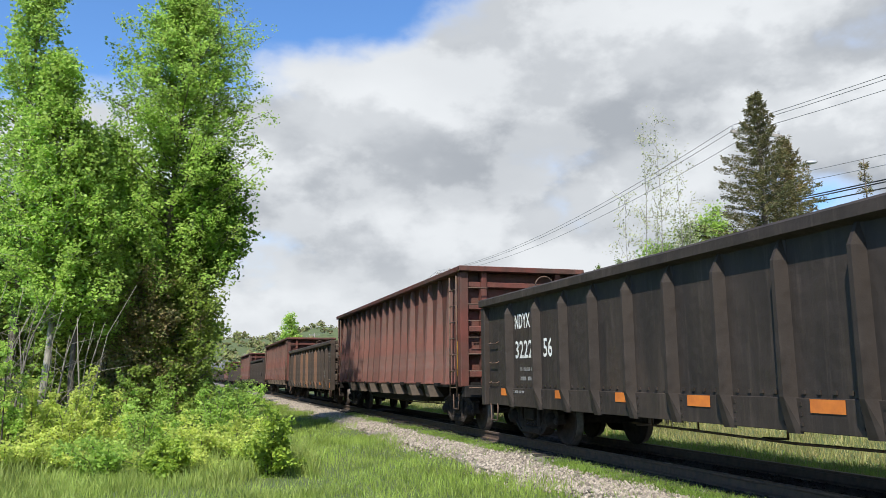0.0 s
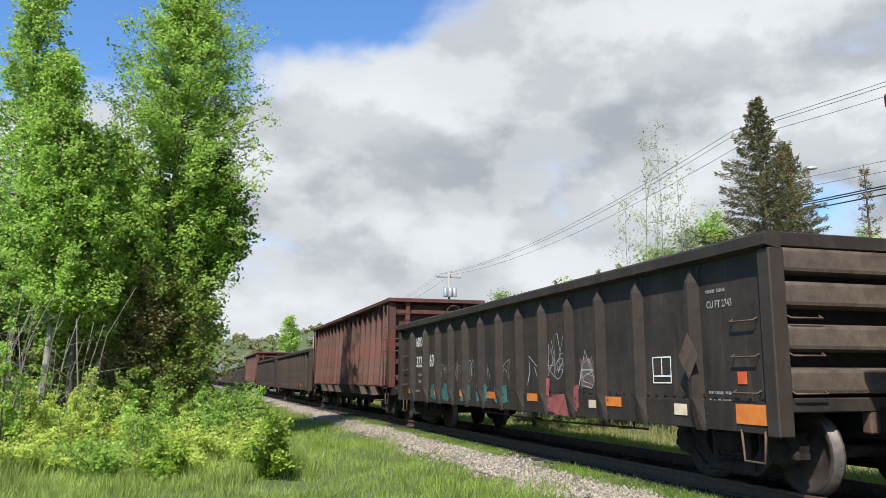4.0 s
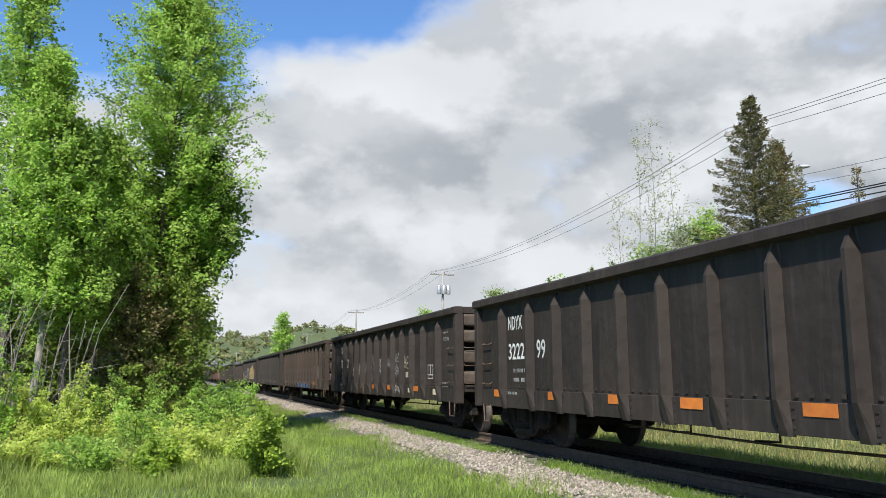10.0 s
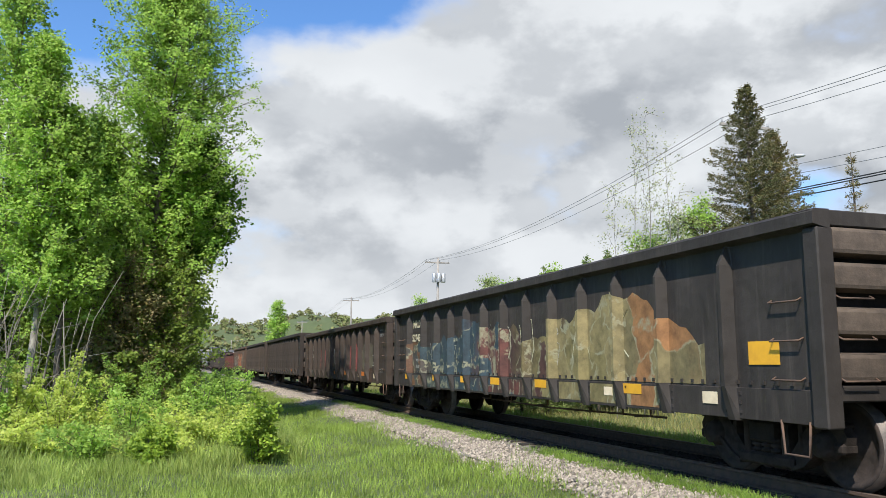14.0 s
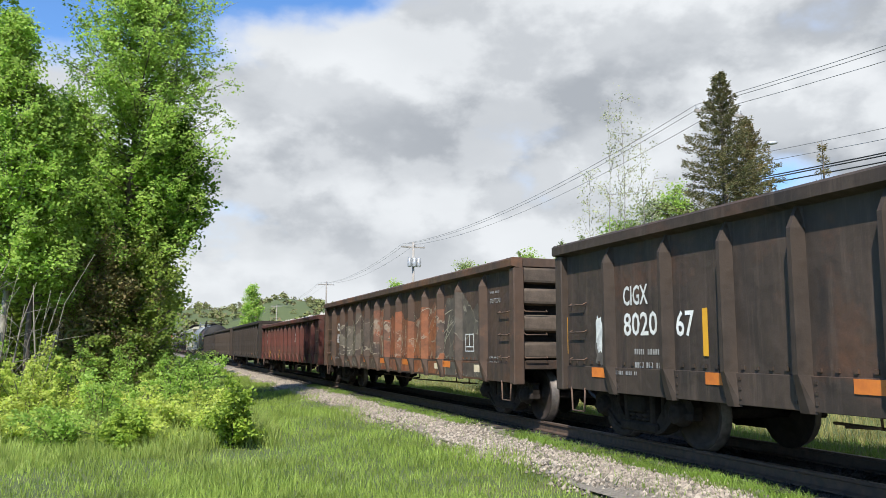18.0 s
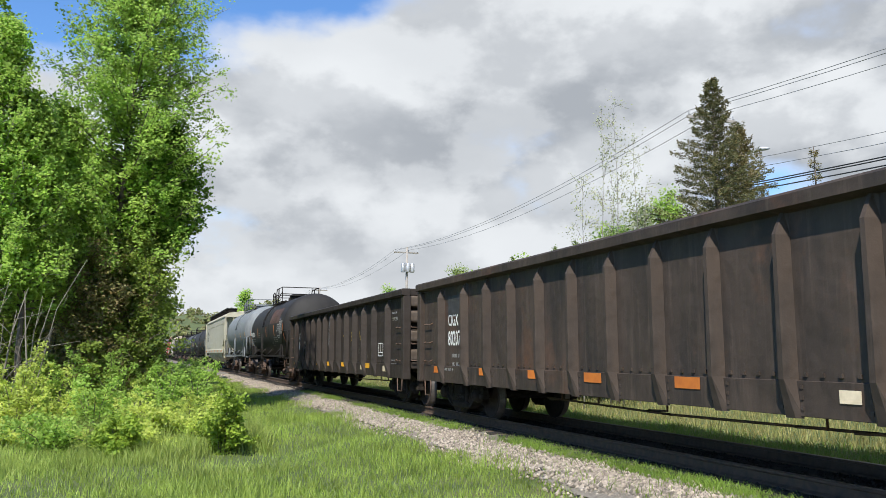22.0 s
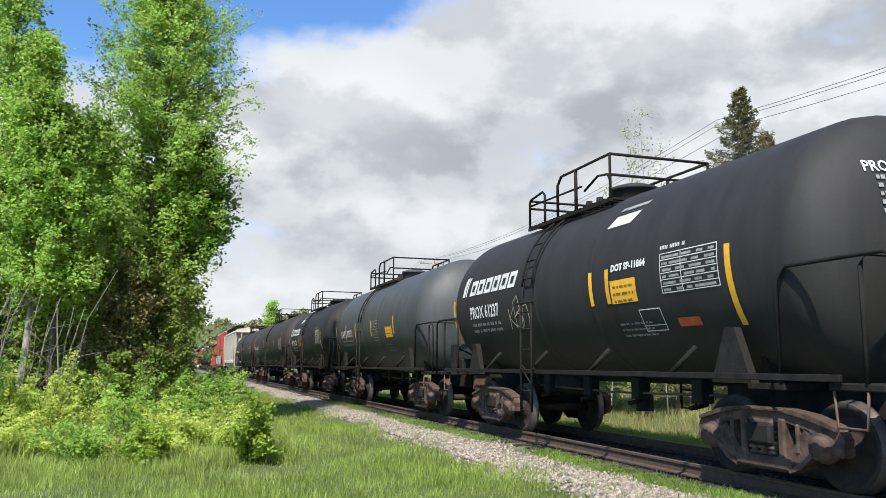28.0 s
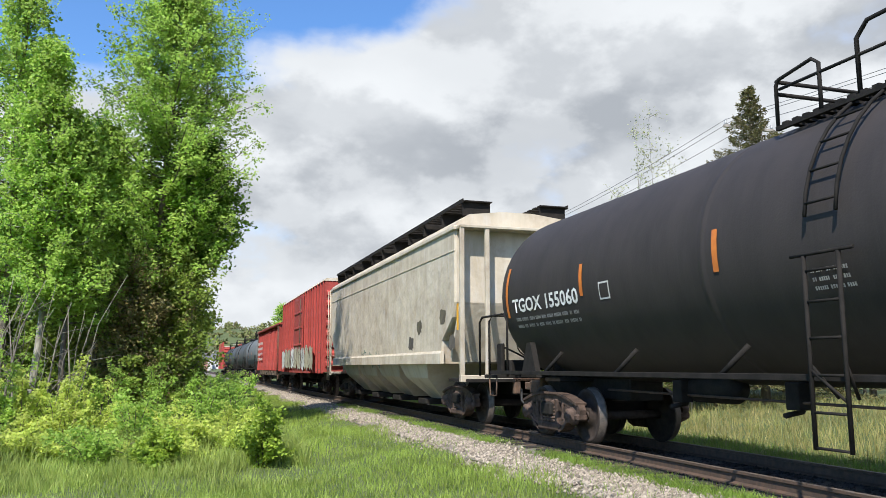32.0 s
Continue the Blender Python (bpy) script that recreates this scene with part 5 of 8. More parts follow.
                grab(car, M_RUST, pose(s * 1.15, t * (h + 0.0), z, 0, 0, -90 if t > 0 else 90))
            stirrup(car, M_RUST, t * (h - 0.5), s * 1.48)
        truck(car, t * (h - 1.45), at_y)
    wheel = solid("brake_wheel", M_RUST, lambda f: f.tube([(0.24 * math.cos(q), 0, 0.24 * math.sin(q)) for q in np.linspace(0, 6.2832, 17)], 0.016, 5), car, "", pose(0.75, -h - 0.12, top - 0.75), key="brake_wheel")
    solid("spokes", M_RUST, lambda f: [f.tube([(0.24 * math.cos(q), 0, 0.24 * math.sin(q)), (-0.24 * math.cos(q), 0, -0.24 * math.sin(q))], 0.011, 4) for q in (0.3, 1.35, 2.4)], wheel, key="spokes")
    underframe(car, L)
    return car


def tall_car(at_y, label, paint, L=16.4, top=3.8, name="tall_gondola_car"):
    """High-sided car whose tapered stakes run down past the floor as outriggers."""
    car = thing(name, label, "freight car", "tall red cars of the train", at=pose(TRACK_X, at_y, RAIL_Z))
    h = L / 2
    low = 1.12
    K = (round(L, 2), round(top, 2))
    for s in (-1, 1):
        solid("side_wall", paint, lambda f: f.box(-0.02, 0.02, -h + 0.02, h - 0.02, low, top - 0.12), car, "", pose(s * 1.36, 0, 0), key=("tall_wall", *K))
        solid("top_chord", paint, lambda f: f.box(-0.13, 0.13, -h - 0.12, h + 0.12, top - 0.13, top, 0.02), car, "", pose(s * 1.47, 0, 0), key=("tall_chord", *K))
        solid("side_sill", M_UNDER, lambda f: f.box(-0.05, 0.05, -h + 0.1, h - 0.1, low - 0.12, low, 0.01), car, "", pose(s * 1.34, 0, 0), key=("tall_sill", *K))

        def stake(f, w=1.0, foot=True):
            z0 = low - 0.02
            for a, b, d0, d1, w0, w1 in ((z0, top - 0.13, 0.25, 0.1, 0.155 * w, 0.05 * w),):
                v = [(0, -w0, a), (0, w0, a), (-d0, w0 * 0.75, a), (-d0, -w0 * 0.75, a), (0, -w1, b), (0, w1, b), (-d1, w1 * 0.75, b), (-d1, -w1 * 0.75, b)]
                f.add(v, [(0, 1, 2, 3), (4, 7, 6, 5), (0, 3, 7, 4), (1, 5, 6, 2), (2, 6, 7, 3)])
            if foot:
                f.box(-0.27, 0, -0.19 * w, 0.19 * w, z0 - 0.03, z0)

        def foot(f):
            v = [(0, -0.16, low - 0.05), (0, 0.16, low - 0.05), (-0.22, 0.16, low - 0.05), (-0.22, -0.16, low - 0.05), (0.25, -0.19, 0.74), (0.25, 0.19, 0.74), (-0.12, 0.19, 0.74), (-0.12, -0.19, 0.74)]
            f.add(v, [(0, 1, 2, 3), (4, 7, 6, 5), (0, 3, 7, 4), (1, 5, 6, 2), (2, 6, 7, 3), (0, 4, 5, 1)])
        n = 17
        for i in range(n):
            y = 0.89 * (i - 8) * L / 16.4
            wide = i % 2 == 0
            turn = pose(s * 1.37, y, 0, 0, 0, 0 if s < 0 else 180)
            if wide:
                solid("side_stake", M_REDSTAKE if paint is M_RED else paint, stake, car, "", turn, key=("tall_stake", *K))
                if 1 <= i <= n - 2:
                    solid("outrigger", M_ENDRIB, foot, car, "dusty grey-brown outrigger foot", turn, key="outrigger")
            else:
                solid("side_stake", M_REDSTAKE if paint is M_RED else paint, lambda f: stake(f, 0.62, False), car, "", turn, key=("tall_stake_narrow", *K))
    solid("floor", M_UNDER, lambda f: f.box(-1.35, 1.35, -h + 0.1, h - 0.1, 1.0, 1.12), car, key=("tall_floor", *K))
    solid("hopper_bottom", M_UNDER, lambda f: f.prism([(-4.6, 1.0), (4.6, 1.0), (3.6, 0.55), (-3.6, 0.55)], "x", -1.0, 1.0), car, key="hopper_bottom")
    for t in (-1, 1):
        end = solid("end_wall", paint, lambda f: f.box(-1.36, 1.36, -0.03, 0.03, 1.05, top - 0.1), car, "", pose(0, t * (h - 0.25), 0, 0, 0, 0 if t > 0 else 180), key=("tall_end", *K))
        for k in range(5):
            solid("end_rib", paint, lambda f: f.box(-1.36, 1.36, 0.03, 0.2, -0.07, 0.07, 0.02), end, "", pose(0, 0, 1.3 + 0.52 * k), key="tall_rib")
        for x in (-0.95, 0.95):
            solid("end_post", paint, lambda f: f.box(-0.07, 0.07, 0.03, 0.26, 1.0, top - 0.1, 0.015), end, "", pose(x, 0, 0), key=("end_post", round(top, 2)))
        solid("end_top", paint, lambda f: f.box(-1.6, 1.6, -0.05, 0.36, -0.13, 0.0, 0.015), end, "", pose(0, 0, top), key="tall_end_top")
        solid("end_sill", M_UNDER, lambda f: f.box(-1.45, 1.45, 0.0, 0.26, 0.78, 1.05, 0.015), end, key="tall_end_sill")
        for s in (-1, 1):
            solid("corner_post", paint, lambda f: f.box(-0.1, 0.1, -0.1, 0.12, 1.02, top - 0.12, 0.015), car, "", pose(s * 1.44, t * (h - 0.1), 0), key=("tall_corner", *K))
        coupler(car, t * (h - 0.02), t)
        lad = solid("ladder", M_RUST, lambda f: [f.tube([(0, -0.25, 0.8), (0, -0.25, top - 0.2)], 0.02, 5), f.tube([(0, 0.25, 0.8), (0, 0.25, top - 0.2)], 0.02, 5)], car, "rusty side ladder", pose(-1.56, t * (h - 0.5), 0), key=("ladder", *K))
        for z in np.arange(1.0, top - 0.3, 0.38):
            solid("rung", M_RUST, lambda f: f.tube([(0, -0.25, 0), (0, 0.25, 0)], 0.014, 5), lad, "", pose(0, 0, z), key="rung")
            solid("end_rung", M_RUST, lambda f: f.tube([(-0.25, 0, 0), (0.25, 0, 0)], 0.014, 5), car, "", pose(-1.15, t * (h + 0.14), z), key="end_rung")
        stirrup(car, M_RUST, t * (h - 0.5), -1.5, 0.85)
        truck(car, t * (h - 1.65), at_y)
    w = solid("brake_wheel", M_RUST, lambda f: f.tube([(0.24 * math.cos(q), 0, 0.24 * math.sin(q)) for q in np.linspace(0, 6.2832, 17)], 0.016, 5), car, "", pose(0.5, -h - 0.2, top - 0.45), key="brake_wheel")
    underframe(car, L)
    return car


def tank_car(at_y, label, paint, L=12.0, R=1.53, top=4.07, name="tank_car", rail_mat=None, lad=0.9, deck_y=None):
    deck_y = lad - 0.25 if deck_y is None else deck_y
    car = thing(name, label, "tank car", "tank cars of the train", at=pose(TRACK_X, at_y, RAIL_Z))
    h, c = L / 2, top - R
    rail_mat = rail_mat or M_UNDER
    K = (round(L, 2), round(R, 2), round(top, 2))
    prof = [(-h + 0.5 * R * (1 - math.cos(a)) * 1.0, R * math.sin(a)) for a in np.linspace(0, math.pi / 2, 9)]
    prof += [(q, R) for q in (-h * 0.72, -h * 0.5, -h * 0.18 - 0.06, -h * 0.18)] + [(-h * 0.18 + 0.015, R + 0.006), (-h * 0.18 + 0.08, R + 0.006), (-h * 0.18 + 0.095, R), (-h * 0.18 + 0.16, R)]
    full = prof + [(-y, r) for y, r in prof[::-1]]
    solid("tank", paint, lambda f: f.lathe(full, 48, "y", (0, 0, c)), car, key=("tank", *K))
    xs = 1.0
    for t in (-1, 1):
        ty = t * (h - 1.65)
        solid("saddle", rail_mat, lambda f: [f.prism([(-0.9, 1.05), (0.9, 1.05), (1.0, c - 0.95), (0.9, c - 1.1), (0, c - R + 0.02), (-0.9, c - 1.1), (-1.1, c - 0.88)], "y", -0.04, 0.04), f.box(-1.0, 1.0, -0.3, 0.3, 1.02, 1.1, 0.01)], car, "", pose(0, ty, 0), key=("saddle", *K))
        for s in (-1, 1):
            solid("gusset", rail_mat, lambda f: f.prism([(-0.34, 1.1), (0.34, 1.1), (0.08, 1.72), (-0.08, 1.72)], "x", -0.05, 0.05), car, "", pose(s * 1.41, ty, 0), key="gusset")
        solid("stub_sill", M_UNDER, lambda f: f.box(-0.32, 0.32, -1.7, 1.55, 0.72, 1.15, 0.02), car, "", pose(0, ty, 0, 0, 0, 0 if t < 0 else 180), key="stub_sill")
        solid("end_platform", rail_mat, lambda f: f.box(-1.5, 1.5, -0.3, 0.35, 1.06, 1.13, 0.01), car, "", pose(0, t * (h + 0.15), 0), key="end_platform")
        solid("end_handrail", rail_mat, lambda f: f.tube([(-1.48, 0, 1.1), (-1.48, 0, 2.2), (-1.42, 0, 2.32), (1.42, 0, 2.32), (1.48, 0, 2.2), (1.48, 0, 1.1)], 0.024, 6), car, "", pose(0, t * (h + 0.25), 0), key="end_handrail")
        for s in (-1, 1):
            solid("corner_handrail", rail_mat, lambda f: f.tube([(0, -0.65, 1.1), (0, -0.65, 2.15), (0, -0.5, 2.3), (0, 0.7, 2.3), (0, 0.85, 2.2), (0, 0.85, 1.1)], 0.022, 6), car, "", pose(s * 1.52, t * (h - 0.15), 0, 0, 0, 0 if t > 0 else 180), key="corner_handrail")
            stirrup(car, M_RUST, t * (h + 0.05), s * 1.48, 1.06)
        coupler(car, t * (h + 0.35), t)
        truck(car, ty, at_y, M_TRUCKRUST)
    for s in (-1, 1):
        solid("running_rail", rail_mat, lambda f: f.box(-0.025, 0.025, -h + 0.0, h - 0.0, 1.14, 1.21, 0.006), car, "", pose(s * 1.54, 0, 0), key=("running_rail", round(L, 1)))
        n = 6 if L > 14 else 4
        for i in range(n):
            y = -h + 2.6 + (L - 5.2) * i / (n - 1)
            dy = 0.0
            solid("rail_brace", rail_mat, lambda f: f.tube([(-1.54, 0.1, 1.18), (-1.33, -0.16, 1.52)], 0.035, 5), car, "", pose(0, y, 0, 0, 0, 0 if s < 0 else 180), key=("rail_brace", *K))
        # side ladder: a stand-off lower flight with braces, then rails that follow the shell
        arc = [(-(R + 0.08) * math.sin(a), 0, c + (R + 0.08) * math.cos(a)) for a in np.linspace(1.5, 0.28, 9)]

        def ladder(f):
            for q in (-0.2, 0.2):
                f.tube([(x, q, z) for x, _, z in arc], 0.02, 5)
                f.tube([(-R - 0.1, q * 1.1, 2.35), (-R - 0.1, q * 1.1, 0.5)], 0.024, 5)
                f.tube([(-R - 0.1, q * 1.1, 1.3), (-R + 0.12, q * 0.6, 0.98)], 0.018, 5)
            f.tube([(-R - 0.1, -0.22, 0.95), (-R - 0.1, 0.22, 1.25)], 0.016, 5)
            f.tube([(-R - 0.1, -0.4, 2.36), (-R - 0.1, 0.4, 2.36)], 0.018, 5)
        rungs_on = solid("ladder", rail_mat, ladder, car, "", pose(0, lad, 0, 0, 0, 0 if s < 0 else 180), key=("tank_ladder", *K))
        pts = [(-R - 0.1, z) for z in (0.52, 0.85, 1.2, 1.55, 1.9, 2.2)] + [(-(R + 0.08) * math.sin(a), c + (R + 0.08) * math.cos(a)) for a in np.arange(1.42, 0.3, -0.21)]
        for x, z in pts:
            solid("rung", rail_mat, lambda f: f.tube([(0, -0.2, 0), (0, 0.2, 0)], 0.015, 5), rungs_on, "", pose(x, 0, z), key="tank_rung")

    z0, z1 = top - 0.16, top + 0.56

    def deck(f):
        for q in np.arange(-1.5, 1.5, 0.16):
            f.box(-0.95, -0.5, q, q + 0.09, z0, z0 + 0.035)
            f.box(0.5, 0.95, q, q + 0.09, z0, z0 + 0.035)
        for x in (-0.97, -0.52, 0.48, 0.92):
            f.box(x, x + 0.05, -1.55, 1.55, z0 - 0.05, z0)
    plat = solid("platform", rail_mat, deck, car, "", pose(0, deck_y, 0), key=("platform", round(top, 2)))

    def railing(f, s):
        x = s * 0.93
        f.tube([(x, 1.55, z0), (x, 1.55, z1 - 0.22), (x, 1.5, z1 - 0.16), (x, 0.98, z1 - 0.1), (x, 0.88, z1 - 0.18), (x, 0.88, z0)], 0.024, 6)
        f.tube([(x, 0.35, z0), (x, 0.35, z1 - 0.12), (x, 0.2, z1 + 0.02), (x, -1.5, z1 + 0.02)], 0.026, 6)
        f.tube([(x, 1.5, z0 + 0.44), (x, -0.55, z0 + 0.4)], 0.02, 5)
        f.tube([(x, -0.65, z0 + 0.3), (x, -1.1, z0 + 0.46), (x, -1.42, z0 + 0.42), (x, -1.5, z0 + 0.3), (x, -1.5, z0)], 0.022, 5)
        f.tube([(x, -0.35, z0), (x, -0.35, z1 + 0.02)], 0.032, 5)
        f.tube([(x, -1.5, z0), (x, -1.5, z1 + 0.02)], 0.024, 5)
    for s in (-1, 1):
        solid("railing", rail_mat, lambda f, s=s: railing(f, s), plat, key=("railing", round(top, 2), s))
    for y in (-1.5, 1.55):
        for z in ((z1 + 0.02) if y < 0 else (z1 - 0.17), z0 + 0.4):
            solid("end_railing", rail_mat, lambda f: f.tube([(-0.93, 0, 0), (0.93, 0, 0)], 0.024, 6), plat, "", pose(0, y, z), key="end_railing")
    solid("dome", paint, lambda f: f.lathe([(-0.15, 0.38), (0.18, 0.38), (0.18, 0.41), (0.24, 0.41), (0.24, 0.39), (0.29, 0.26), (0.3, 0)], 22, "z", (0, 0, top)), car, "", pose(0, deck_y - 0.7, 0), key=("dome", round(top, 2)))
    for y in (0.35, 0.75):
        solid("valve", M_UNDER, lambda f: f.lathe([(-0.03, 0.12), (0.14, 0.12), (0.18, 0.07), (0.26, 0.06), (0.26, 0)], 12, "z", (0, 0, top)), car, "", pose(-0.15, deck_y - 0.15 + y, 0), key=("valve", round(top, 2)))
    solid("outlet_valve", M_UNDER, lambda f: f.lathe([(0, 0.14), (0.25, 0.14), (0.3, 0.09), (0.65, 0.09), (0.65, 0)], 12, "z", (0, 0, 0.55)), car, key="outlet_valve")
    solid("brake_reservoir", M_UNDER, lambda f: f.lathe([(-0.55, 0), (-0.5, 0.16), (-0.42, 0.2), (0.42, 0.2), (0.5, 0.16), (0.55, 0)], 14, "y"), car, "", pose(-0.35, h * 0.35, 0.98), key="brake_reservoir")
    solid("brake_rod", M_RUST, lambda f: f.tube([(-0.5, -h + 2.8, 0.9), (-0.6, 0, 0.86), (-0.5, h - 2.8, 0.9)], 0.018, 5), car, key=("tank_rod", round(L, 1)))
    for i in range(4):
        solid("pipe_bracket", M_UNDER, lambda f: [f.box(-0.1, 0.1, -0.12, 0.1, 0.78, 1.1, 0.01), f.tube([(-0.2, 0, 0.72), (0.1, 0.05, 0.76), (0.16, 0.2, 0.9)], 0.035, 5)], car, "", pose(-0.55, -h * 0.4 + i * h * 0.27, 0), key="pipe_bracket")

    def brake_gear(f):
        f.box(-1.2, -0.75, -0.28, 0.1, 1.13, 1.42, 0.03)
        f.lathe([(-0.25, 0), (-0.25, 0.14), (0.1, 0.14), (0.14, 0.05), (0.4, 0.03)], 12, "x", (-0.45, -0.12, 1.36))
        f.box(-1.36, -1.28, -0.2, 0.05, 1.1, 1.75, 0.02)
        f.tube([(-1.32, -0.1, 1.7), (-1.0, -0.15, 1.55), (-0.6, -0.12, 1.36)], 0.02, 5)
    solid("brake_gear", M_UNDER, brake_gear, car, "dark brake valve and cylinder on the end platform", pose(0, h + 0.1, 0), key="brake_gear")
    solid("brake_wheel", M_RUST, lambda f: f.tube([(0.24 * math.cos(q), 0, 0.24 * math.sin(q)) for q in np.linspace(0, 6.2832, 17)], 0.016, 5), car, "", pose(-0.6, h + 0.32, 1.75), key="brake_wheel")
    return car


def bend_to_shell(data, R, c, z, lift=0.008):
    """A copy of a flat mark wrapped round the tank's shell, its foot at height z."""
    m = data.copy()
    a0 = math.asin(max(-0.98, min(0.98, (z - c) / R)))
    for v in m.vertices:
        a = a0 + v.co.z / R
        r = R + lift
        v.co = (-r * math.cos(a), v.co.y, c + r * math.sin(a))
    return m


def fit_words(words, mat, w, hgt, bold=0.006):
    """Lettering brought to a given width and height of capitals."""
    m = letter_mesh(words, 1.0, mat, bold / hgt, 1.0).copy()
    ys, zs = [v.co.y for v in m.vertices], [v.co.z for v in m.vertices]
    a, b = max(ys), min(ys)
    lo, hi = min(zs), max(zs)
    for v in m.vertices:
        v.co = (0.0, (v.co.y - a) / (a - b) * w, (v.co.z - lo) / (hi - lo) * hgt)
    return m


def shell_words(car, words, mat, y0, y1, z, hgt, R, c):
    return part("lettering", bend_to_shell(fit_words(words, mat, y0 - y1, hgt), R, c, z), car, "", pose(0, y0, 0))


def side_words(car, words, mat, y0, y1, z, hgt, x, bold=0.006):
    return part("lettering", fit_words(words, mat, y0 - y1, hgt, bold), car, "", pose(x, y0, z))


def shell_patch(car, mat, y, z, w, hgt, R, c, name="reflective_strip", label="", lift=0.006, shape=None):
    f = Form()
    if shape:
        v = [(0, -a * w, b * hgt) for a, b in shape]
        f.add(v, [list(range(len(v)))])
    else:
        n = max(2, int(hgt / 0.12))
        v = [(0, s * w / 2, hgt * i / n) for i in range(n + 1) for s in (1, -1)]
        f.add(v, [(2 * i, 2 * i + 1, 2 * i + 3, 2 * i + 2) for i in range(n)])
    return part(name, bend_to_shell(f.mesh(name, mat), R, c, z, lift), car, label, pose(0, y, 0))


def shell_lines(car, mat, y, z, w, n, gap, size, R, c, seed, name="small_print"):
    """Rows of small unreadable writing as bars."""
    rg = random.Random(seed)
    f = Form()
    for i in range(n):
        a, zz = 0.0, -i * gap
        while a < w:
            for k in range(rg.randint(2, 6)):
                b = a + size * rg.uniform(0.4, 0.62)
                f.add([(0, -a, zz), (0, -b, zz), (0, -b, zz + size), (0, -a, zz + size)], [(0, 1, 2, 3)])
                a = b + size * 0.22
                if a > w:
                    break
            a += size * rg.uniform(0.5, 1.2)
    return tagged(part(name, bend_to_shell(f.mesh(name, mat), R, c, z), car, "", pose(0, y, 0)), kind="stuff")


def side_bars(car, mat, y, z, w, n, gap, size, x, seed, name="small_print"):
    rg = random.Random(seed)
    f = Form()
    for i in range(n):
        a, zz = 0.0, -i * gap
        while a < w:
            for k in range(rg.randint(2, 6)):
                b = a + size * rg.uniform(0.4, 0.62)
                f.add([(0, -a, zz), (0, -b, zz), (0, -b, zz + size), (0, -a, zz + size)], [(0, 1, 2, 3)])
                a = b + size * 0.22
                if a > w:
                    break
            a += size * rg.uniform(0.5, 1.2)
    return tagged(part(name, f.mesh(name, mat), car, "", pose(x, y, z)), kind="stuff")


def plate(car, mat, y, z, w, hgt, x, name="reflective_strip", label=""):
    return solid(name, mat, lambda f: f.box(-0.003, 0.0, -w / 2, w / 2, 0, hgt), car, label, pose(x, y, z), key=(name, round(w, 2), round(hgt, 2)))


def frame_mark(car, mat, y, z, w, hgt, x, b=0.03, name="inspection_panel"):
    """A painted box with a bar through it."""
    def make(f):
        f.box(-0.002, 0, -w / 2, w / 2, 0, b)
        f.box(-0.002, 0, -w / 2, w / 2, hgt - b, hgt)
        f.box(-0.002, 0, -w / 2, -w / 2 + b, b, hgt - b)
        f.box(-0.002, 0, w / 2 - b, w / 2, b, hgt - b)
        f.box(-0.002, 0, -b / 2, b / 2, hgt * 0.3, hgt - b)
        f.box(-0.002, 0, -w / 2 + b, w / 2 - b, hgt * 0.24, hgt * 0.3)
    return solid(name, mat, make, car, "", pose(x, y, z), key=(name, round(w, 2), round(hgt, 2)))


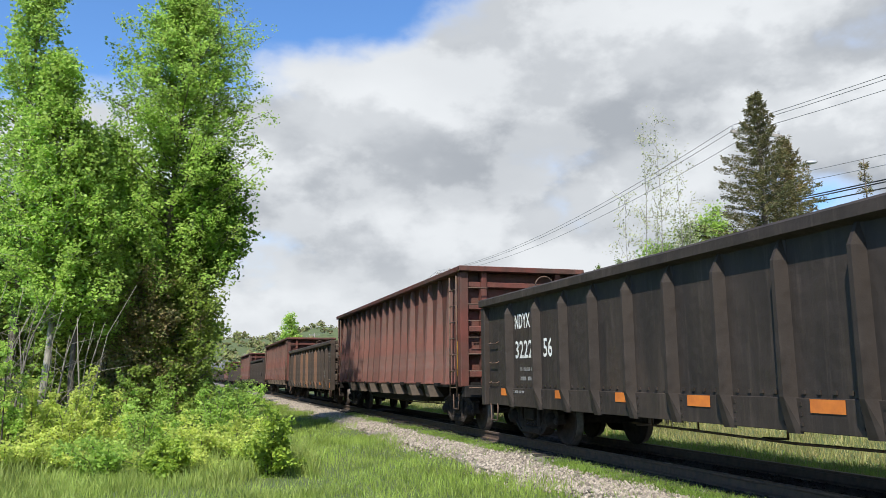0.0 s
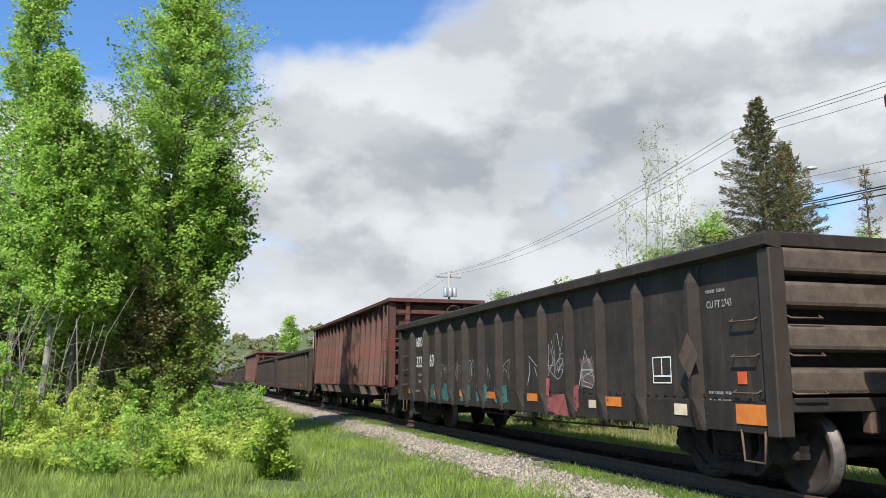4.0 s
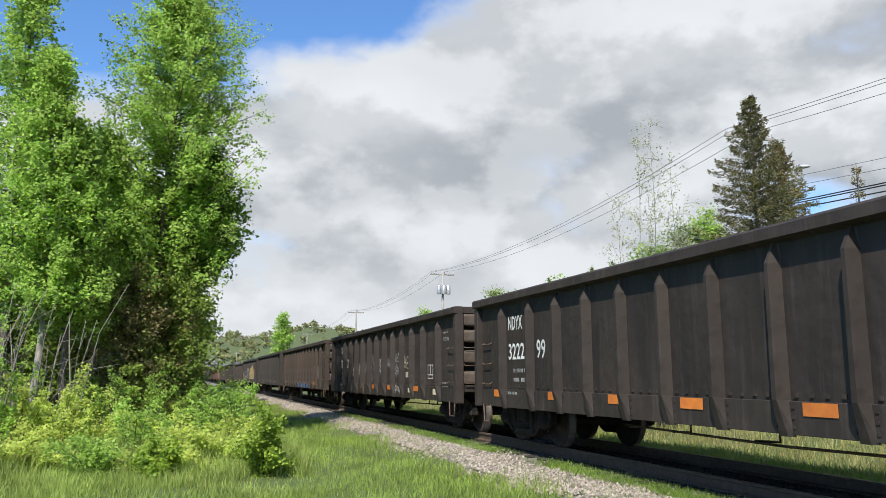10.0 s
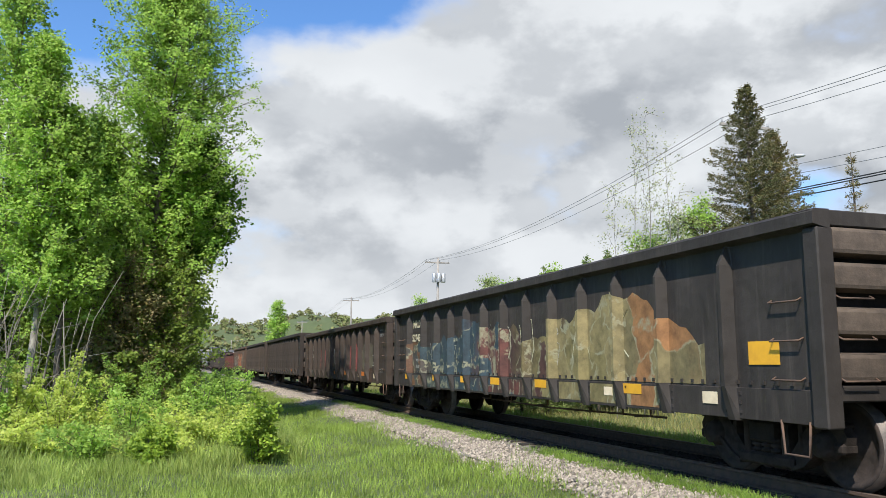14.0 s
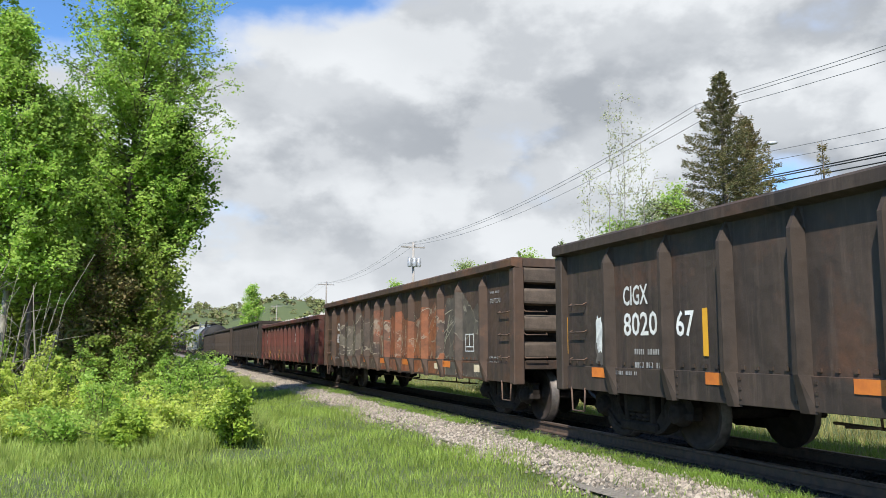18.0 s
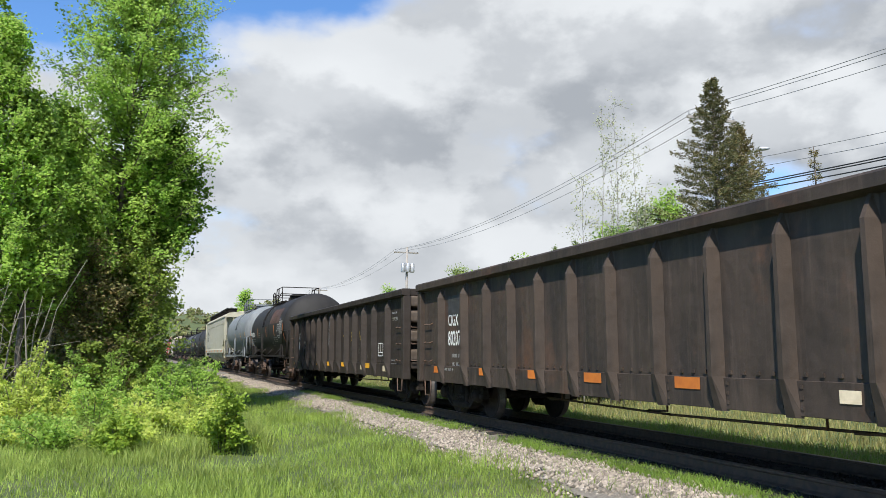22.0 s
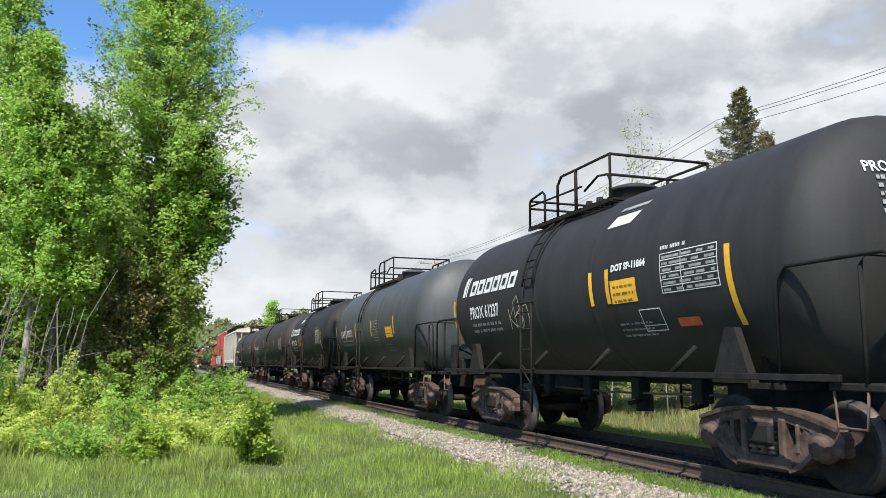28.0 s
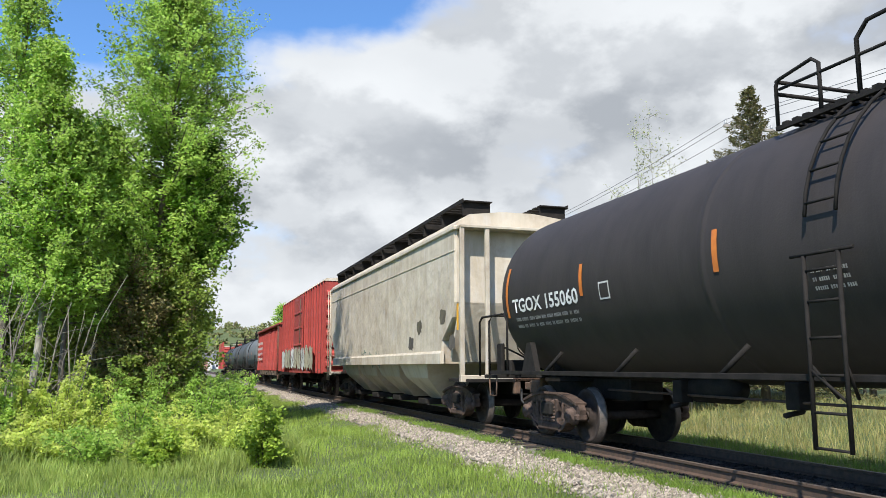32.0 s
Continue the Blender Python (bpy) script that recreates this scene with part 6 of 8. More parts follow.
def hopper_car(at_y, label, paint, L=17.6, top=4.62, name="covered_hopper_car"):
    car = thing(name, label, "hopper car", "covered hoppers of the train", at=pose(TRACK_X, at_y, RAIL_Z))
    h = L / 2
    K = (round(L, 2), round(top, 2))
    W = 1.56
    # side outline: deep in the middle, cut back over the trucks
    side = [(-h + 0.5, 2.75), (-h + 0.66, 2.42), (-h + 1.1, 2.12), (-h + 1.45, 1.9), (-h + 1.5, 1.36), (h - 1.5, 1.36), (h - 1.45, 1.9), (h - 1.1, 2.12), (h - 0.66, 2.42), (h - 0.5, 2.75), (h - 0.5, top - 0.42), (-h + 0.5, top - 0.42)]

    def body(f):
        n = len(side)
        v = []
        for x in (-W, -W + 0.05, W - 0.05, W):
            for y, z in side:
                inset = 0.04 if abs(x) > W - 0.01 else 0
                v.append((x, y + (inset if y < 0 else -inset), z))
        F = [tuple(range(n)), tuple(range(3 * n, 4 * n))[::-1]]
        for r in range(3):
            F += [(r * n + i, r * n + (i + 1) % n, (r + 1) * n + (i + 1) % n, (r + 1) * n + i) for i in range(n)]
        f.add(v, F)
        f.prism([(-W, top - 0.42), (-W + 0.06, top - 0.3), (-W + 0.34, top - 0.12), (-0.4, top - 0.02), (0.4, top - 0.02), (W - 0.34, top - 0.12), (W - 0.06, top - 0.3), (W, top - 0.42)], "y", -h + 0.45, h - 0.45)
    solid("body", paint, body, car, key=("hopper_body", *K))
    for s in (-1, 1):
        solid("roof_eave", paint, lambda f: f.box(-0.05, 0.05, -h + 0.42, h - 0.42, top - 0.5, top - 0.40, 0.015), car, "", pose(s * W, 0, 0), key=("eave", *K))
        solid("side_seam", paint, lambda f: f.box(-0.015, 0.015, -h + 0.52, h - 0.52, top - 0.98, top - 0.95), car, "", pose(s * W, 0, 0), key=("seam", *K))
        solid("side_sill", paint, lambda f: f.prism([(-0.06, 1.36), (0.03, 1.36), (0.03, 1.66), (-0.02, 1.66), (-0.06, 1.6)], "y", -h + 1.4, h - 1.4), car, "", pose(s * (W + 0.0), 0, 0, 0, 0, 0 if s < 0 else 180), key=("hopper_sill", *K))
    n = 4 if L > 17 else 3
    for i in range(n):
        y = -h + 2.9 + (L - 5.8) * (i + 0.5) / n
        wd = (L - 5.8) / n
        def belly(f):
            a, b = wd / 2 - 0.01, 0.5
            ring = lambda x, y, z: [(-x, -y, z), (x, -y, z), (x, y, z), (-x, y, z)]
            v = ring(1.5, a, 1.4) + ring(1.36, a - 0.35, 1.0) + ring(0.75, b, 0.42)
            f.add(v, [(0, 1, 2, 3), (8, 11, 10, 9)] + [(r + i, r + (i + 1) % 4, r + 4 + (i + 1) % 4, r + 4 + i) for r in (0, 4) for i in range(4)])
        bay = solid("hopper_bay", paint, belly, car, "", pose(0, y, 0), key=("bay", *K))
        solid("outlet_gate", M_UNDER, lambda f: f.box(-1.2, 1.2, -0.4, 0.4, 0.3, 0.45, 0.02), bay, key="outlet_gate")
    for t in (-1, 1):
        turn = pose(0, t * (h - 0.5), 0, 0, 0, 0 if t > 0 else 180)
        solid("slope_sheet", paint, lambda f: f.prism([(-0.65, 1.5), (0.0, 2.7), (0.03, 2.7), (-0.55, 1.4)], "x", -W + 0.1, W - 0.1), car, "", turn, key="slope_sheet")
        fr = solid("end_frame", paint, lambda f: [f.box(x - 0.05, x + 0.05, 0.3, 0.4, 1.0, top - 0.45, 0.01) for x in (-W + 0.05, -0.9, 0.9, W - 0.05)] + [f.box(-W, W, 0.28, 0.42, 0.95, 1.1, 0.01), f.box(-W, W, 0.0, 0.42, top - 0.5, top - 0.43, 0.01)], car, "", turn, key=("end_frame", *K))
        for z in np.arange(1.35, top - 0.5, 0.4):
            solid("rung", paint, lambda f: f.tube([(-W + 0.05, 0.42, 0), (-0.9, 0.42, 0)], 0.017, 5), fr, "", pose(0, 0, z), key="end_frame_rung")
        solid("side_ladder", paint, lambda f: [f.tube([(-W - 0.06, q, 0.75), (-W - 0.06, q, top - 0.45)], 0.02, 5) for q in (-0.1, 0.35)] + [f.tube([(-W - 0.06, -0.1, z), (-W - 0.06, 0.35, z)], 0.014, 5) for z in np.arange(0.95, 2.9, 0.36)], fr, key=("side_ladder", *K))
        solid("deck", M_UNDER, lambda f: f.box(-1.45, 1.45, -0.8, 0.5, 0.95, 1.02), fr, key="hopper_deck")
        coupler(car, t * (h - 0.02), t)
        truck(car, t * (h - 1.75), at_y, M_TRUCKRUST)

    def walkway(f):
        for s in (-1, 1):
            for q in np.arange(-h + 0.5, h - 0.5, 0.3):
                f.box(s * 0.98 - 0.36, s * 0.98 + 0.36, q, q + 0.2, top + 0.2, top + 0.225)
            for q in np.arange(-h + 0.6, h - 0.4, 1.6):
                f.box(s * 0.98 - 0.34, s * 0.98 + 0.34, q, q + 0.05, top - 0.12, top + 0.2)
            f.box(s * 1.35 - 0.012, s * 1.35 + 0.012, -h + 0.5, h - 0.5, top + 0.17, top + 0.26)
    solid("roof_walkway", M_UNDER, walkway, car, "open steel grating walkway along the roof", key=("walkway", *K))
    for i in range(5):
        y = -h + 2.2 + (L - 4.4) * i / 4
        solid("roof_hatch", paint, lambda f: f.lathe([(-0.08, 0.32), (0.06, 0.32), (0.1, 0.25), (0.1, 0)], 14, "z"), car, "", pose(0, y, top), key="roof_hatch")
    solid("centre_sill", M_UNDER, lambda f: f.box(-0.2, 0.2, -h, h, 0.65, 1.0, 0.02), car, key=("hopper_centre", *K))
    return car


def boxcar(at_y, label, paint, L=15.4, top=4.95, name="boxcar"):
    car = thing(name, label, "boxcar", "cars of the train", at=pose(TRACK_X, at_y, RAIL_Z))
    h = L / 2
    W = 1.55
    solid("body", paint, lambda f: f.box(-W + 0.06, W - 0.06, -h, h, 1.05, top - 0.2, 0.02), car)
    solid("roof", M_CREAM, lambda f: f.prism([(-W, top - 0.22), (W, top - 0.22), (W - 0.1, top - 0.1), (0, top), (-W + 0.1, top - 0.1)], "y", -h - 0.03, h + 0.03), car, "pale weathered metal roof")
    for s in (-1, 1):
        for i in range(20):
            y = -h + 0.15 + (L - 0.3) * i / 19
            if abs(y) < 1.6:
                continue
            solid("side_post", paint, lambda f: f.box(-0.05, 0.06, -0.05, 0.05, 1.0, top - 0.22, 0.015), car, "", pose(s * (W - 0.03), y, 0), key="boxcar_post")
        door = solid("door", paint, lambda f: f.box(-0.04, 0.04, -1.55, 1.55, 1.1, top - 0.3, 0.01), car, "sliding door with raised panels", pose(s * (W + 0.02), 0, 0), key="boxcar_door")
        for z in (1.5, 2.4, 3.3, 4.1):
            solid("door_panel", paint, lambda f: f.box(-0.03, 0.03, -1.4, 1.4, 0, 0.12, 0.02), door, "", pose(s * 0.05, 0, z), key="door_panel")
        solid("lock_rod", M_RUST, lambda f: f.tube([(0, 0, 1.2), (0, 0, top - 0.5)], 0.02, 5), door, "", pose(s * 0.08, -1.0, 0), key="lock_rod")
        solid("door_track", paint, lambda f: f.box(-0.06, 0.06, -4.2, 3.2, -0.05, 0.05, 0.01), car, "", pose(s * (W + 0.02), 0, 1.04), key="door_track")
    for t in (-1, 1):
        for z in np.arange(1.4, top - 0.4, 0.45):
            solid("end_rib", paint, lambda f: f.prism([(0.0, -0.16), (0.12, -0.06), (0.12, 0.06), (0.0, 0.16)], "x", -W + 0.15, W - 0.15), car, "", pose(0, t * h, z, 0, 0, 0 if t > 0 else 180), key="boxcar_rib")
        for z in np.arange(1.2, 2.6, 0.38):
            grab(car, M_RUST, pose(-W - 0.02, t * (h - 0.45), z))
        coupler(car, t * (h + 0.05), t)
        truck(car, t * (h - 1.9), at_y)
    underframe(car, L)
    return car


# ---- the train: place of each car's middle along the line when the clip starts ----
CARS = []
PX = -1.466
NDY = "black high-stake steel gondola car with white lettering and orange tape"


def tapes(car, mat, ys, z=0.885, w=0.46, hh=0.135, x=-1.492):
    for y in ys:
        plate(car, mat, y, z, w, hh, x)


def marks(car, code, number, L, y=None, size=0.42, mat=None, z=(2.16, 1.6), narrow=0.66, x=PX, panel=True):
    """Reporting marks near the trailing end, with small print below."""
    mat = mat or M_WHITE
    y = L / 2 - 1.58 if y is None else y
    if code:
        letters(code, size * 0.85, mat, car, y, z[0], x, 0.006, narrow)
        letters(number, size, mat, car, y, z[1], x, 0.006, narrow * (1.4 if len(number) < 5 else 1.0))
    side_bars(car, M_DIMWHITE, y - 0.25, z[1] - 0.25, 0.75, 2, 0.17, 0.07, x, hash_of(number))
    if not panel:
        return
    letters("CU FT 2743", 0.12, M_DIMWHITE, car, -L / 2 + 1.25, 2.12, x, 0.003, 0.8)
    side_bars(car, M_DIMWHITE, -L / 2 + 1.25, 2.3, 0.4, 1, 0.1, 0.04, x, hash_of(number) + 1)
    frame_mark(car, M_WHITE, -L / 2 + 2.28, 1.22, 0.44, 0.35, x, 0.018)
    side_bars(car, M_DIMWHITE, -L / 2 + 1.28, 1.1, 0.4, 2, 0.09, 0.035, x, hash_of(number) + 2)
    side_bars(car, M_DIMWHITE, L / 2 - 1.55, 0.94, 0.5, 1, 0.12, 0.05, x - 0.027, hash_of(number) + 3)


def hash_of(s):
    return sum((i + 3) * ord(c) for i, c in enumerate(s))


def std(y, code, number, paint=None, label=NDY, rib=None, tape=None, top=2.86, L=16.1, size=0.42, narrow=0.66, rusty=(), panel=True):
    car = gondola(y, label, paint or M_BLACK, L, top, rib, rusty=rusty)
    low = code in ("CIGX", "COEF", "CX")
    marks(car, code, number, L, y=L / 2 - (1.72 if low else 1.62), size=size, narrow=narrow, z=(1.86, 1.46) if low else (2.16, 1.6), panel=panel)
    tapes(car, tape or M_ORANGE, (6.9, 4.4, 2.35, 0.55, -1.55, -4.5))
    plate(car, M_PALE, -6.2, 0.83, 0.28, 0.14, -1.492, "pale_placard")
    plate(car, M_PALE, -3.85, 0.84, 0.24, 0.12, -1.492, "pale_placard")
    CARS.append((car, y))
    return car


def red(y, number, paint=None):
    car = tall_car(y, "tall oxide-red steel car with tapered side stakes and worn paint", paint or M_RED)
    letters(number[:3], 0.36, M_WHITE, car, 6.78, 2.0, -1.386, 0.004, 0.62)
    letters(number[3:], 0.36, M_WHITE, car, 5.98, 2.0, -1.386, 0.004, 0.62)
    for yy in (5.68, 2.05, -1.5, -5.4, -7.45):
        plate(car, M_YELLOW, yy, 1.28, 0.1, 0.52 if yy > -7 else 0.8, -1.386, "yellow_strip")
    plate(car, M_DARKPAINT, 4.86, 2.0, 0.42, 0.78, -1.384, "dark_panel", "dark painted panel in a white outline")
    frame_mark(car, M_DIMWHITE, 4.86, 2.0, 0.44, 0.8, -1.388, 0.02)
    frame_mark(car, M_DIMWHITE, 3.88, 1.92, 0.3, 0.3, -1.386, 0.018, "small_frame")
    side_bars(car, M_DIMWHITE, 6.75, 2.45, 0.3, 1, 0.1, 0.06, -1.386, hash_of(number))
    side_bars(car, M_DIMWHITE, -3.3, 1.3, 0.5, 2, 0.14, 0.07, -1.386, hash_of(number) + 1)
    CARS.append((car, y))
    return car


c0 = std(8.0, "NDYX", "3222", size=0.46)
letters("56", 0.46, M_WHITE, c0, 8.05 - 2.92, 1.6, PX, 0.006, 0.84)
c1 = red(25.7, "151023")
c2 = std(43.5, "", "", M_BROWN, "brown-black weathered gondola car with rusty stakes and cream numbers", rusty=(3, 6, 8, 11))
for words, y0, y1, z, mat in (("NDYX", 6.09, 5.32, 2.06, "cream"), ("32", 5.94, 5.29, 1.51, "rust"), ("20", 4.81, 4.19, 1.49, "cream"), ("74", 3.78, 3.12, 1.48, "cream")):
    side_words(c2, words, M_CREAMLET if mat == "cream" else M_RUSTLET, y0 + 0.2, y1 + 0.2, z, 0.25 if words == "NDYX" else 0.31, PX, 0.012)
red(60.95, "151002")
c4 = std(79.0, "NDYX", "3222", M_BLACK, "black gondola car with faded scrawls along its lower side")
letters("60", 0.46, M_WHITE, c4, 8.05 - 2.92, 1.6, PX, 0.006, 0.84)
red(96.5, "151507")
c6 = std(114.05, "NDYX", "322209", M_BROWN, "brown-black gondola car with yellowed lettering and pale panels")
c7 = std(132.0, "NDYX", "3222")
letters("30", 0.46, M_WHITE, c7, 8.05 - 2.92, 1.6, PX, 0.006, 0.84)
red(149.4, "11509 ")
c9 = std(167.5, "NDYX", "3222")
letters("99", 0.46, M_WHITE, c9, 8.05 - 2.92, 1.6, PX, 0.006, 0.84)
c10 = std(184.87, "NDYX", "3222", M_BLACK, "black gondola car with white sprayed scrawls between its stakes")
letters("23", 0.46, M_WHITE, c10, 8.05 - 2.92, 1.6, PX, 0.006, 0.84)
c11 = std(202.6, "CIGX", "801218", M_BROWN, "brown-black gondola car with large orange and blue painted letters")
c12 = std(220.1, "CIGX", "801207", M_CHAR, "charcoal gondola car with white lettering and orange tape")
c13 = std(237.6, "", "", M_CHAR, "charcoal gondola car covered in gold and teal sprayed shapes", tape=M_YELLOW, top=2.8, panel=False)
c14 = std(254.6, "CIGX", "80", M_BROWN, "brown gondola car with smeared sprayed shapes", top=2.68)
c15 = std(272.6, "", "", M_BLACK, "black gondola car with lettering on white panels")
c16 = std(290.35, "CIGX", "8020", M_BROWN, "brown-black gondola car with white numbers and yellow strips")
letters("67", 0.42, M_WHITE, c16, 8.05 - 2.86, 1.44, PX, 0.006, 0.84)
c17 = std(308.0, "CIGX", "802069", M_RUSTY, "rusty brown gondola car covered in orange and grey sprayed shapes")
c18 = gondola(325.25, "brown-red gondola car heaped with pale broken stone", M_CNRED, 16.4, 2.52, M_CNRED)
CARS.append((c18, 325.25))
c19 = std(343.05, "COEF", "801742", M_BLACK, "black gondola car with scratched side and orange tape")
c20 = std(361.2, "CIGX", "802070", M_BROWN, "brown-black gondola car with plain dark sides and orange tape")
c21 = std(378.4, "CX", "80", M_BLACK, "black gondola car with yellow sprayed signs and a pale panel", tape=M_YELLOW)
letters("74", 0.42, M_WHITE, c21, 8.05 - 2.9, 1.46, PX, 0.006, 0.84)


def tank(y, label, paint, L, words, R=1.53, top=4.07, tape=None, rail_mat=None, lad=0.9, span=None, word_z=2.22, strip_z=2.16, end_z=1.75, strips=(), ends=(), deck_y=None):
    """span: where the lettering begins and ends; strips and ends: places of the short and the tall reflective strips."""
    car = tank_car(y, label, paint, L, R, top, rail_mat=rail_mat, lad=lad, deck_y=deck_y)
    c = top - R
    tape = tape or M_ORANGE
    if words:
        y0, y1 = span or (L / 2 - 1.35, L / 2 - 3.0)
        shell_words(car, words, M_WHITE, y0, y1, word_z, 0.26, R, c)
        shell_lines(car, M_DIMWHITE, y0 - 0.05, word_z - 0.15, (y0 - y1) * 0.95, 2, 0.13, 0.06, R, c, hash_of(words))
    for q in strips:
        shell_patch(car, tape, q, strip_z, 0.1, 0.5, R, c, lift=0.009)
    for q in ends:
        shell_patch(car, tape, q, end_z, 0.1, 0.95, R, c, lift=0.009)
    CARS.append((car, y))
    return car


c22 = tank(394.3, "black tank car with a rusty repainted patch high on its shell", M_TANK, 12.7, "GATX 52593", lad=0.2, span=(5.88, 4.15), strips=(2.9, -0.3, -2.95), ends=(6.0, -5.7))
c23 = tank(409.2, "faded pale grey tank car with a raised railing", M_TANKPALE, 12.4, "", tape=M_YELLOW, rail_mat=M_TANKPALE, lad=-1.25, top=4.3, strips=(-0.2, -3.2), ends=(-5.75,))
c24 = hopper_car(426.2, "beige covered hopper car with black lettering", M_BEIGE, 19.6, 4.62)
CARS.append((c24, 426.2))
c25 = tank(445.7, "long black tank car with orange strips and a white data panel", M_TANK, 17.6, "SHPX 204850", 1.58, 4.2, lad=-0.2, span=(7.1, 4.68), word_z=2.09, strip_z=2.05, strips=(1.62, -1.07, -3.27, -5.58))
c26 = tank(461.6, "short black tank car with a white company mark", M_TANK, 11.4, "PROX 61237", tape=M_YELLOW, lad=1.1, span=(4.14, 2.6), strips=(-1.02, -1.5), ends=(5.1, -4.17))
c27 = tank(474.9, "short faded grey-black tank car with yellow strips", M_TANKGREY, 11.8, "GATX 60331", tape=M_YELLOW, lad=1.12, span=(4.48, 2.62), strips=(3.63, 2.08, -0.2, -2.9), ends=(5.33,))
c28 = tank(488.0, "short black tank car with a white company mark and yellow strips", M_TANK, 11.3, "PROX 61222", tape=M_YELLOW, lad=0.2, deck_y=0.5, span=(4.27, 2.71), strips=(1.95, 1.5), ends=(5.16, -4.1))
c29 = tank(504.0, "long brown-black tank car with orange strips", M_TANKBROWN, 17.2, "TGOX 155239", 1.58, 4.2, lad=-0.5, span=(7.85, 5.28), word_z=2.26, strip_z=2.37, end_z=2.2, strips=(4.93, 1.85, -1.0, -4.0), ends=(8.0, -7.3))
c30 = tank(523.0, "long brown-black tank car with white lettering", M_TANKBROWN, 17.0, "TGOX 155060", 1.58, 4.2, lad=-0.5, span=(7.28, 4.68), word_z=2.27, strip_z=2.37, end_z=2.2, strips=(4.55, 1.22, -1.4, -4.4), ends=(7.53, -7.3))
c31 = hopper_car(541.8, "dusty cream covered hopper car with rust streaks and scrawls", M_CREAM, 17.2, 4.92)
CARS.append((c31, 541.8))
c32 = boxcar(559.8, "bright red boxcar with a sliding door and white sprayed shapes", M_BRIGHTRED, 15.4, 5.35)
CARS.append((c32, 559.8))
c33 = tall_car(577.0, "bright red tall ribbed open car with white print", M_BRIGHTRED, 15.6, 4.15)
CARS.append((c33, 577.0))
for y, m in ((593.2, M_TANKPALE), (607.6, M_TANKGREY), (622.0, M_TANKGREY), (636.4, M_TANK)):
    tank(y, "short grey tank car near the end of the line of tanks", m, 12.0, "", strips=(4.5, 1.5, -2.0))
c38 = boxcar(653.0, "red and white boxcar far along the train", M_BRIGHTRED, 15.4, 4.6)
CARS.append((c38, 653.0))



# ---- marks, scrawls and loads of single cars ----
P_TEAL = surface("teal_spray", (0.05, 0.16, 0.14), (0.03, 0.08, 0.08), scale=5, rough=0.6, bump=0)
P_BLUE = surface("blue_spray", (0.04, 0.16, 0.42), (0.03, 0.09, 0.25), scale=5, rough=0.6, bump=0)
P_DKBLUE = surface("thin_blue_spray", (0.03, 0.07, 0.15), (0.025, 0.04, 0.07), scale=5, rough=0.7, bump=0)
P_VERM = surface("vermilion_spray", (0.58, 0.06, 0.03), (0.6, 0.17, 0.03), scale=2.4, rough=0.6, bump=0)
P_GOLD = surface("gold_spray", (0.3, 0.18, 0.06), (0.12, 0.08, 0.045), scale=4, rough=0.6, bump=0, patch=(0.42, 0.34, 0.22), patch_scale=2.2)
P_WHITE = surface("white_spray", (0.66, 0.66, 0.62), (0.4, 0.4, 0.38), scale=7, rough=0.7, bump=0)
P_GREY = surface("grey_spray", (0.11, 0.095, 0.08), (0.07, 0.06, 0.05), scale=4, rough=0.7, bump=0)
P_PINK = surface("faded_red_spray", (0.35, 0.09, 0.08), (0.2, 0.06, 0.055), scale=5, rough=0.7, bump=0)
P_ORUST = surface("orange_spray", (0.48, 0.14, 0.04), (0.28, 0.09, 0.04), scale=3, rough=0.7, bump=0, patch=(0.2, 0.07, 0.04), patch_scale=1.2)
P_OLIVE = surface("olive_spray", (0.13, 0.115, 0.075), (0.08, 0.065, 0.05), scale=3, rough=0.75, bump=0)
P_CREAM = surface("cream_spray", (0.62, 0.6, 0.42), (0.45, 0.43, 0.3), scale=9, rough=0.7, bump=0)
P_CHALK = surface("chalky_spray", (0.42, 0.41, 0.38), (0.2, 0.19, 0.18), scale=9, rough=0.8, bump=0)
P_THINPINK = surface("thin_pink_spray", (0.12, 0.07, 0.06), (0.07, 0.05, 0.045), scale=5, rough=0.8, bump=0)
P_SKY = surface("pale_blue_panel", (0.5, 0.62, 0.72), (0.68, 0.72, 0.74), scale=5, rough=0.6, bump=0, mix=(0.45, 0.55))
P_LIME = surface("dull_yellow_spray", (0.48, 0.36, 0.09), (0.34, 0.26, 0.08), scale=8, rough=0.7, bump=0)
P_BUFF = surface("yellowed_panel", (0.42, 0.39, 0.28), (0.3, 0.27, 0.2), scale=5, rough=0.7, bump=0)


def blotch(car, mat, y, z, w, h, x, seed, name="sprayed_field", n=22, rag=0.2):
    """A field of paint with an uneven, dripping outline."""
    rg = random.Random(seed)
    pts = []
    for k in range(n):
        a = 2 * math.pi * k / n
        r = 1 + rg.uniform(-rag, rag)
        c, s = math.cos(a), math.sin(a)
        pts.append((0.0, -math.copysign(abs(c) ** 0.6, c) * w / 2 * r, math.copysign(abs(s) ** 0.6, s) * h / 2 * r))
    f = Form()
    f.add([(0.0, 0.0, 0.0)] + pts, [(0, 1 + k, 1 + (k + 1) % n) for k in range(n)])
    return part(name, f.mesh(name, mat), car, "", pose(x, y, z))


def tag_letter(car, words, size, mat, y, z, x, bold, narrow=0.9):
    return letters(words, size, mat, car, y, z, x, bold, narrow, "sprayed_letter")


# C1: fresh red paint low in the bays, with a pale seam above it
for k in range(15):
    yy = 0.89 * (k - 7.5)
    hh = 0.34 + 0.03 * (14 - k) + 0.06 * math.sin(k * 2.3)
    if k > 1:
        plate(c1, M_FRESHRED, yy, 1.14, 0.62, hh, -1.384, "repainted_panel", "fresh bright red repaint")
        plate(c1, P_BUFF, yy, 1.14 + hh, 0.6, 0.012, -1.385, "seam_line")
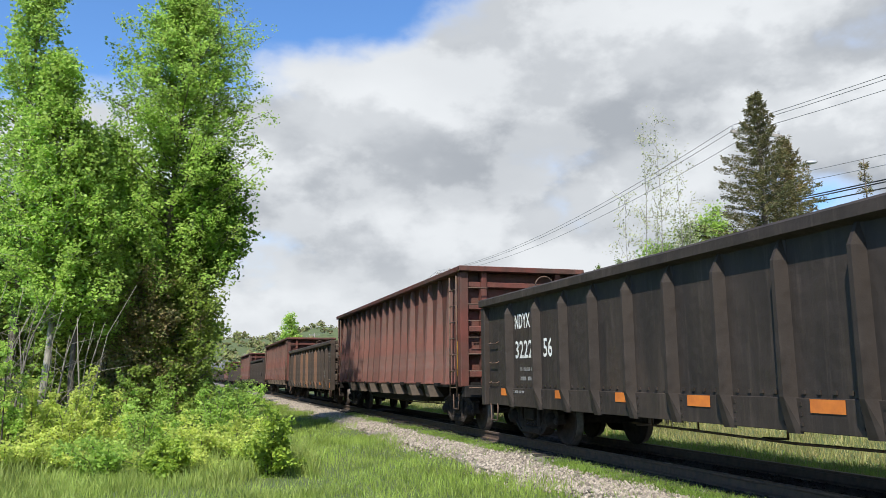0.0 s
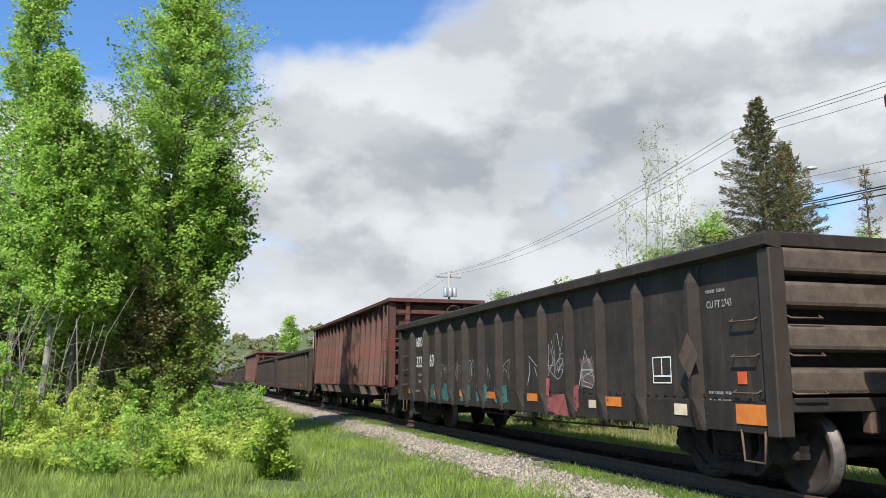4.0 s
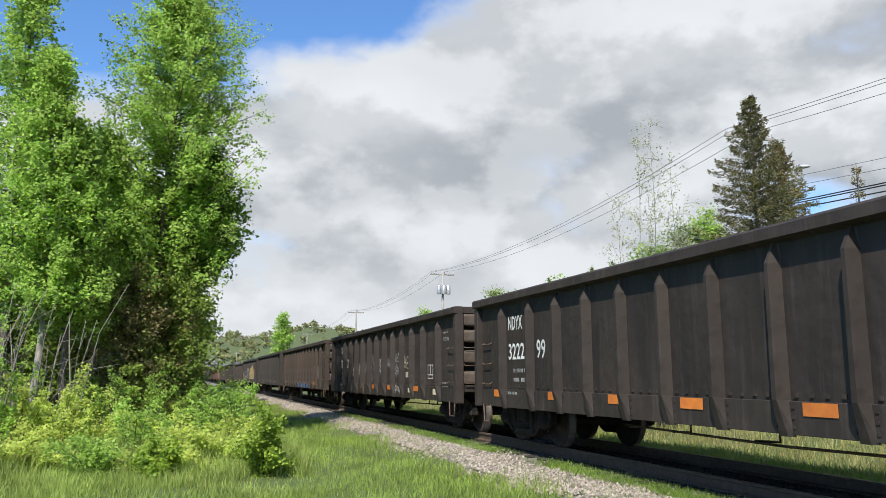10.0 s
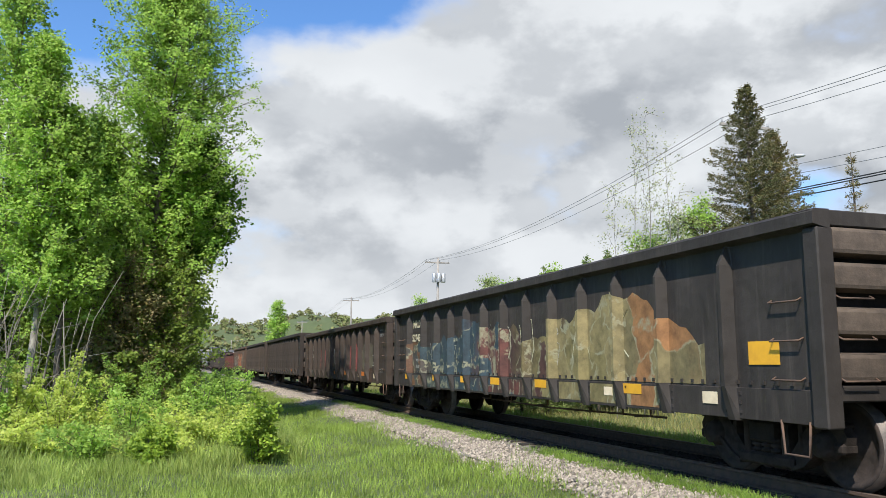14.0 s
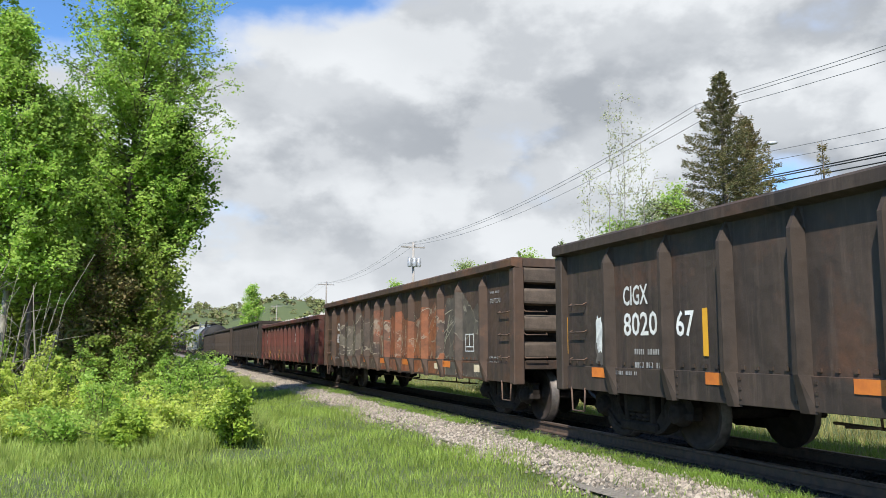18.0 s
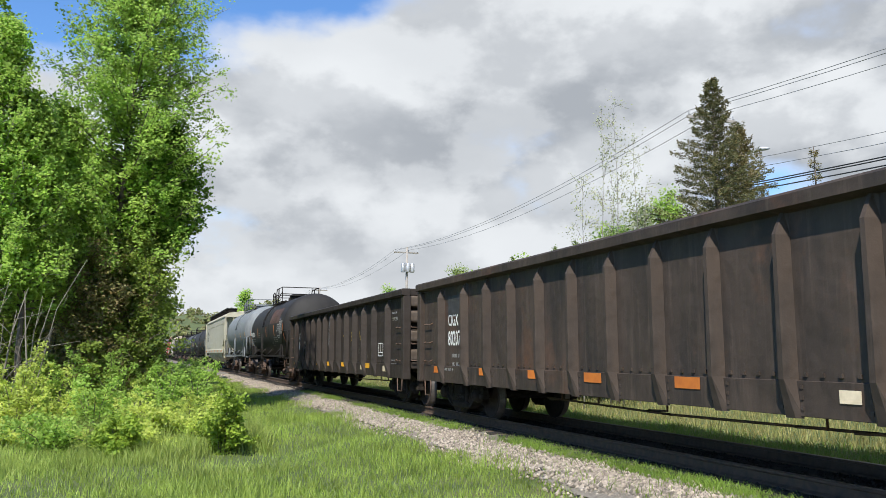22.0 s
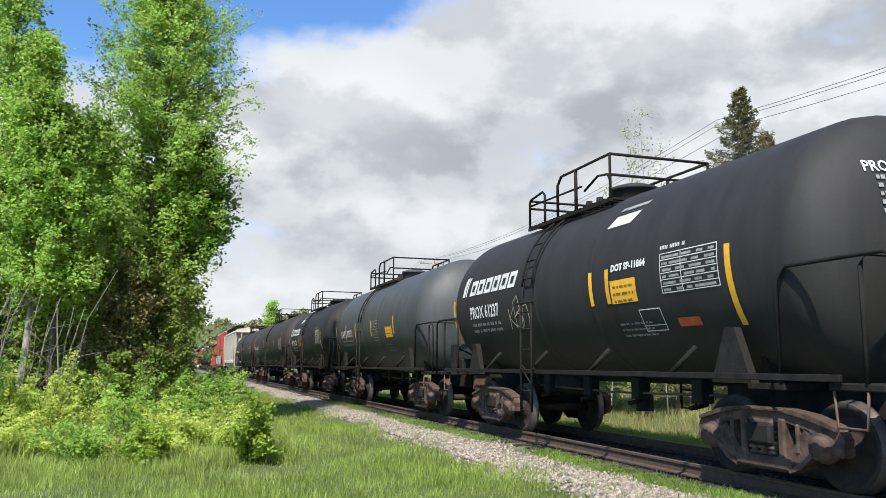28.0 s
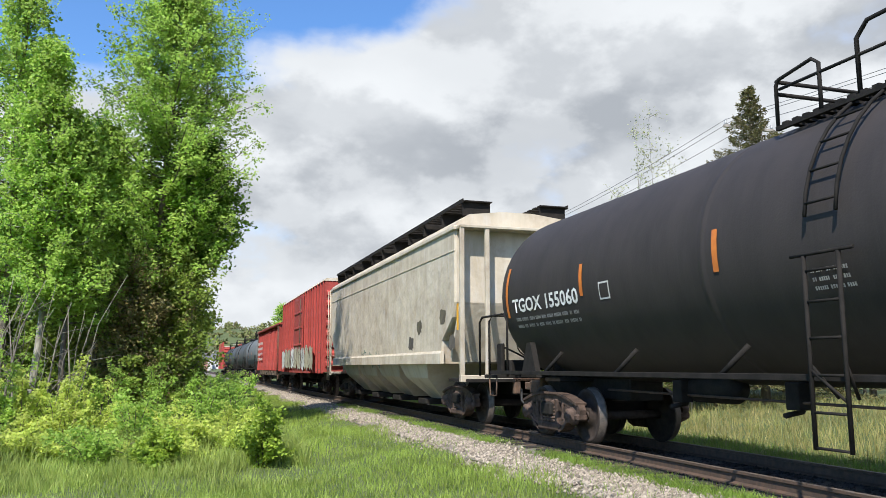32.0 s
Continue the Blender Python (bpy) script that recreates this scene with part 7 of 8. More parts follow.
# C4: scrawls over faded fields low on the side
sign(c4, P_CHALK, "spike", -1.6, 1.42, 0.6, 0.55, -1.469)
scribble(c4, P_CHALK, -2.55, 1.68, 0.85, 0.6, -1.469, 42, 3, 0.011)
scribble(c4, P_CHALK, -2.5, 1.45, 0.6, 0.35, -1.4695, 43, 2, 0.011)
sign(c4, P_CHALK, "peak", -3.66, 1.42, 0.62, 0.6, -1.469)
sign(c4, P_CHALK, "loop", -3.66, 1.36, 0.5, 0.45, -1.4695, 0.01)
blotch(c4, P_PINK, -2.75, 0.86, 1.2, 0.32, -1.4925, 43)
blotch(c4, P_PINK, -2.2, 1.15, 0.22, 0.35, -1.4925, 44)
blotch(c4, P_PINK, -3.3, 1.0, 0.2, 0.4, -1.493, 47)
blotch(c4, P_THINPINK, -3.66, 1.36, 0.5, 0.5, -1.467, 48)
for k, yy in enumerate((4.6, 3.6, 2.2, 1.1, 0.0)):
    blotch(c4, P_TEAL, yy, 0.98, 0.75, 0.38, -1.492, 45 + k)
for k in range(5):
    scribble(c4, P_CHALK, 3.8 - k * 0.98, 1.5, 0.5, 0.4, -1.468, 50 + k, 2, 0.008)
plate(c4, P_VERM, -7.4, 1.22, 0.16, 0.14, -1.468, "red_placard")
for c in (c0, c2, c4, c7, c9):
    plate(c, M_ORANGE, -7.6, 0.78, 0.62, 0.22, -1.494, "orange_placard")
for c in (c2, c4, c9):
    solid("hazard_diamond", M_RUST, lambda f: f.prism([(0, -0.28), (0.2, 0), (0, 0.28), (-0.2, 0)], "x", -0.004, 0), c, "", pose(-1.468 if c is c2 else -1.618, -6.05 if c is c2 else -6.6, 1.55), key="hazard_diamond")
# C6: yellowed number panel
plate(c6, P_BUFF, 5.2, 1.5, 0.9, 0.55, -1.4645, "yellowed_panel")
blotch(c6, P_GREY, 3.9, 1.9, 0.8, 0.9, -1.4645, 60)
# C10: one white scrawl in each bay
for k, (yy, z, w, h, rows) in enumerate(((3.84, 1.44, 0.4, 0.42, 2), (2.79, 1.49, 0.5, 0.42, 1), (1.84, 1.57, 0.4, 0.36, 2), (0.65, 1.55, 0.55, 0.9, 3), (-0.41, 1.62, 0.55, 0.45, 2), (-1.46, 1.68, 0.45, 0.24, 1), (-2.51, 1.62, 0.6, 0.62, 2), (-2.56, 0.93, 0.6, 0.22, 1))):
    scribble(c10, P_CHALK if k in (2, 3) else P_WHITE, yy, z, w, h, -1.494 if z < 1.1 else -1.469, 70 + k, 4 if rows == 1 else 3, 0.0095, rows)
sign(c10, P_CREAM, "peak", -3.3, 1.66, 0.3, 0.4, -1.469, 0.018)
sign(c10, P_CREAM, "loop", -3.6, 1.66, 0.24, 0.36, -1.4695, 0.018)
sign(c10, P_CREAM, "bend", -3.92, 1.7, 0.4, 0.5, -1.469, 0.018)
plate(c10, P_BUFF, -3.55, 1.25, 0.3, 0.15, -1.469, "small_panel")
# C11: white initials and tall orange letters in a blue outline
for ch, yy in (("G", 4.05), ("Y", 3.0), ("H", 1.98)):
    tag_letter(c11, ch, 0.62, P_WHITE, yy, 1.8, -1.469, 0.016, 0.8)
smear(c11, P_WHITE, -1.469, 4.2, 1.5, 1.15, 1.5, 6, 0.016, 80)
smear(c11, P_BLUE, -1.468, 4.2, 1.6, 1.2, 1.5, 3, 0.02, 81)
for k, (ch, yy) in enumerate((("R", 0.98), ("A", -0.07), ("F", -1.12), ("U", -2.17))):
    tag_letter(c11, ch, 1.5, P_BLUE, yy + 0.06, 1.16, -1.4672, 0.085, 0.6)
    tag_letter(c11, ch, 1.5, P_WHITE, yy + 0.02, 1.19, -1.4685, 0.05, 0.6)
    tag_letter(c11, ch, 1.5, P_VERM, yy, 1.17, -1.470, 0.045, 0.6)
    blotch(c11, P_BLUE, yy - 0.35, 0.86, 0.7, 0.28, -1.493, 320 + k, n=30)
smear(c11, P_DKBLUE, -1.467, -3.3, -3.85, 1.65, 2.3, 4, 0.03, 95)
for yy in (5.55, -4.4):
    plate(c11, M_ORANGE, yy, 1.28, 0.1, 0.55, -1.47, "orange_strip")
frame_mark(c11, P_BUFF, -5.7, 1.3, 0.5, 0.42, -1.468, 0.03)
# C12: faded marks
blotch(c12, P_GREY, 4.9, 1.9, 0.5, 0.45, -1.467, 100)
def mural_paint(name, stops, cell, line, edge=0.035):
    """Layered spray paint: colours that change along the car, cut into shapes with pale outlines."""
    m = bpy.data.materials.new(name)
    m.use_nodes = True
    t = m.node_tree
    b = t.nodes["Principled BSDF"]
    co = t.nodes.new("ShaderNodeTexCoord")
    warp = t.nodes.new("ShaderNodeTexNoise")
    warp.inputs["Scale"].default_value, warp.inputs["Detail"].default_value = 1.7, 4.0
    t.links.new(co.outputs["Object"], warp.inputs["Vector"])
    add = t.nodes.new("ShaderNodeVectorMath")
    add.operation = "MULTIPLY_ADD"
    t.links.new(warp.outputs["Color"], add.inputs[0])
    add.inputs[1].default_value = (0.0, 1.3, 1.1)
    t.links.new(co.outputs["Object"], add.inputs[2])
    flat = t.nodes.new("ShaderNodeMapping")
    flat.inputs["Scale"].default_value = (0.0, 1.0, 0.75)
    t.links.new(add.outputs[0], flat.inputs["Vector"])
    sep = t.nodes.new("ShaderNodeSeparateXYZ")
    t.links.new(flat.outputs[0], sep.inputs[0])
    cells = t.nodes.new("ShaderNodeTexVoronoi")
    cells.inputs["Scale"].default_value = cell
    t.links.new(flat.outputs[0], cells.inputs["Vector"])
    grey = t.nodes.new("ShaderNodeRGBToBW")
    t.links.new(cells.outputs["Color"], grey.inputs[0])
    along = t.nodes.new("ShaderNodeMapRange")
    along.inputs["From Min"].default_value, along.inputs["From Max"].default_value = 7.6, -6.6
    t.links.new(sep.outputs[1], along.inputs["Value"])
    mixed = t.nodes.new("ShaderNodeMath")
    mixed.operation = "MULTIPLY_ADD"
    t.links.new(grey.outputs[0], mixed.inputs[0])
    mixed.inputs[1].default_value = 0.26
    t.links.new(along.outputs[0], mixed.inputs[2])
    ramp = t.nodes.new("ShaderNodeValToRGB")
    e = ramp.color_ramp.elements
    e[0].position, e[0].color = stops[0][0], (*stops[0][1], 1)
    e[1].position, e[1].color = stops[-1][0], (*stops[-1][1], 1)
    for p, c in stops[1:-1]:
        q = e.new(p)
        q.color = (*c, 1)
    t.links.new(mixed.outputs[0], ramp.inputs[0])
    rim = t.nodes.new("ShaderNodeTexVoronoi")
    rim.feature = "DISTANCE_TO_EDGE"
    rim.inputs["Scale"].default_value = cell
    t.links.new(flat.outputs[0], rim.inputs["Vector"])
    fine = t.nodes.new("ShaderNodeTexNoise")
    fine.inputs["Scale"].default_value, fine.inputs["Detail"].default_value, fine.inputs["Roughness"].default_value = 4.0, 9.0, 0.7
    t.links.new(co.outputs["Object"], fine.inputs["Vector"])
    near = t.nodes.new("ShaderNodeMapRange")
    near.inputs["From Min"].default_value, near.inputs["From Max"].default_value = edge, edge * 0.4
    t.links.new(rim.outputs["Distance"], near.inputs["Value"])
    worn = t.nodes.new("ShaderNodeMapRange")
    worn.inputs["From Min"].default_value, worn.inputs["From Max"].default_value = 0.45, 0.6
    t.links.new(fine.outputs["Fac"], worn.inputs["Value"])
    both = t.nodes.new("ShaderNodeMath")
    both.operation = "MULTIPLY"
    t.links.new(near.outputs[0], both.inputs[0])
    t.links.new(worn.outputs[0], both.inputs[1])
    m1 = t.nodes.new("ShaderNodeMix")
    m1.data_type = "RGBA"
    m1.inputs[7].default_value = (*line, 1)
    t.links.new(both.outputs[0], m1.inputs[0])
    t.links.new(ramp.outputs[0], m1.inputs[6])
    soot = t.nodes.new("ShaderNodeMapRange")
    soot.inputs["From Min"].default_value, soot.inputs["From Max"].default_value = 0.38, 0.7
    soot.inputs["To Min"].default_value, soot.inputs["To Max"].default_value = 1.15, 0.4
    t.links.new(fine.outputs["Fac"], soot.inputs["Value"])
    hsv = t.nodes.new("ShaderNodeHueSaturation")
    t.links.new(soot.outputs[0], hsv.inputs["Value"])
    t.links.new(m1.outputs[2], hsv.inputs["Color"])
    t.links.new(hsv.outputs[0], b.inputs["Base Color"])
    b.inputs["Roughness"].default_value = 0.7
    return m


def mural(car, mat, y0, y1, low, top, crest, seed, L=16.1):
    """Sprayed skin laid over wall and stakes alike, with an uneven crest; a strip of it on the sill."""
    rg = random.Random(seed)
    h = L / 2
    e = [1.45, 2.75, 3.85, 4.9, 5.95, 7.0]
    stakes = [q - h for q in e] + [0.0] + [h - q for q in e]
    ys = set(np.round(np.arange(y1, y0, 0.12), 3))
    for q in stakes:
        ys |= {round(q + d, 3) for d in (-0.078, -0.035, 0.035, 0.078) if y1 < q + d < y0}
        ys -= {v for v in list(ys) if 0.037 < abs(v - q) < 0.076 or abs(v - q) < 0.033}
    ys = sorted(ys)
    ph = [rg.uniform(0, 6.28) for k in range(4)]

    def depth(y):
        d = min(abs(y - q) for q in stakes)
        return 0.153 * min(1.0, max(0.0, (0.078 - d) / 0.043)) + 0.003

    def rim(y):
        return crest(y) + 0.09 * math.sin(y * 3.1 + ph[0]) + 0.07 * math.sin(y * 7.3 + ph[1]) + 0.04 * math.sin(y * 15 + ph[2])
    n = 9
    f = Form()
    for y in ys:
        t = min(top, rim(y))
        f.v += [(-1.462 - depth(y), y, low + (t - low) * k / n) for k in range(n + 1)]
    f.f += [(i * (n + 1) + k, (i + 1) * (n + 1) + k, (i + 1) * (n + 1) + k + 1, i * (n + 1) + k + 1) for i in range(len(ys) - 1) for k in range(n)]
    f.smooth += [False] * (len(f.f) - len(f.smooth))
    part("sprayed_mural", f.mesh("sprayed_mural", mat), car, "worn sprayed shapes in many colours")
    for a, b in zip(sorted(stakes), sorted(stakes)[1:]):
        if a > y1 - 0.5 and b < y0 + 0.5:
            g = Form()
            g.v += [(-1.489, a + 0.15, 0.73), (-1.489, b - 0.15, 0.73), (-1.489, b - 0.15, 1.0), (-1.489, a + 0.15, 1.0)]
            g.f.append((0, 1, 2, 3))
            g.smooth.append(False)
            part("mural_foot", g.mesh("mural_foot", mat), car)


# C13: many-coloured shapes along the car, ending in gold
MURAL_A = mural_paint("gold_and_teal_mural", ((0.02, (0.1, 0.06, 0.03)), (0.14, (0.15, 0.065, 0.03)), (0.24, (0.035, 0.055, 0.055)), (0.4, (0.03, 0.048, 0.058)), (0.52, (0.03, 0.055, 0.07)), (0.58, (0.12, 0.04, 0.03)), (0.67, (0.06, 0.032, 0.026)), (0.76, (0.17, 0.14, 0.055)), (0.87, (0.25, 0.2, 0.09)), (0.95, (0.16, 0.13, 0.06)), (1.0, (0.27, 0.13, 0.05))), 2.0, (0.4, 0.38, 0.24), 0.06)
mural(c13, MURAL_A, 7.0, -6.1, 1.05, 2.3, lambda y: 1.95 + 0.2 * math.sin(y * 1.1) + 0.15 * math.exp(-((y + 3.2) / 1.2) ** 2) - 0.35 * float(ease(-y, 5.0, 6.0)) - 0.3 * float(ease(y, 5.0, 6.8)), 131)
for k, (yy, z, w, h) in enumerate(((4.6, 1.6, 0.6, 0.5), (3.3, 1.75, 0.7, 0.6), (2.2, 1.7, 0.6, 0.7), (1.15, 1.7, 0.7, 0.75), (0.1, 1.6, 0.6, 0.8), (-0.95, 1.65, 0.62, 0.85), (-2.0, 1.7, 0.55, 0.9), (-3.0, 1.75, 0.6, 0.8), (-4.1, 1.7, 0.6, 0.7))):
    sign(c13, P_CREAM if k % 3 else P_CHALK, ("bend", "loop", "peak", "fork", "oval")[k % 5], yy, z, w, h, -1.4695, 0.011)
side_words(c13, "NRLX", M_CREAMLET, 6.42, 5.66, 2.22, 0.2, -1.471, 0.006)
side_words(c13, "527437", M_CREAMLET, 6.5, 5.6, 1.86, 0.2, -1.471, 0.006)
plate(c13, M_YELLOW, -7.12, 1.28, 0.48, 0.25, -1.468, "yellow_placard")
# C14: brown smears and a white shape
for k, yy in enumerate((3.5, 1.2, -1.0, -3.0, -5.0)):
    blotch(c14, (P_PINK, P_OLIVE, P_GREY)[k % 3], yy, 1.5, 1.7, 0.9, -1.467 - 0.0003 * k, 140 + k)
smear(c14, P_WHITE, -1.471, 1.9, 0.3, 1.1, 1.9, 3, 0.035, 146)
# C15: lettering on white panels
for z, h, w in ((1.82, 0.32, 0.86), (1.3, 0.36, 0.9)):
    plate(c15, M_WHITE, 5.9, z, w, h, -1.468, "number_panel")
letters("CEFX", 0.34, M_DARKPAINT, c15, 6.28, 1.87, -1.473, 0.006, 0.78)
letters("32714", 0.36, M_DARKPAINT, c15, 6.3, 1.35, -1.473, 0.006, 0.78)
plate(c15, M_WHITE, 5.9, 0.98, 0.5, 0.14, -1.468, "number_panel")
# C16: white blots and upright strips
blotch(c16, P_WHITE, 6.95, 1.5, 0.16, 0.5, -1.468, 150)
blotch(c16, P_WHITE, 6.7, 1.2, 0.12, 0.35, -1.468, 151)
blotch(c16, P_GREY, 6.85, 1.3, 0.4, 0.5, -1.4665, 152)
for yy in (7.9, 4.63, 1.5, -1.0, -3.8):
    plate(c16, M_YELLOW, yy, 1.2, 0.09, 0.55, -1.47, "yellow_strip")
# C17: worn colours all along, orange in the middle
MURAL_B = mural_paint("worn_brown_mural", ((0.0, (0.075, 0.06, 0.045)), (0.25, (0.05, 0.036, 0.028)), (0.36, (0.11, 0.095, 0.07)), (0.46, (0.065, 0.042, 0.03)), (0.57, (0.09, 0.06, 0.04)), (0.64, (0.23, 0.065, 0.025)), (0.75, (0.17, 0.07, 0.032)), (0.84, (0.26, 0.085, 0.03)), (0.92, (0.075, 0.05, 0.037)), (1.0, (0.09, 0.075, 0.058))), 2.0, (0.36, 0.31, 0.23), 0.04)
mural(c17, MURAL_B, 5.4, -6.4, 1.05, 2.42, lambda y: 2.15 + 0.15 * math.sin(y), 171)
smear(c17, P_BUFF, -1.471, 4.6, -5.0, 1.1, 2.2, 8, 0.011, 175)
# C18: faded company letters as bars, yellow strips, stone load
for k, (z, w0) in enumerate(((2.12, 1.75), (1.86, 1.75), (1.5, 1.3))):
    side_bars(c18, M_DIMWHITE, 6.62, z, w0, 1, 0.1, 0.19, -1.468, 180 + k)
for yy, hh in ((8.08, 1.0), (5.28, 0.38), (2.08, 0.4), (-2.0, 0.4), (-5.0, 0.4)):
    plate(c18, M_YELLOW, yy, 0.8, 0.09, hh, -1.4935, "yellow_strip")
for k, q in enumerate((4.6, 3.55, 2.4, 1.2, -0.6, -1.7, -2.8, -3.9)):
    blotch(c18, M_CNSTAIN, q - 0.05, 1.4 + 0.04 * math.sin(k * 2.1), 0.9, 0.52, -1.4622, 184 + k, "primer_patch", 30, 0.05)
frame_mark(c18, M_WHITE, -5.1, 1.3, 0.5, 0.45, -1.468, 0.03)
smear(c18, P_WHITE, -1.469, -1.6, -2.6, 1.3, 2.1, 2, 0.05, 183)


def stone_load(car, L, z):
    rng = np.random.default_rng(9)
    n = 1600
    y = rng.uniform(-L / 2 + 0.5, L / 2 - 0.5, n)
    x = rng.uniform(-1.3, 1.3, n)
    hgt = z + 0.22 * np.sin(y * 1.3) * np.cos(x) + 0.18 - 0.25 * x * x
    base = np.array([(1, 0, 0), (-1, 0, 0), (0, 1, 0), (0, -1, 0), (0, 0, 1), (0, 0, -1)], dtype=float)
    tri = np.array([(0, 2, 4), (2, 1, 4), (1, 3, 4), (3, 0, 4), (2, 0, 5), (1, 2, 5), (3, 1, 5), (0, 3, 5)])
    v = base[None] * rng.uniform(0.05, 0.14, (n, 1, 1)) * rng.uniform(0.6, 1.2, (n, 6, 3)) + np.stack([x, y, hgt], -1)[:, None, :]
    f = (tri[None] + 6 * np.arange(n)[:, None, None]).reshape(-1, 3)
    m = surface("pale_broken_rock", (0.42, 0.4, 0.36), (0.28, 0.26, 0.235), scale=5, rough=0.9, vary=0.3, island=True)
    ob = part("stone_load", raw_mesh("stone_load", v.reshape(-1, 3), f, m), car, "heap of pale broken stone")
    tagged(ob, kind="stuff")
    solid("load_bed", m, lambda f: f.box(-1.35, 1.35, -L / 2 + 0.3, L / 2 - 0.3, z - 0.6, z - 0.05), car)


stone_load(c18, 16.4, 2.4)
# C19 and C20: chalky scratches and plain number panels
for k, yy in enumerate((3.3, 2.2, -0.4, -1.5, -2.6, -3.6, -4.6)):
    scribble(c19, P_GREY if k % 3 else P_CHALK, yy, 1.62, 0.55, 0.55, -1.468, 190 + k, 4, 0.007, 2)
plate(c20, M_DARKPAINT, 5.9, 2.08, 0.9, 0.4, -1.4645, "number_panel")
# C21: pale panel and glyphs
plate(c21, P_SKY, 0.35, 1.56, 0.68, 0.97, -1.468, "pale_panel", "pale blue and white pasted panel")
for kind, yy, z, w, h in (("oval", -0.74, 1.73, 0.36, 0.26), ("kite", -1.6, 1.82, 0.4, 0.32), ("wedge", -2.62, 1.8, 0.34, 0.28), ("crown", -3.69, 1.85, 0.46, 0.38)):
    sign(c21, P_LIME, kind, yy, z, w, h, -1.469, 0.018)
for kind, yy, z, w, h in (("bend", 4.4, 1.7, 0.5, 0.3), ("loop", 3.3, 1.67, 0.42, 0.5), ("fork", 2.33, 1.8, 0.5, 0.42), ("peak", 1.41, 1.76, 0.42, 0.46)):
    sign(c21, P_CHALK, kind, yy, z, w, h, -1.469, 0.012)
for kind, yy, z in (("peak", -3.56, 1.42), ("loop", -0.6, 1.3), ("bend", -2.6, 1.35), ("fork", 0.3, 1.25), ("spike", -4.4, 1.2)):
    sign(c21, P_GREY, kind, yy, z, 0.4, 0.34, -1.468, 0.012)
# tanks: data panels, placards, company marks
R0, Z0 = 1.53, 4.07 - 1.53
R1, Z1 = 1.58, 4.2 - 1.58


def data_panel(car, y, z, w, h, R, c, seed, mat=None):
    """A ruled panel: thin white frame and rules with dim print between them."""
    mat = mat or M_DIMWHITE
    n = int(h / 0.075)
    rg = random.Random(seed)
    f, g = Form(), Form()
    for i in range(n + 1):
        zz = h * i / n
        f.add([(0, w / 2, zz), (0, -w / 2, zz), (0, -w / 2, zz + 0.011), (0, w / 2, zz + 0.011)], [(0, 1, 2, 3)])
        a = 0.05
        while i < n and a < w - 0.12:
            b = min(w - 0.05, a + rg.uniform(0.08, 0.4))
            g.add([(0, w / 2 - a, zz + 0.024), (0, w / 2 - b, zz + 0.024), (0, w / 2 - b, zz + 0.058), (0, w / 2 - a, zz + 0.058)], [(0, 1, 2, 3)])
            a = b + rg.uniform(0.03, 0.12)
    for q in (w / 2, w * 0.12, -w / 2 + 0.014):
        f.add([(0, q, h * k / 4) for k in range(5)] + [(0, q - 0.014, h * k / 4) for k in range(5)], [(k, k + 5, k + 6, k + 1) for k in range(4)])
    ob = part("data_panel", bend_to_shell(f.mesh("data_panel", mat), R, c, z, 0.009), car, "white-ruled data panel with rows of small print", pose(0, y, 0))
    tagged(ob, kind="stuff")
    ob = part("small_print", bend_to_shell(g.mesh("small_print", M_DIMWHITE), R, c, z, 0.010), car, "", pose(0, y, 0))
    tagged(ob, kind="stuff")
    shell_lines(car, mat, y + w / 2, z + h + 0.06, w * 0.45, 1, 0.1, 0.05, R, c, seed + 1)


def outline_box(car, y, z, w, h, R, c, mat=None):
    f = Form()
    for a, b, p, q in ((w / 2, -w / 2, 0, 0.014), (w / 2, -w / 2, h - 0.014, h), (w / 2, w / 2 - 0.016, 0, h), (-w / 2 + 0.016, -w / 2, 0, h), (w / 2, -w / 2, h * 0.25, h * 0.25 + 0.012)):
        f.add([(0, a, p), (0, b, p), (0, b, q), (0, a, q)], [(0, 1, 2, 3)])
    part("inspection_panel", bend_to_shell(f.mesh("inspection_panel", mat or M_WHITE), R, c, z, 0.017), car, "", pose(0, y, 0))


def company_mark(car, y, z, w, R, c):
    """The owner's mark as plain slanted white blocks."""
    f = Form()
    for a, b in ((0.0, 0.14), (0.18, 0.24)):
        f.add([(0, -q - 0.1 * k / 4, 0.42 * k / 4) for k in range(5) for q in (a, b)], [(2 * k, 2 * k + 1, 2 * k + 3, 2 * k + 2) for k in range(4)])
    n, s = 6, (w - 0.45) / 6
    for i in range(n):
        a = -0.42 - i * s
        f.add([(0, a, 0.0), (0, a - s * 0.84, 0.0), (0, a - s * 0.84 - 0.07, 0.31), (0, a - 0.07, 0.31)], [(0, 1, 2, 3)])
    part("company_mark", bend_to_shell(f.mesh("company_mark", M_WHITE), R, c, z), car, "white slanted block mark", pose(0, y, 0))
    g = Form()
    for i in range(n):
        a = -0.42 - i * s - s * 0.25
        g.add([(0, a - 0.02, 0.08), (0, a - s * 0.34 - 0.02, 0.08), (0, a - s * 0.34 - 0.055, 0.22), (0, a - 0.055, 0.22)], [(0, 1, 2, 3)])
    part("mark_gap", bend_to_shell(g.mesh("mark_gap", M_TANK), R, c, z, 0.011), car, "", pose(0, y, 0))


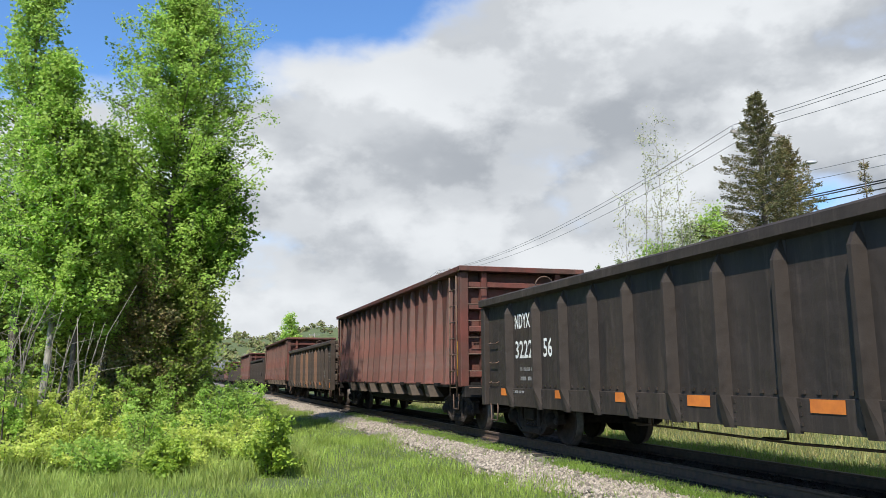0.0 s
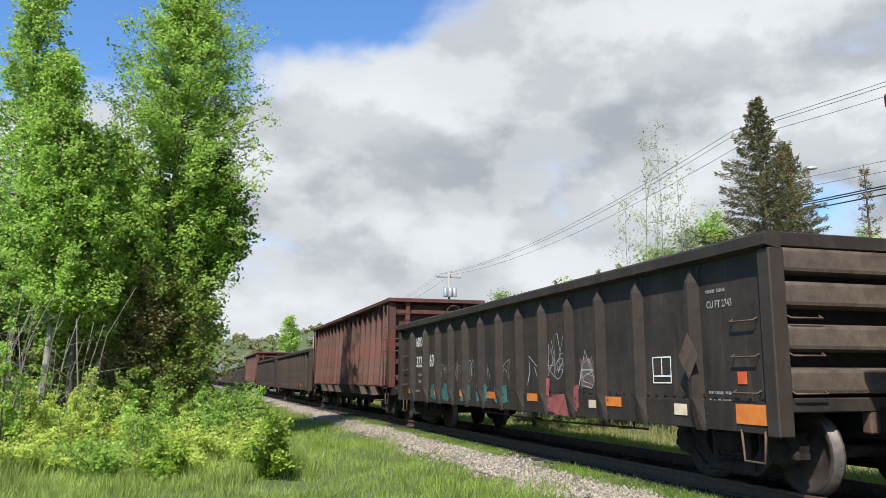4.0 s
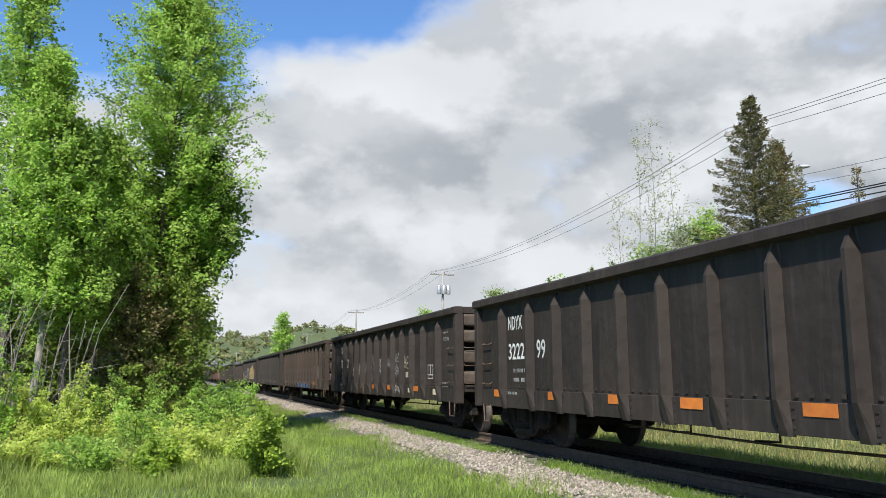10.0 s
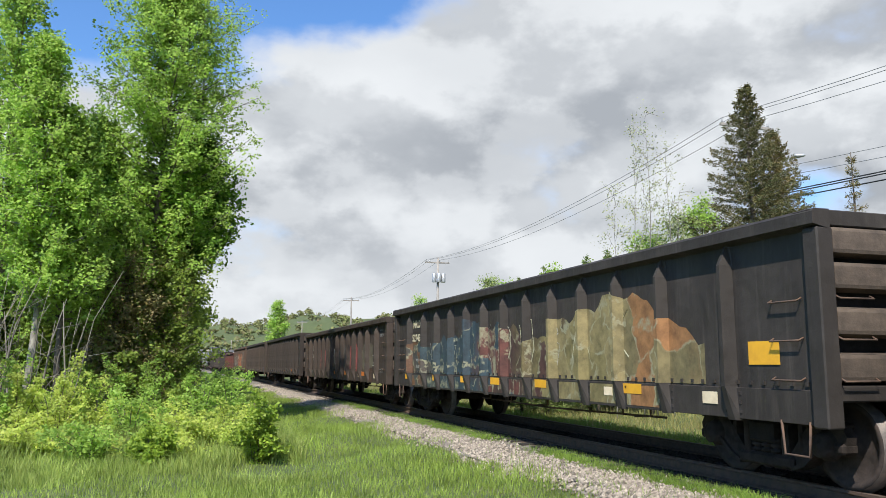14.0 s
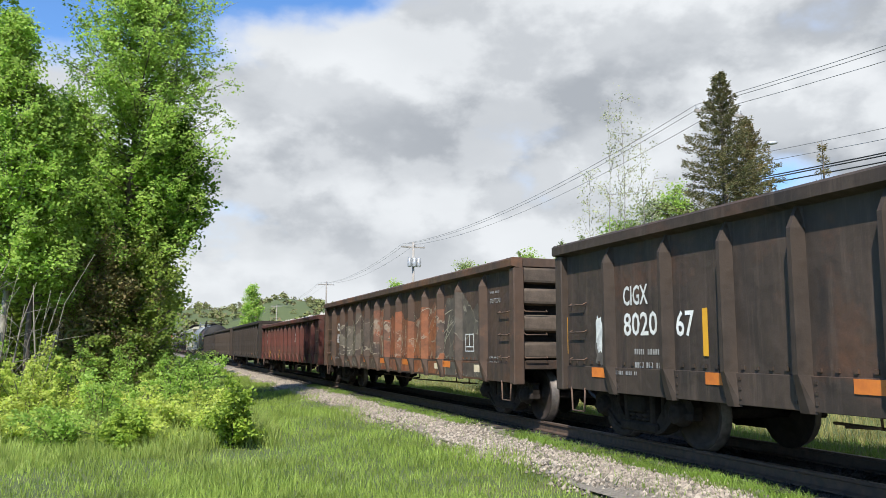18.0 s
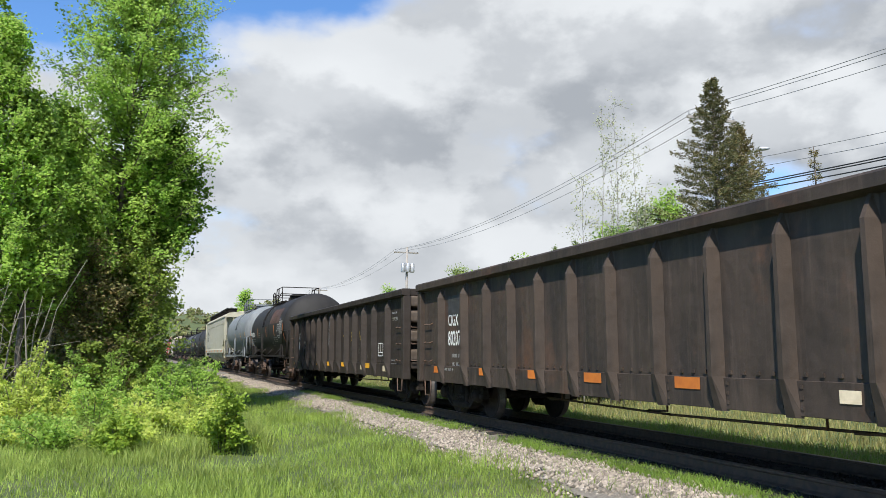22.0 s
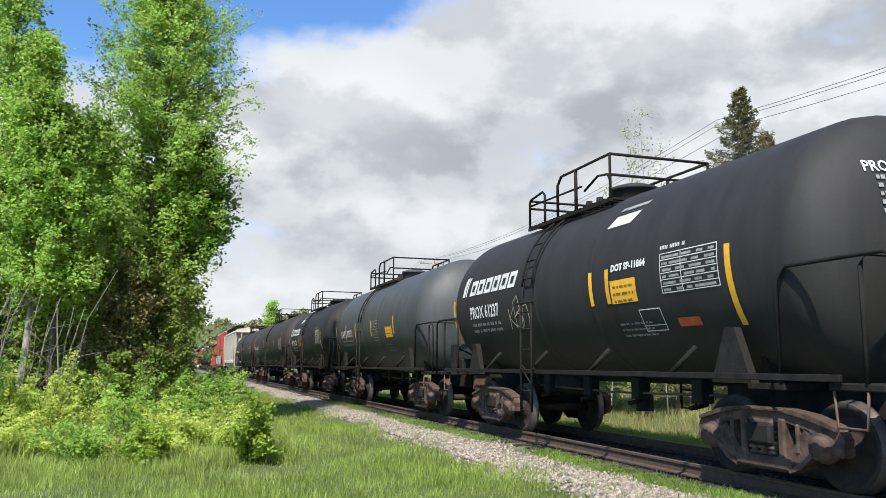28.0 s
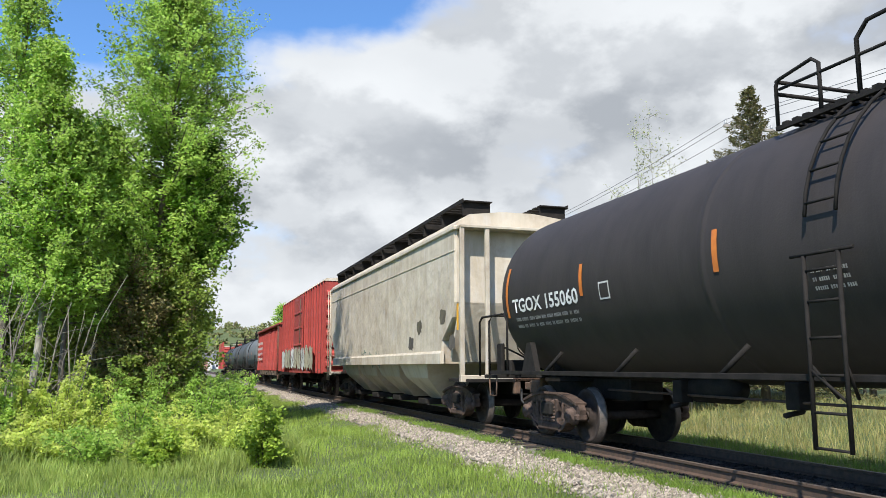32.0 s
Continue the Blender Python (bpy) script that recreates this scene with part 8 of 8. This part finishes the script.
shell_patch(c22, M_TANKRUST, -3.0, 2.75, 3.0, 0.75, R0, Z0, "rust_patch", "bare rust-brown patch", 0.005)
data_panel(c22, -5.0, 2.2, 1.0, 0.6, R0, Z0, 1)
shell_lines(c22, M_DIMWHITE, 2.6, 2.35, 0.6, 3, 0.1, 0.04, R0, Z0, 5)
outline_box(c22, -4.2, 2.05, 0.6, 0.35, R0, Z0)
shell_lines(c22, M_DIMWHITE, -3.9, 2.62, 0.6, 3, 0.1, 0.05, R0, Z0, 16)
shell_lines(c22, M_DIMWHITE, -2.6, 2.05, 1.0, 3, 0.1, 0.035, R0, Z0, 6)
for car, y in ((c25, -7.2), (c29, -6.6), (c30, -6.6)):
    data_panel(car, y, 2.12, 1.1, 0.56, R1, Z1, 7, M_WHITE if car is c25 else None)
outline_box(c25, -6.5, 1.56, 0.58, 0.28, R1, Z1)

def shell_scrawl(car, mat, y, z, w, h, R, c, kinds, width=0.014):
    """Signs sprayed on a tank's shell, one beside the other."""
    f = Form()
    for k, kind in enumerate(kinds):
        yc, ww = y + w / 2 - w * (k + 0.5) / len(kinds), w / len(kinds) * 1.2
        ribbon(f, [(yc + ww / 2 - a * ww, b * h * (0.7 + 0.3 * (k % 2))) for a, b in SIGNS[kind]], width, 0.0)
    part("sprayed_scrawl", bend_to_shell(f.mesh("sprayed_scrawl", mat), R, c, z, 0.012), car, "", pose(0, 0, 0))


def head_mark(car, words, size, x, z, R, c, h, rows):
    """Marks laid on the dished front head of a tank."""
    bars = Form()
    rg = random.Random(hash_of(words))
    for i in range(rows):
        a = 0.1
        while a < 0.75:
            b = a + rg.uniform(0.02, 0.05)
            zz = -0.09 * (i + 1)
            bars.add([(0, -a, zz), (0, -b, zz), (0, -b, zz + 0.045), (0, -a, zz + 0.045)], [(0, 1, 2, 3)])
            a = b + rg.choice((0.012, 0.012, 0.05))
    for name, data in (("lettering", letter_mesh(words, size, M_WHITE, 0.004, 0.8).copy()), ("small_print", bars.mesh("small_print", M_DIMWHITE))):
        for v in data.vertices:
            px, pz = x - v.co.y, z + v.co.z
            r2 = min(0.97, (px * px + (pz - c) ** 2) / (R * R))
            v.co = (px, -h + 0.5 * R * (1 - math.sqrt(1 - r2)) - 0.014, pz)
        ob = part(name, data, car)
        if name == "small_print":
            tagged(ob, kind="stuff")


shell_scrawl(c25, P_CHALK, 4.0, 2.02, 0.9, 0.36, R1, Z1, ("bend", "loop", "fork"))
shell_scrawl(c25, P_GREY, -3.7, 1.66, 1.3, 0.5, R1, Z1, ("oval", "crown", "loop", "fork"), 0.012)
shell_scrawl(c26, P_BUFF, 1.75, 1.95, 0.9, 0.6, R0, Z0, ("fork", "loop", "bend"), 0.018)
def head_scrawl(car, mat, x, z, w, hgt, R, c, h, kinds):
    """Signs sprayed on the front head of a tank."""
    f = Form()
    for k, kind in enumerate(kinds):
        x0, ww = x + w * k / len(kinds), w / len(kinds) * 1.15
        ribbon(f, [(-(x0 + a * ww), z + b * hgt * (0.7 + 0.3 * (k % 2 == 0))) for a, b in SIGNS[kind]], 0.012, 0.0)
    data = f.mesh("sprayed_scrawl", mat)
    for v in data.vertices:
        px, pz = -v.co.y, v.co.z
        r2 = min(0.97, (px * px + (pz - c) ** 2) / (R * R))
        v.co = (px, -h + 0.5 * R * (1 - math.sqrt(1 - r2)) - 0.014, pz)
    part("sprayed_scrawl", data, car)


head_scrawl(c30, P_WHITE, -1.2, Z1 + 0.22, 0.75, 0.32, R1, Z1, 8.5, ("peak", "oval", "fork", "bend"))
head_mark(c26, "PROX 61237", 0.17, -0.85, Z0 + 0.72, R0, Z0, 5.7, 5)
head_mark(c28, "PROX 61222", 0.17, -0.85, Z0 + 0.72, R0, Z0, 5.65, 5)
head_mark(c29, "TGOX 155239", 0.17, -0.85, Z1 + 0.72, R1, Z1, 8.6, 2)
head_mark(c30, "TGOX 155060", 0.17, -0.85, Z1 + 0.72, R1, Z1, 8.5, 2)
outline_box(c26, -2.45, 1.75, 0.5, 0.32, R0, Z0)
for car in (c29, c30):
    shell_lines(car, M_DIMWHITE, -0.2, 2.2, 0.5, 3, 0.09, 0.04, R1, Z1, 222)
data_panel(c26, -3.42, 2.2, 1.16, 0.5, R0, Z0, 8, M_WHITE)
data_panel(c28, -3.3, 2.15, 1.1, 0.62, R0, Z0, 9)
shell_patch(c25, M_YELLOW, -1.9, 1.72, 0.72, 0.33, R1, Z1, "yellow_placard")
shell_patch(c26, M_YELLOW, -1.91, 2.15, 0.66, 0.33, R0, Z0, "yellow_placard")
shell_patch(c27, M_YELLOW, -2.31, 2.07, 0.73, 0.33, R0, Z0, "yellow_placard")
shell_lines(c27, M_DIMWHITE, -0.32, 2.6, 0.75, 8, 0.085, 0.032, R0, Z0, 226)
for car in (c26, c27):
    shell_lines(car, M_DARKPAINT, -1.65 if car is c26 else -2.03, 2.36, 0.5, 3, 0.1, 0.035, R0, Z0, 15)
shell_patch(c26, P_VERM, -3.2, 1.78, 0.45, 0.12, R0, Z0, "red_placard")
for car in (c26, c28):
    company_mark(car, 4.74 if car is c28 else 4.6, 2.71, 2.85, R0, Z0)
    yp = 2.27 if car is c28 else -1.6
    shell_patch(car, M_WHITE, yp, 3.3, 0.8, 0.2, R0, Z0, "white_patch", "", 0.006, [(-0.5, 0), (0.32, 0), (0.5, 1), (-0.32, 1)])
    shell_patch(car, M_DIMWHITE, yp - 0.1, 3.55, 0.8, 0.07, R0, Z0, "grey_bar", "", 0.006, [(-0.5, 0), (0.45, 0), (0.5, 1), (-0.45, 1)])
shell_words(c26, "DOT SP-11864", M_WHITE, -1.62, -2.5, 2.6, 0.11, R0, Z0)
for car, R, c in ((c22, R0, Z0), (c26, R0, Z0), (c27, R0, Z0), (c28, R0, Z0)):
    shell_lines(car, M_DIMWHITE, -1.6, 1.85, 0.8, 3, 0.09, 0.03, R, c, 30)
for car in (c29, c30):
    f = [(0, 0), (0.5, 0.5), (0, 1), (-0.5, 0.5)]
    shell_patch(car, M_WHITE, -8.0, 1.45, 0.34, 0.4, R1, Z1, "hazard_placard", "white diamond placard", 0.02, f)
    yp = 4.25 if car is c29 else 3.85
    shell_patch(car, M_WHITE, yp, 2.27, 0.3, 0.26, R1, Z1, "test_panel", "", 0.006)
    shell_patch(car, M_TANKBROWN, yp, 2.295, 0.25, 0.21, R1, Z1, "test_panel_inset", "", 0.009)
# hoppers, boxcar
HX = -1.5635
side_words(c24, "WFRX", M_DARKPAINT, 7.87, 6.71, 3.02, 0.33, HX, 0.012)
side_words(c24, "865211", M_DARKPAINT, 7.86, 6.42, 2.44, 0.36, HX, 0.012)
plate(c24, M_DARKPAINT, 5.84, 2.79, 0.3, 0.32, HX, "plate_frame")
plate(c24, M_BEIGE, 5.84, 2.805, 0.27, 0.29, HX - 0.002, "plate_field")
letters("LD LMT 217600", 0.12, M_DARKPAINT, c24, 7.8, 1.98, HX, 0.003, 0.8)
letters("LD WT   68400", 0.12, M_DARKPAINT, c24, 7.8, 1.78, HX, 0.003, 0.8)
letters("DO NOT HAMMER ON CAR", 0.17, M_DARKPAINT, c24, 5.5, 1.71, HX, 0.004, 0.82)
letters("VENT CAR", 0.12, M_DARKPAINT, c24, 4.4, 1.46, -1.626, 0.003, 0.82)
letters("PLATE", 0.06, M_DARKPAINT, c24, 5.95, 2.97, HX - 0.007, 0.002, 0.8)
letters("C", 0.12, M_DARKPAINT, c24, 5.89, 2.83, HX - 0.007, 0.003, 0.9)
smear(c24, M_DARKPAINT, HX, 6.6, 5.8, 1.75, 2.2, 3, 0.018, 232)
for yy in (7.9, 4.75, 1.6, -1.6, -4.8, -7.9):
    plate(c24, M_ORANGE, yy, 1.43, 0.8 if abs(yy) > 7 else 0.55, 0.13, -1.625, "orange_strip")
smear(c31, P_TEAL, HX, 2.2, -0.8, 1.25, 1.8, 5, 0.022, 233)
for k, (yy, z) in enumerate(((-7.2, 2.45), (-7.9, 1.85), (-5.2, 2.3), (-4.4, 1.9))):
    blotch(c31, P_GREY if k % 2 else P_OLIVE, yy, z, 0.45, 0.35, HX, 234 + k)
plate(c31, M_YELLOW, -8.3, 2.1, 0.12, 0.6, HX, "yellow_strip")
for k in range(9):
    blotch(c32, P_BUFF if k % 3 else P_WHITE, 5.8 - k * 1.35, 1.75, 1.3, 1.1, -1.665 - 0.0004 * k, 250 + k)
smear(c32, P_GREY, -1.672, 5.5, -5.0, 1.3, 2.3, 9, 0.03, 260)
side_bars(c33, M_WHITE, 6.5, 3.0, 4.0, 4, 0.4, 0.2, -1.64, 261)


# metres that the train has run, each two seconds
RUN = [(0, 0.0), (2, 31.96), (4, 63.89), (6, 95.78), (8, 127.66), (10, 159.52), (12, 191.40), (14, 223.36), (16, 255.36), (18, 287.38), (20, 319.51),
       (22, 351.84), (24, 384.36), (26, 417.05), (28, 449.97), (30, 483.15), (32, 516.43)]


def motions():
    for car, y in CARS:
        walk(car, [(t, pose(TRACK_X, y - d, RAIL_Z)) for t, d in RUN])
    # wheels roll while they pass the camera, one row for less than a quarter turn
    ts, ds = [r[0] for r in RUN], [r[1] for r in RUN]
    for wheel, place, e in SPIN:
        t0, t1 = (float(np.interp(place - q, ds, ts)) for q in (34.0, 4.0))
        n = max(2, int((t1 - t0) / 0.038) + 1)
        rows = [(t, 57.2958 * float(np.interp(t, ts, ds)) / 0.457) for t in np.linspace(t0, t1, n)]
        a0, a1 = rows[0][1], rows[-1][1]
        rows = [(0.0, a0)] * (t0 > 0.02) + rows + [(32.0, a1)] * (t1 < 31.98)
        walk(wheel, [(float(t), pose(0, e, 0.457, a % 360.0)) for t, a in rows])


motions()
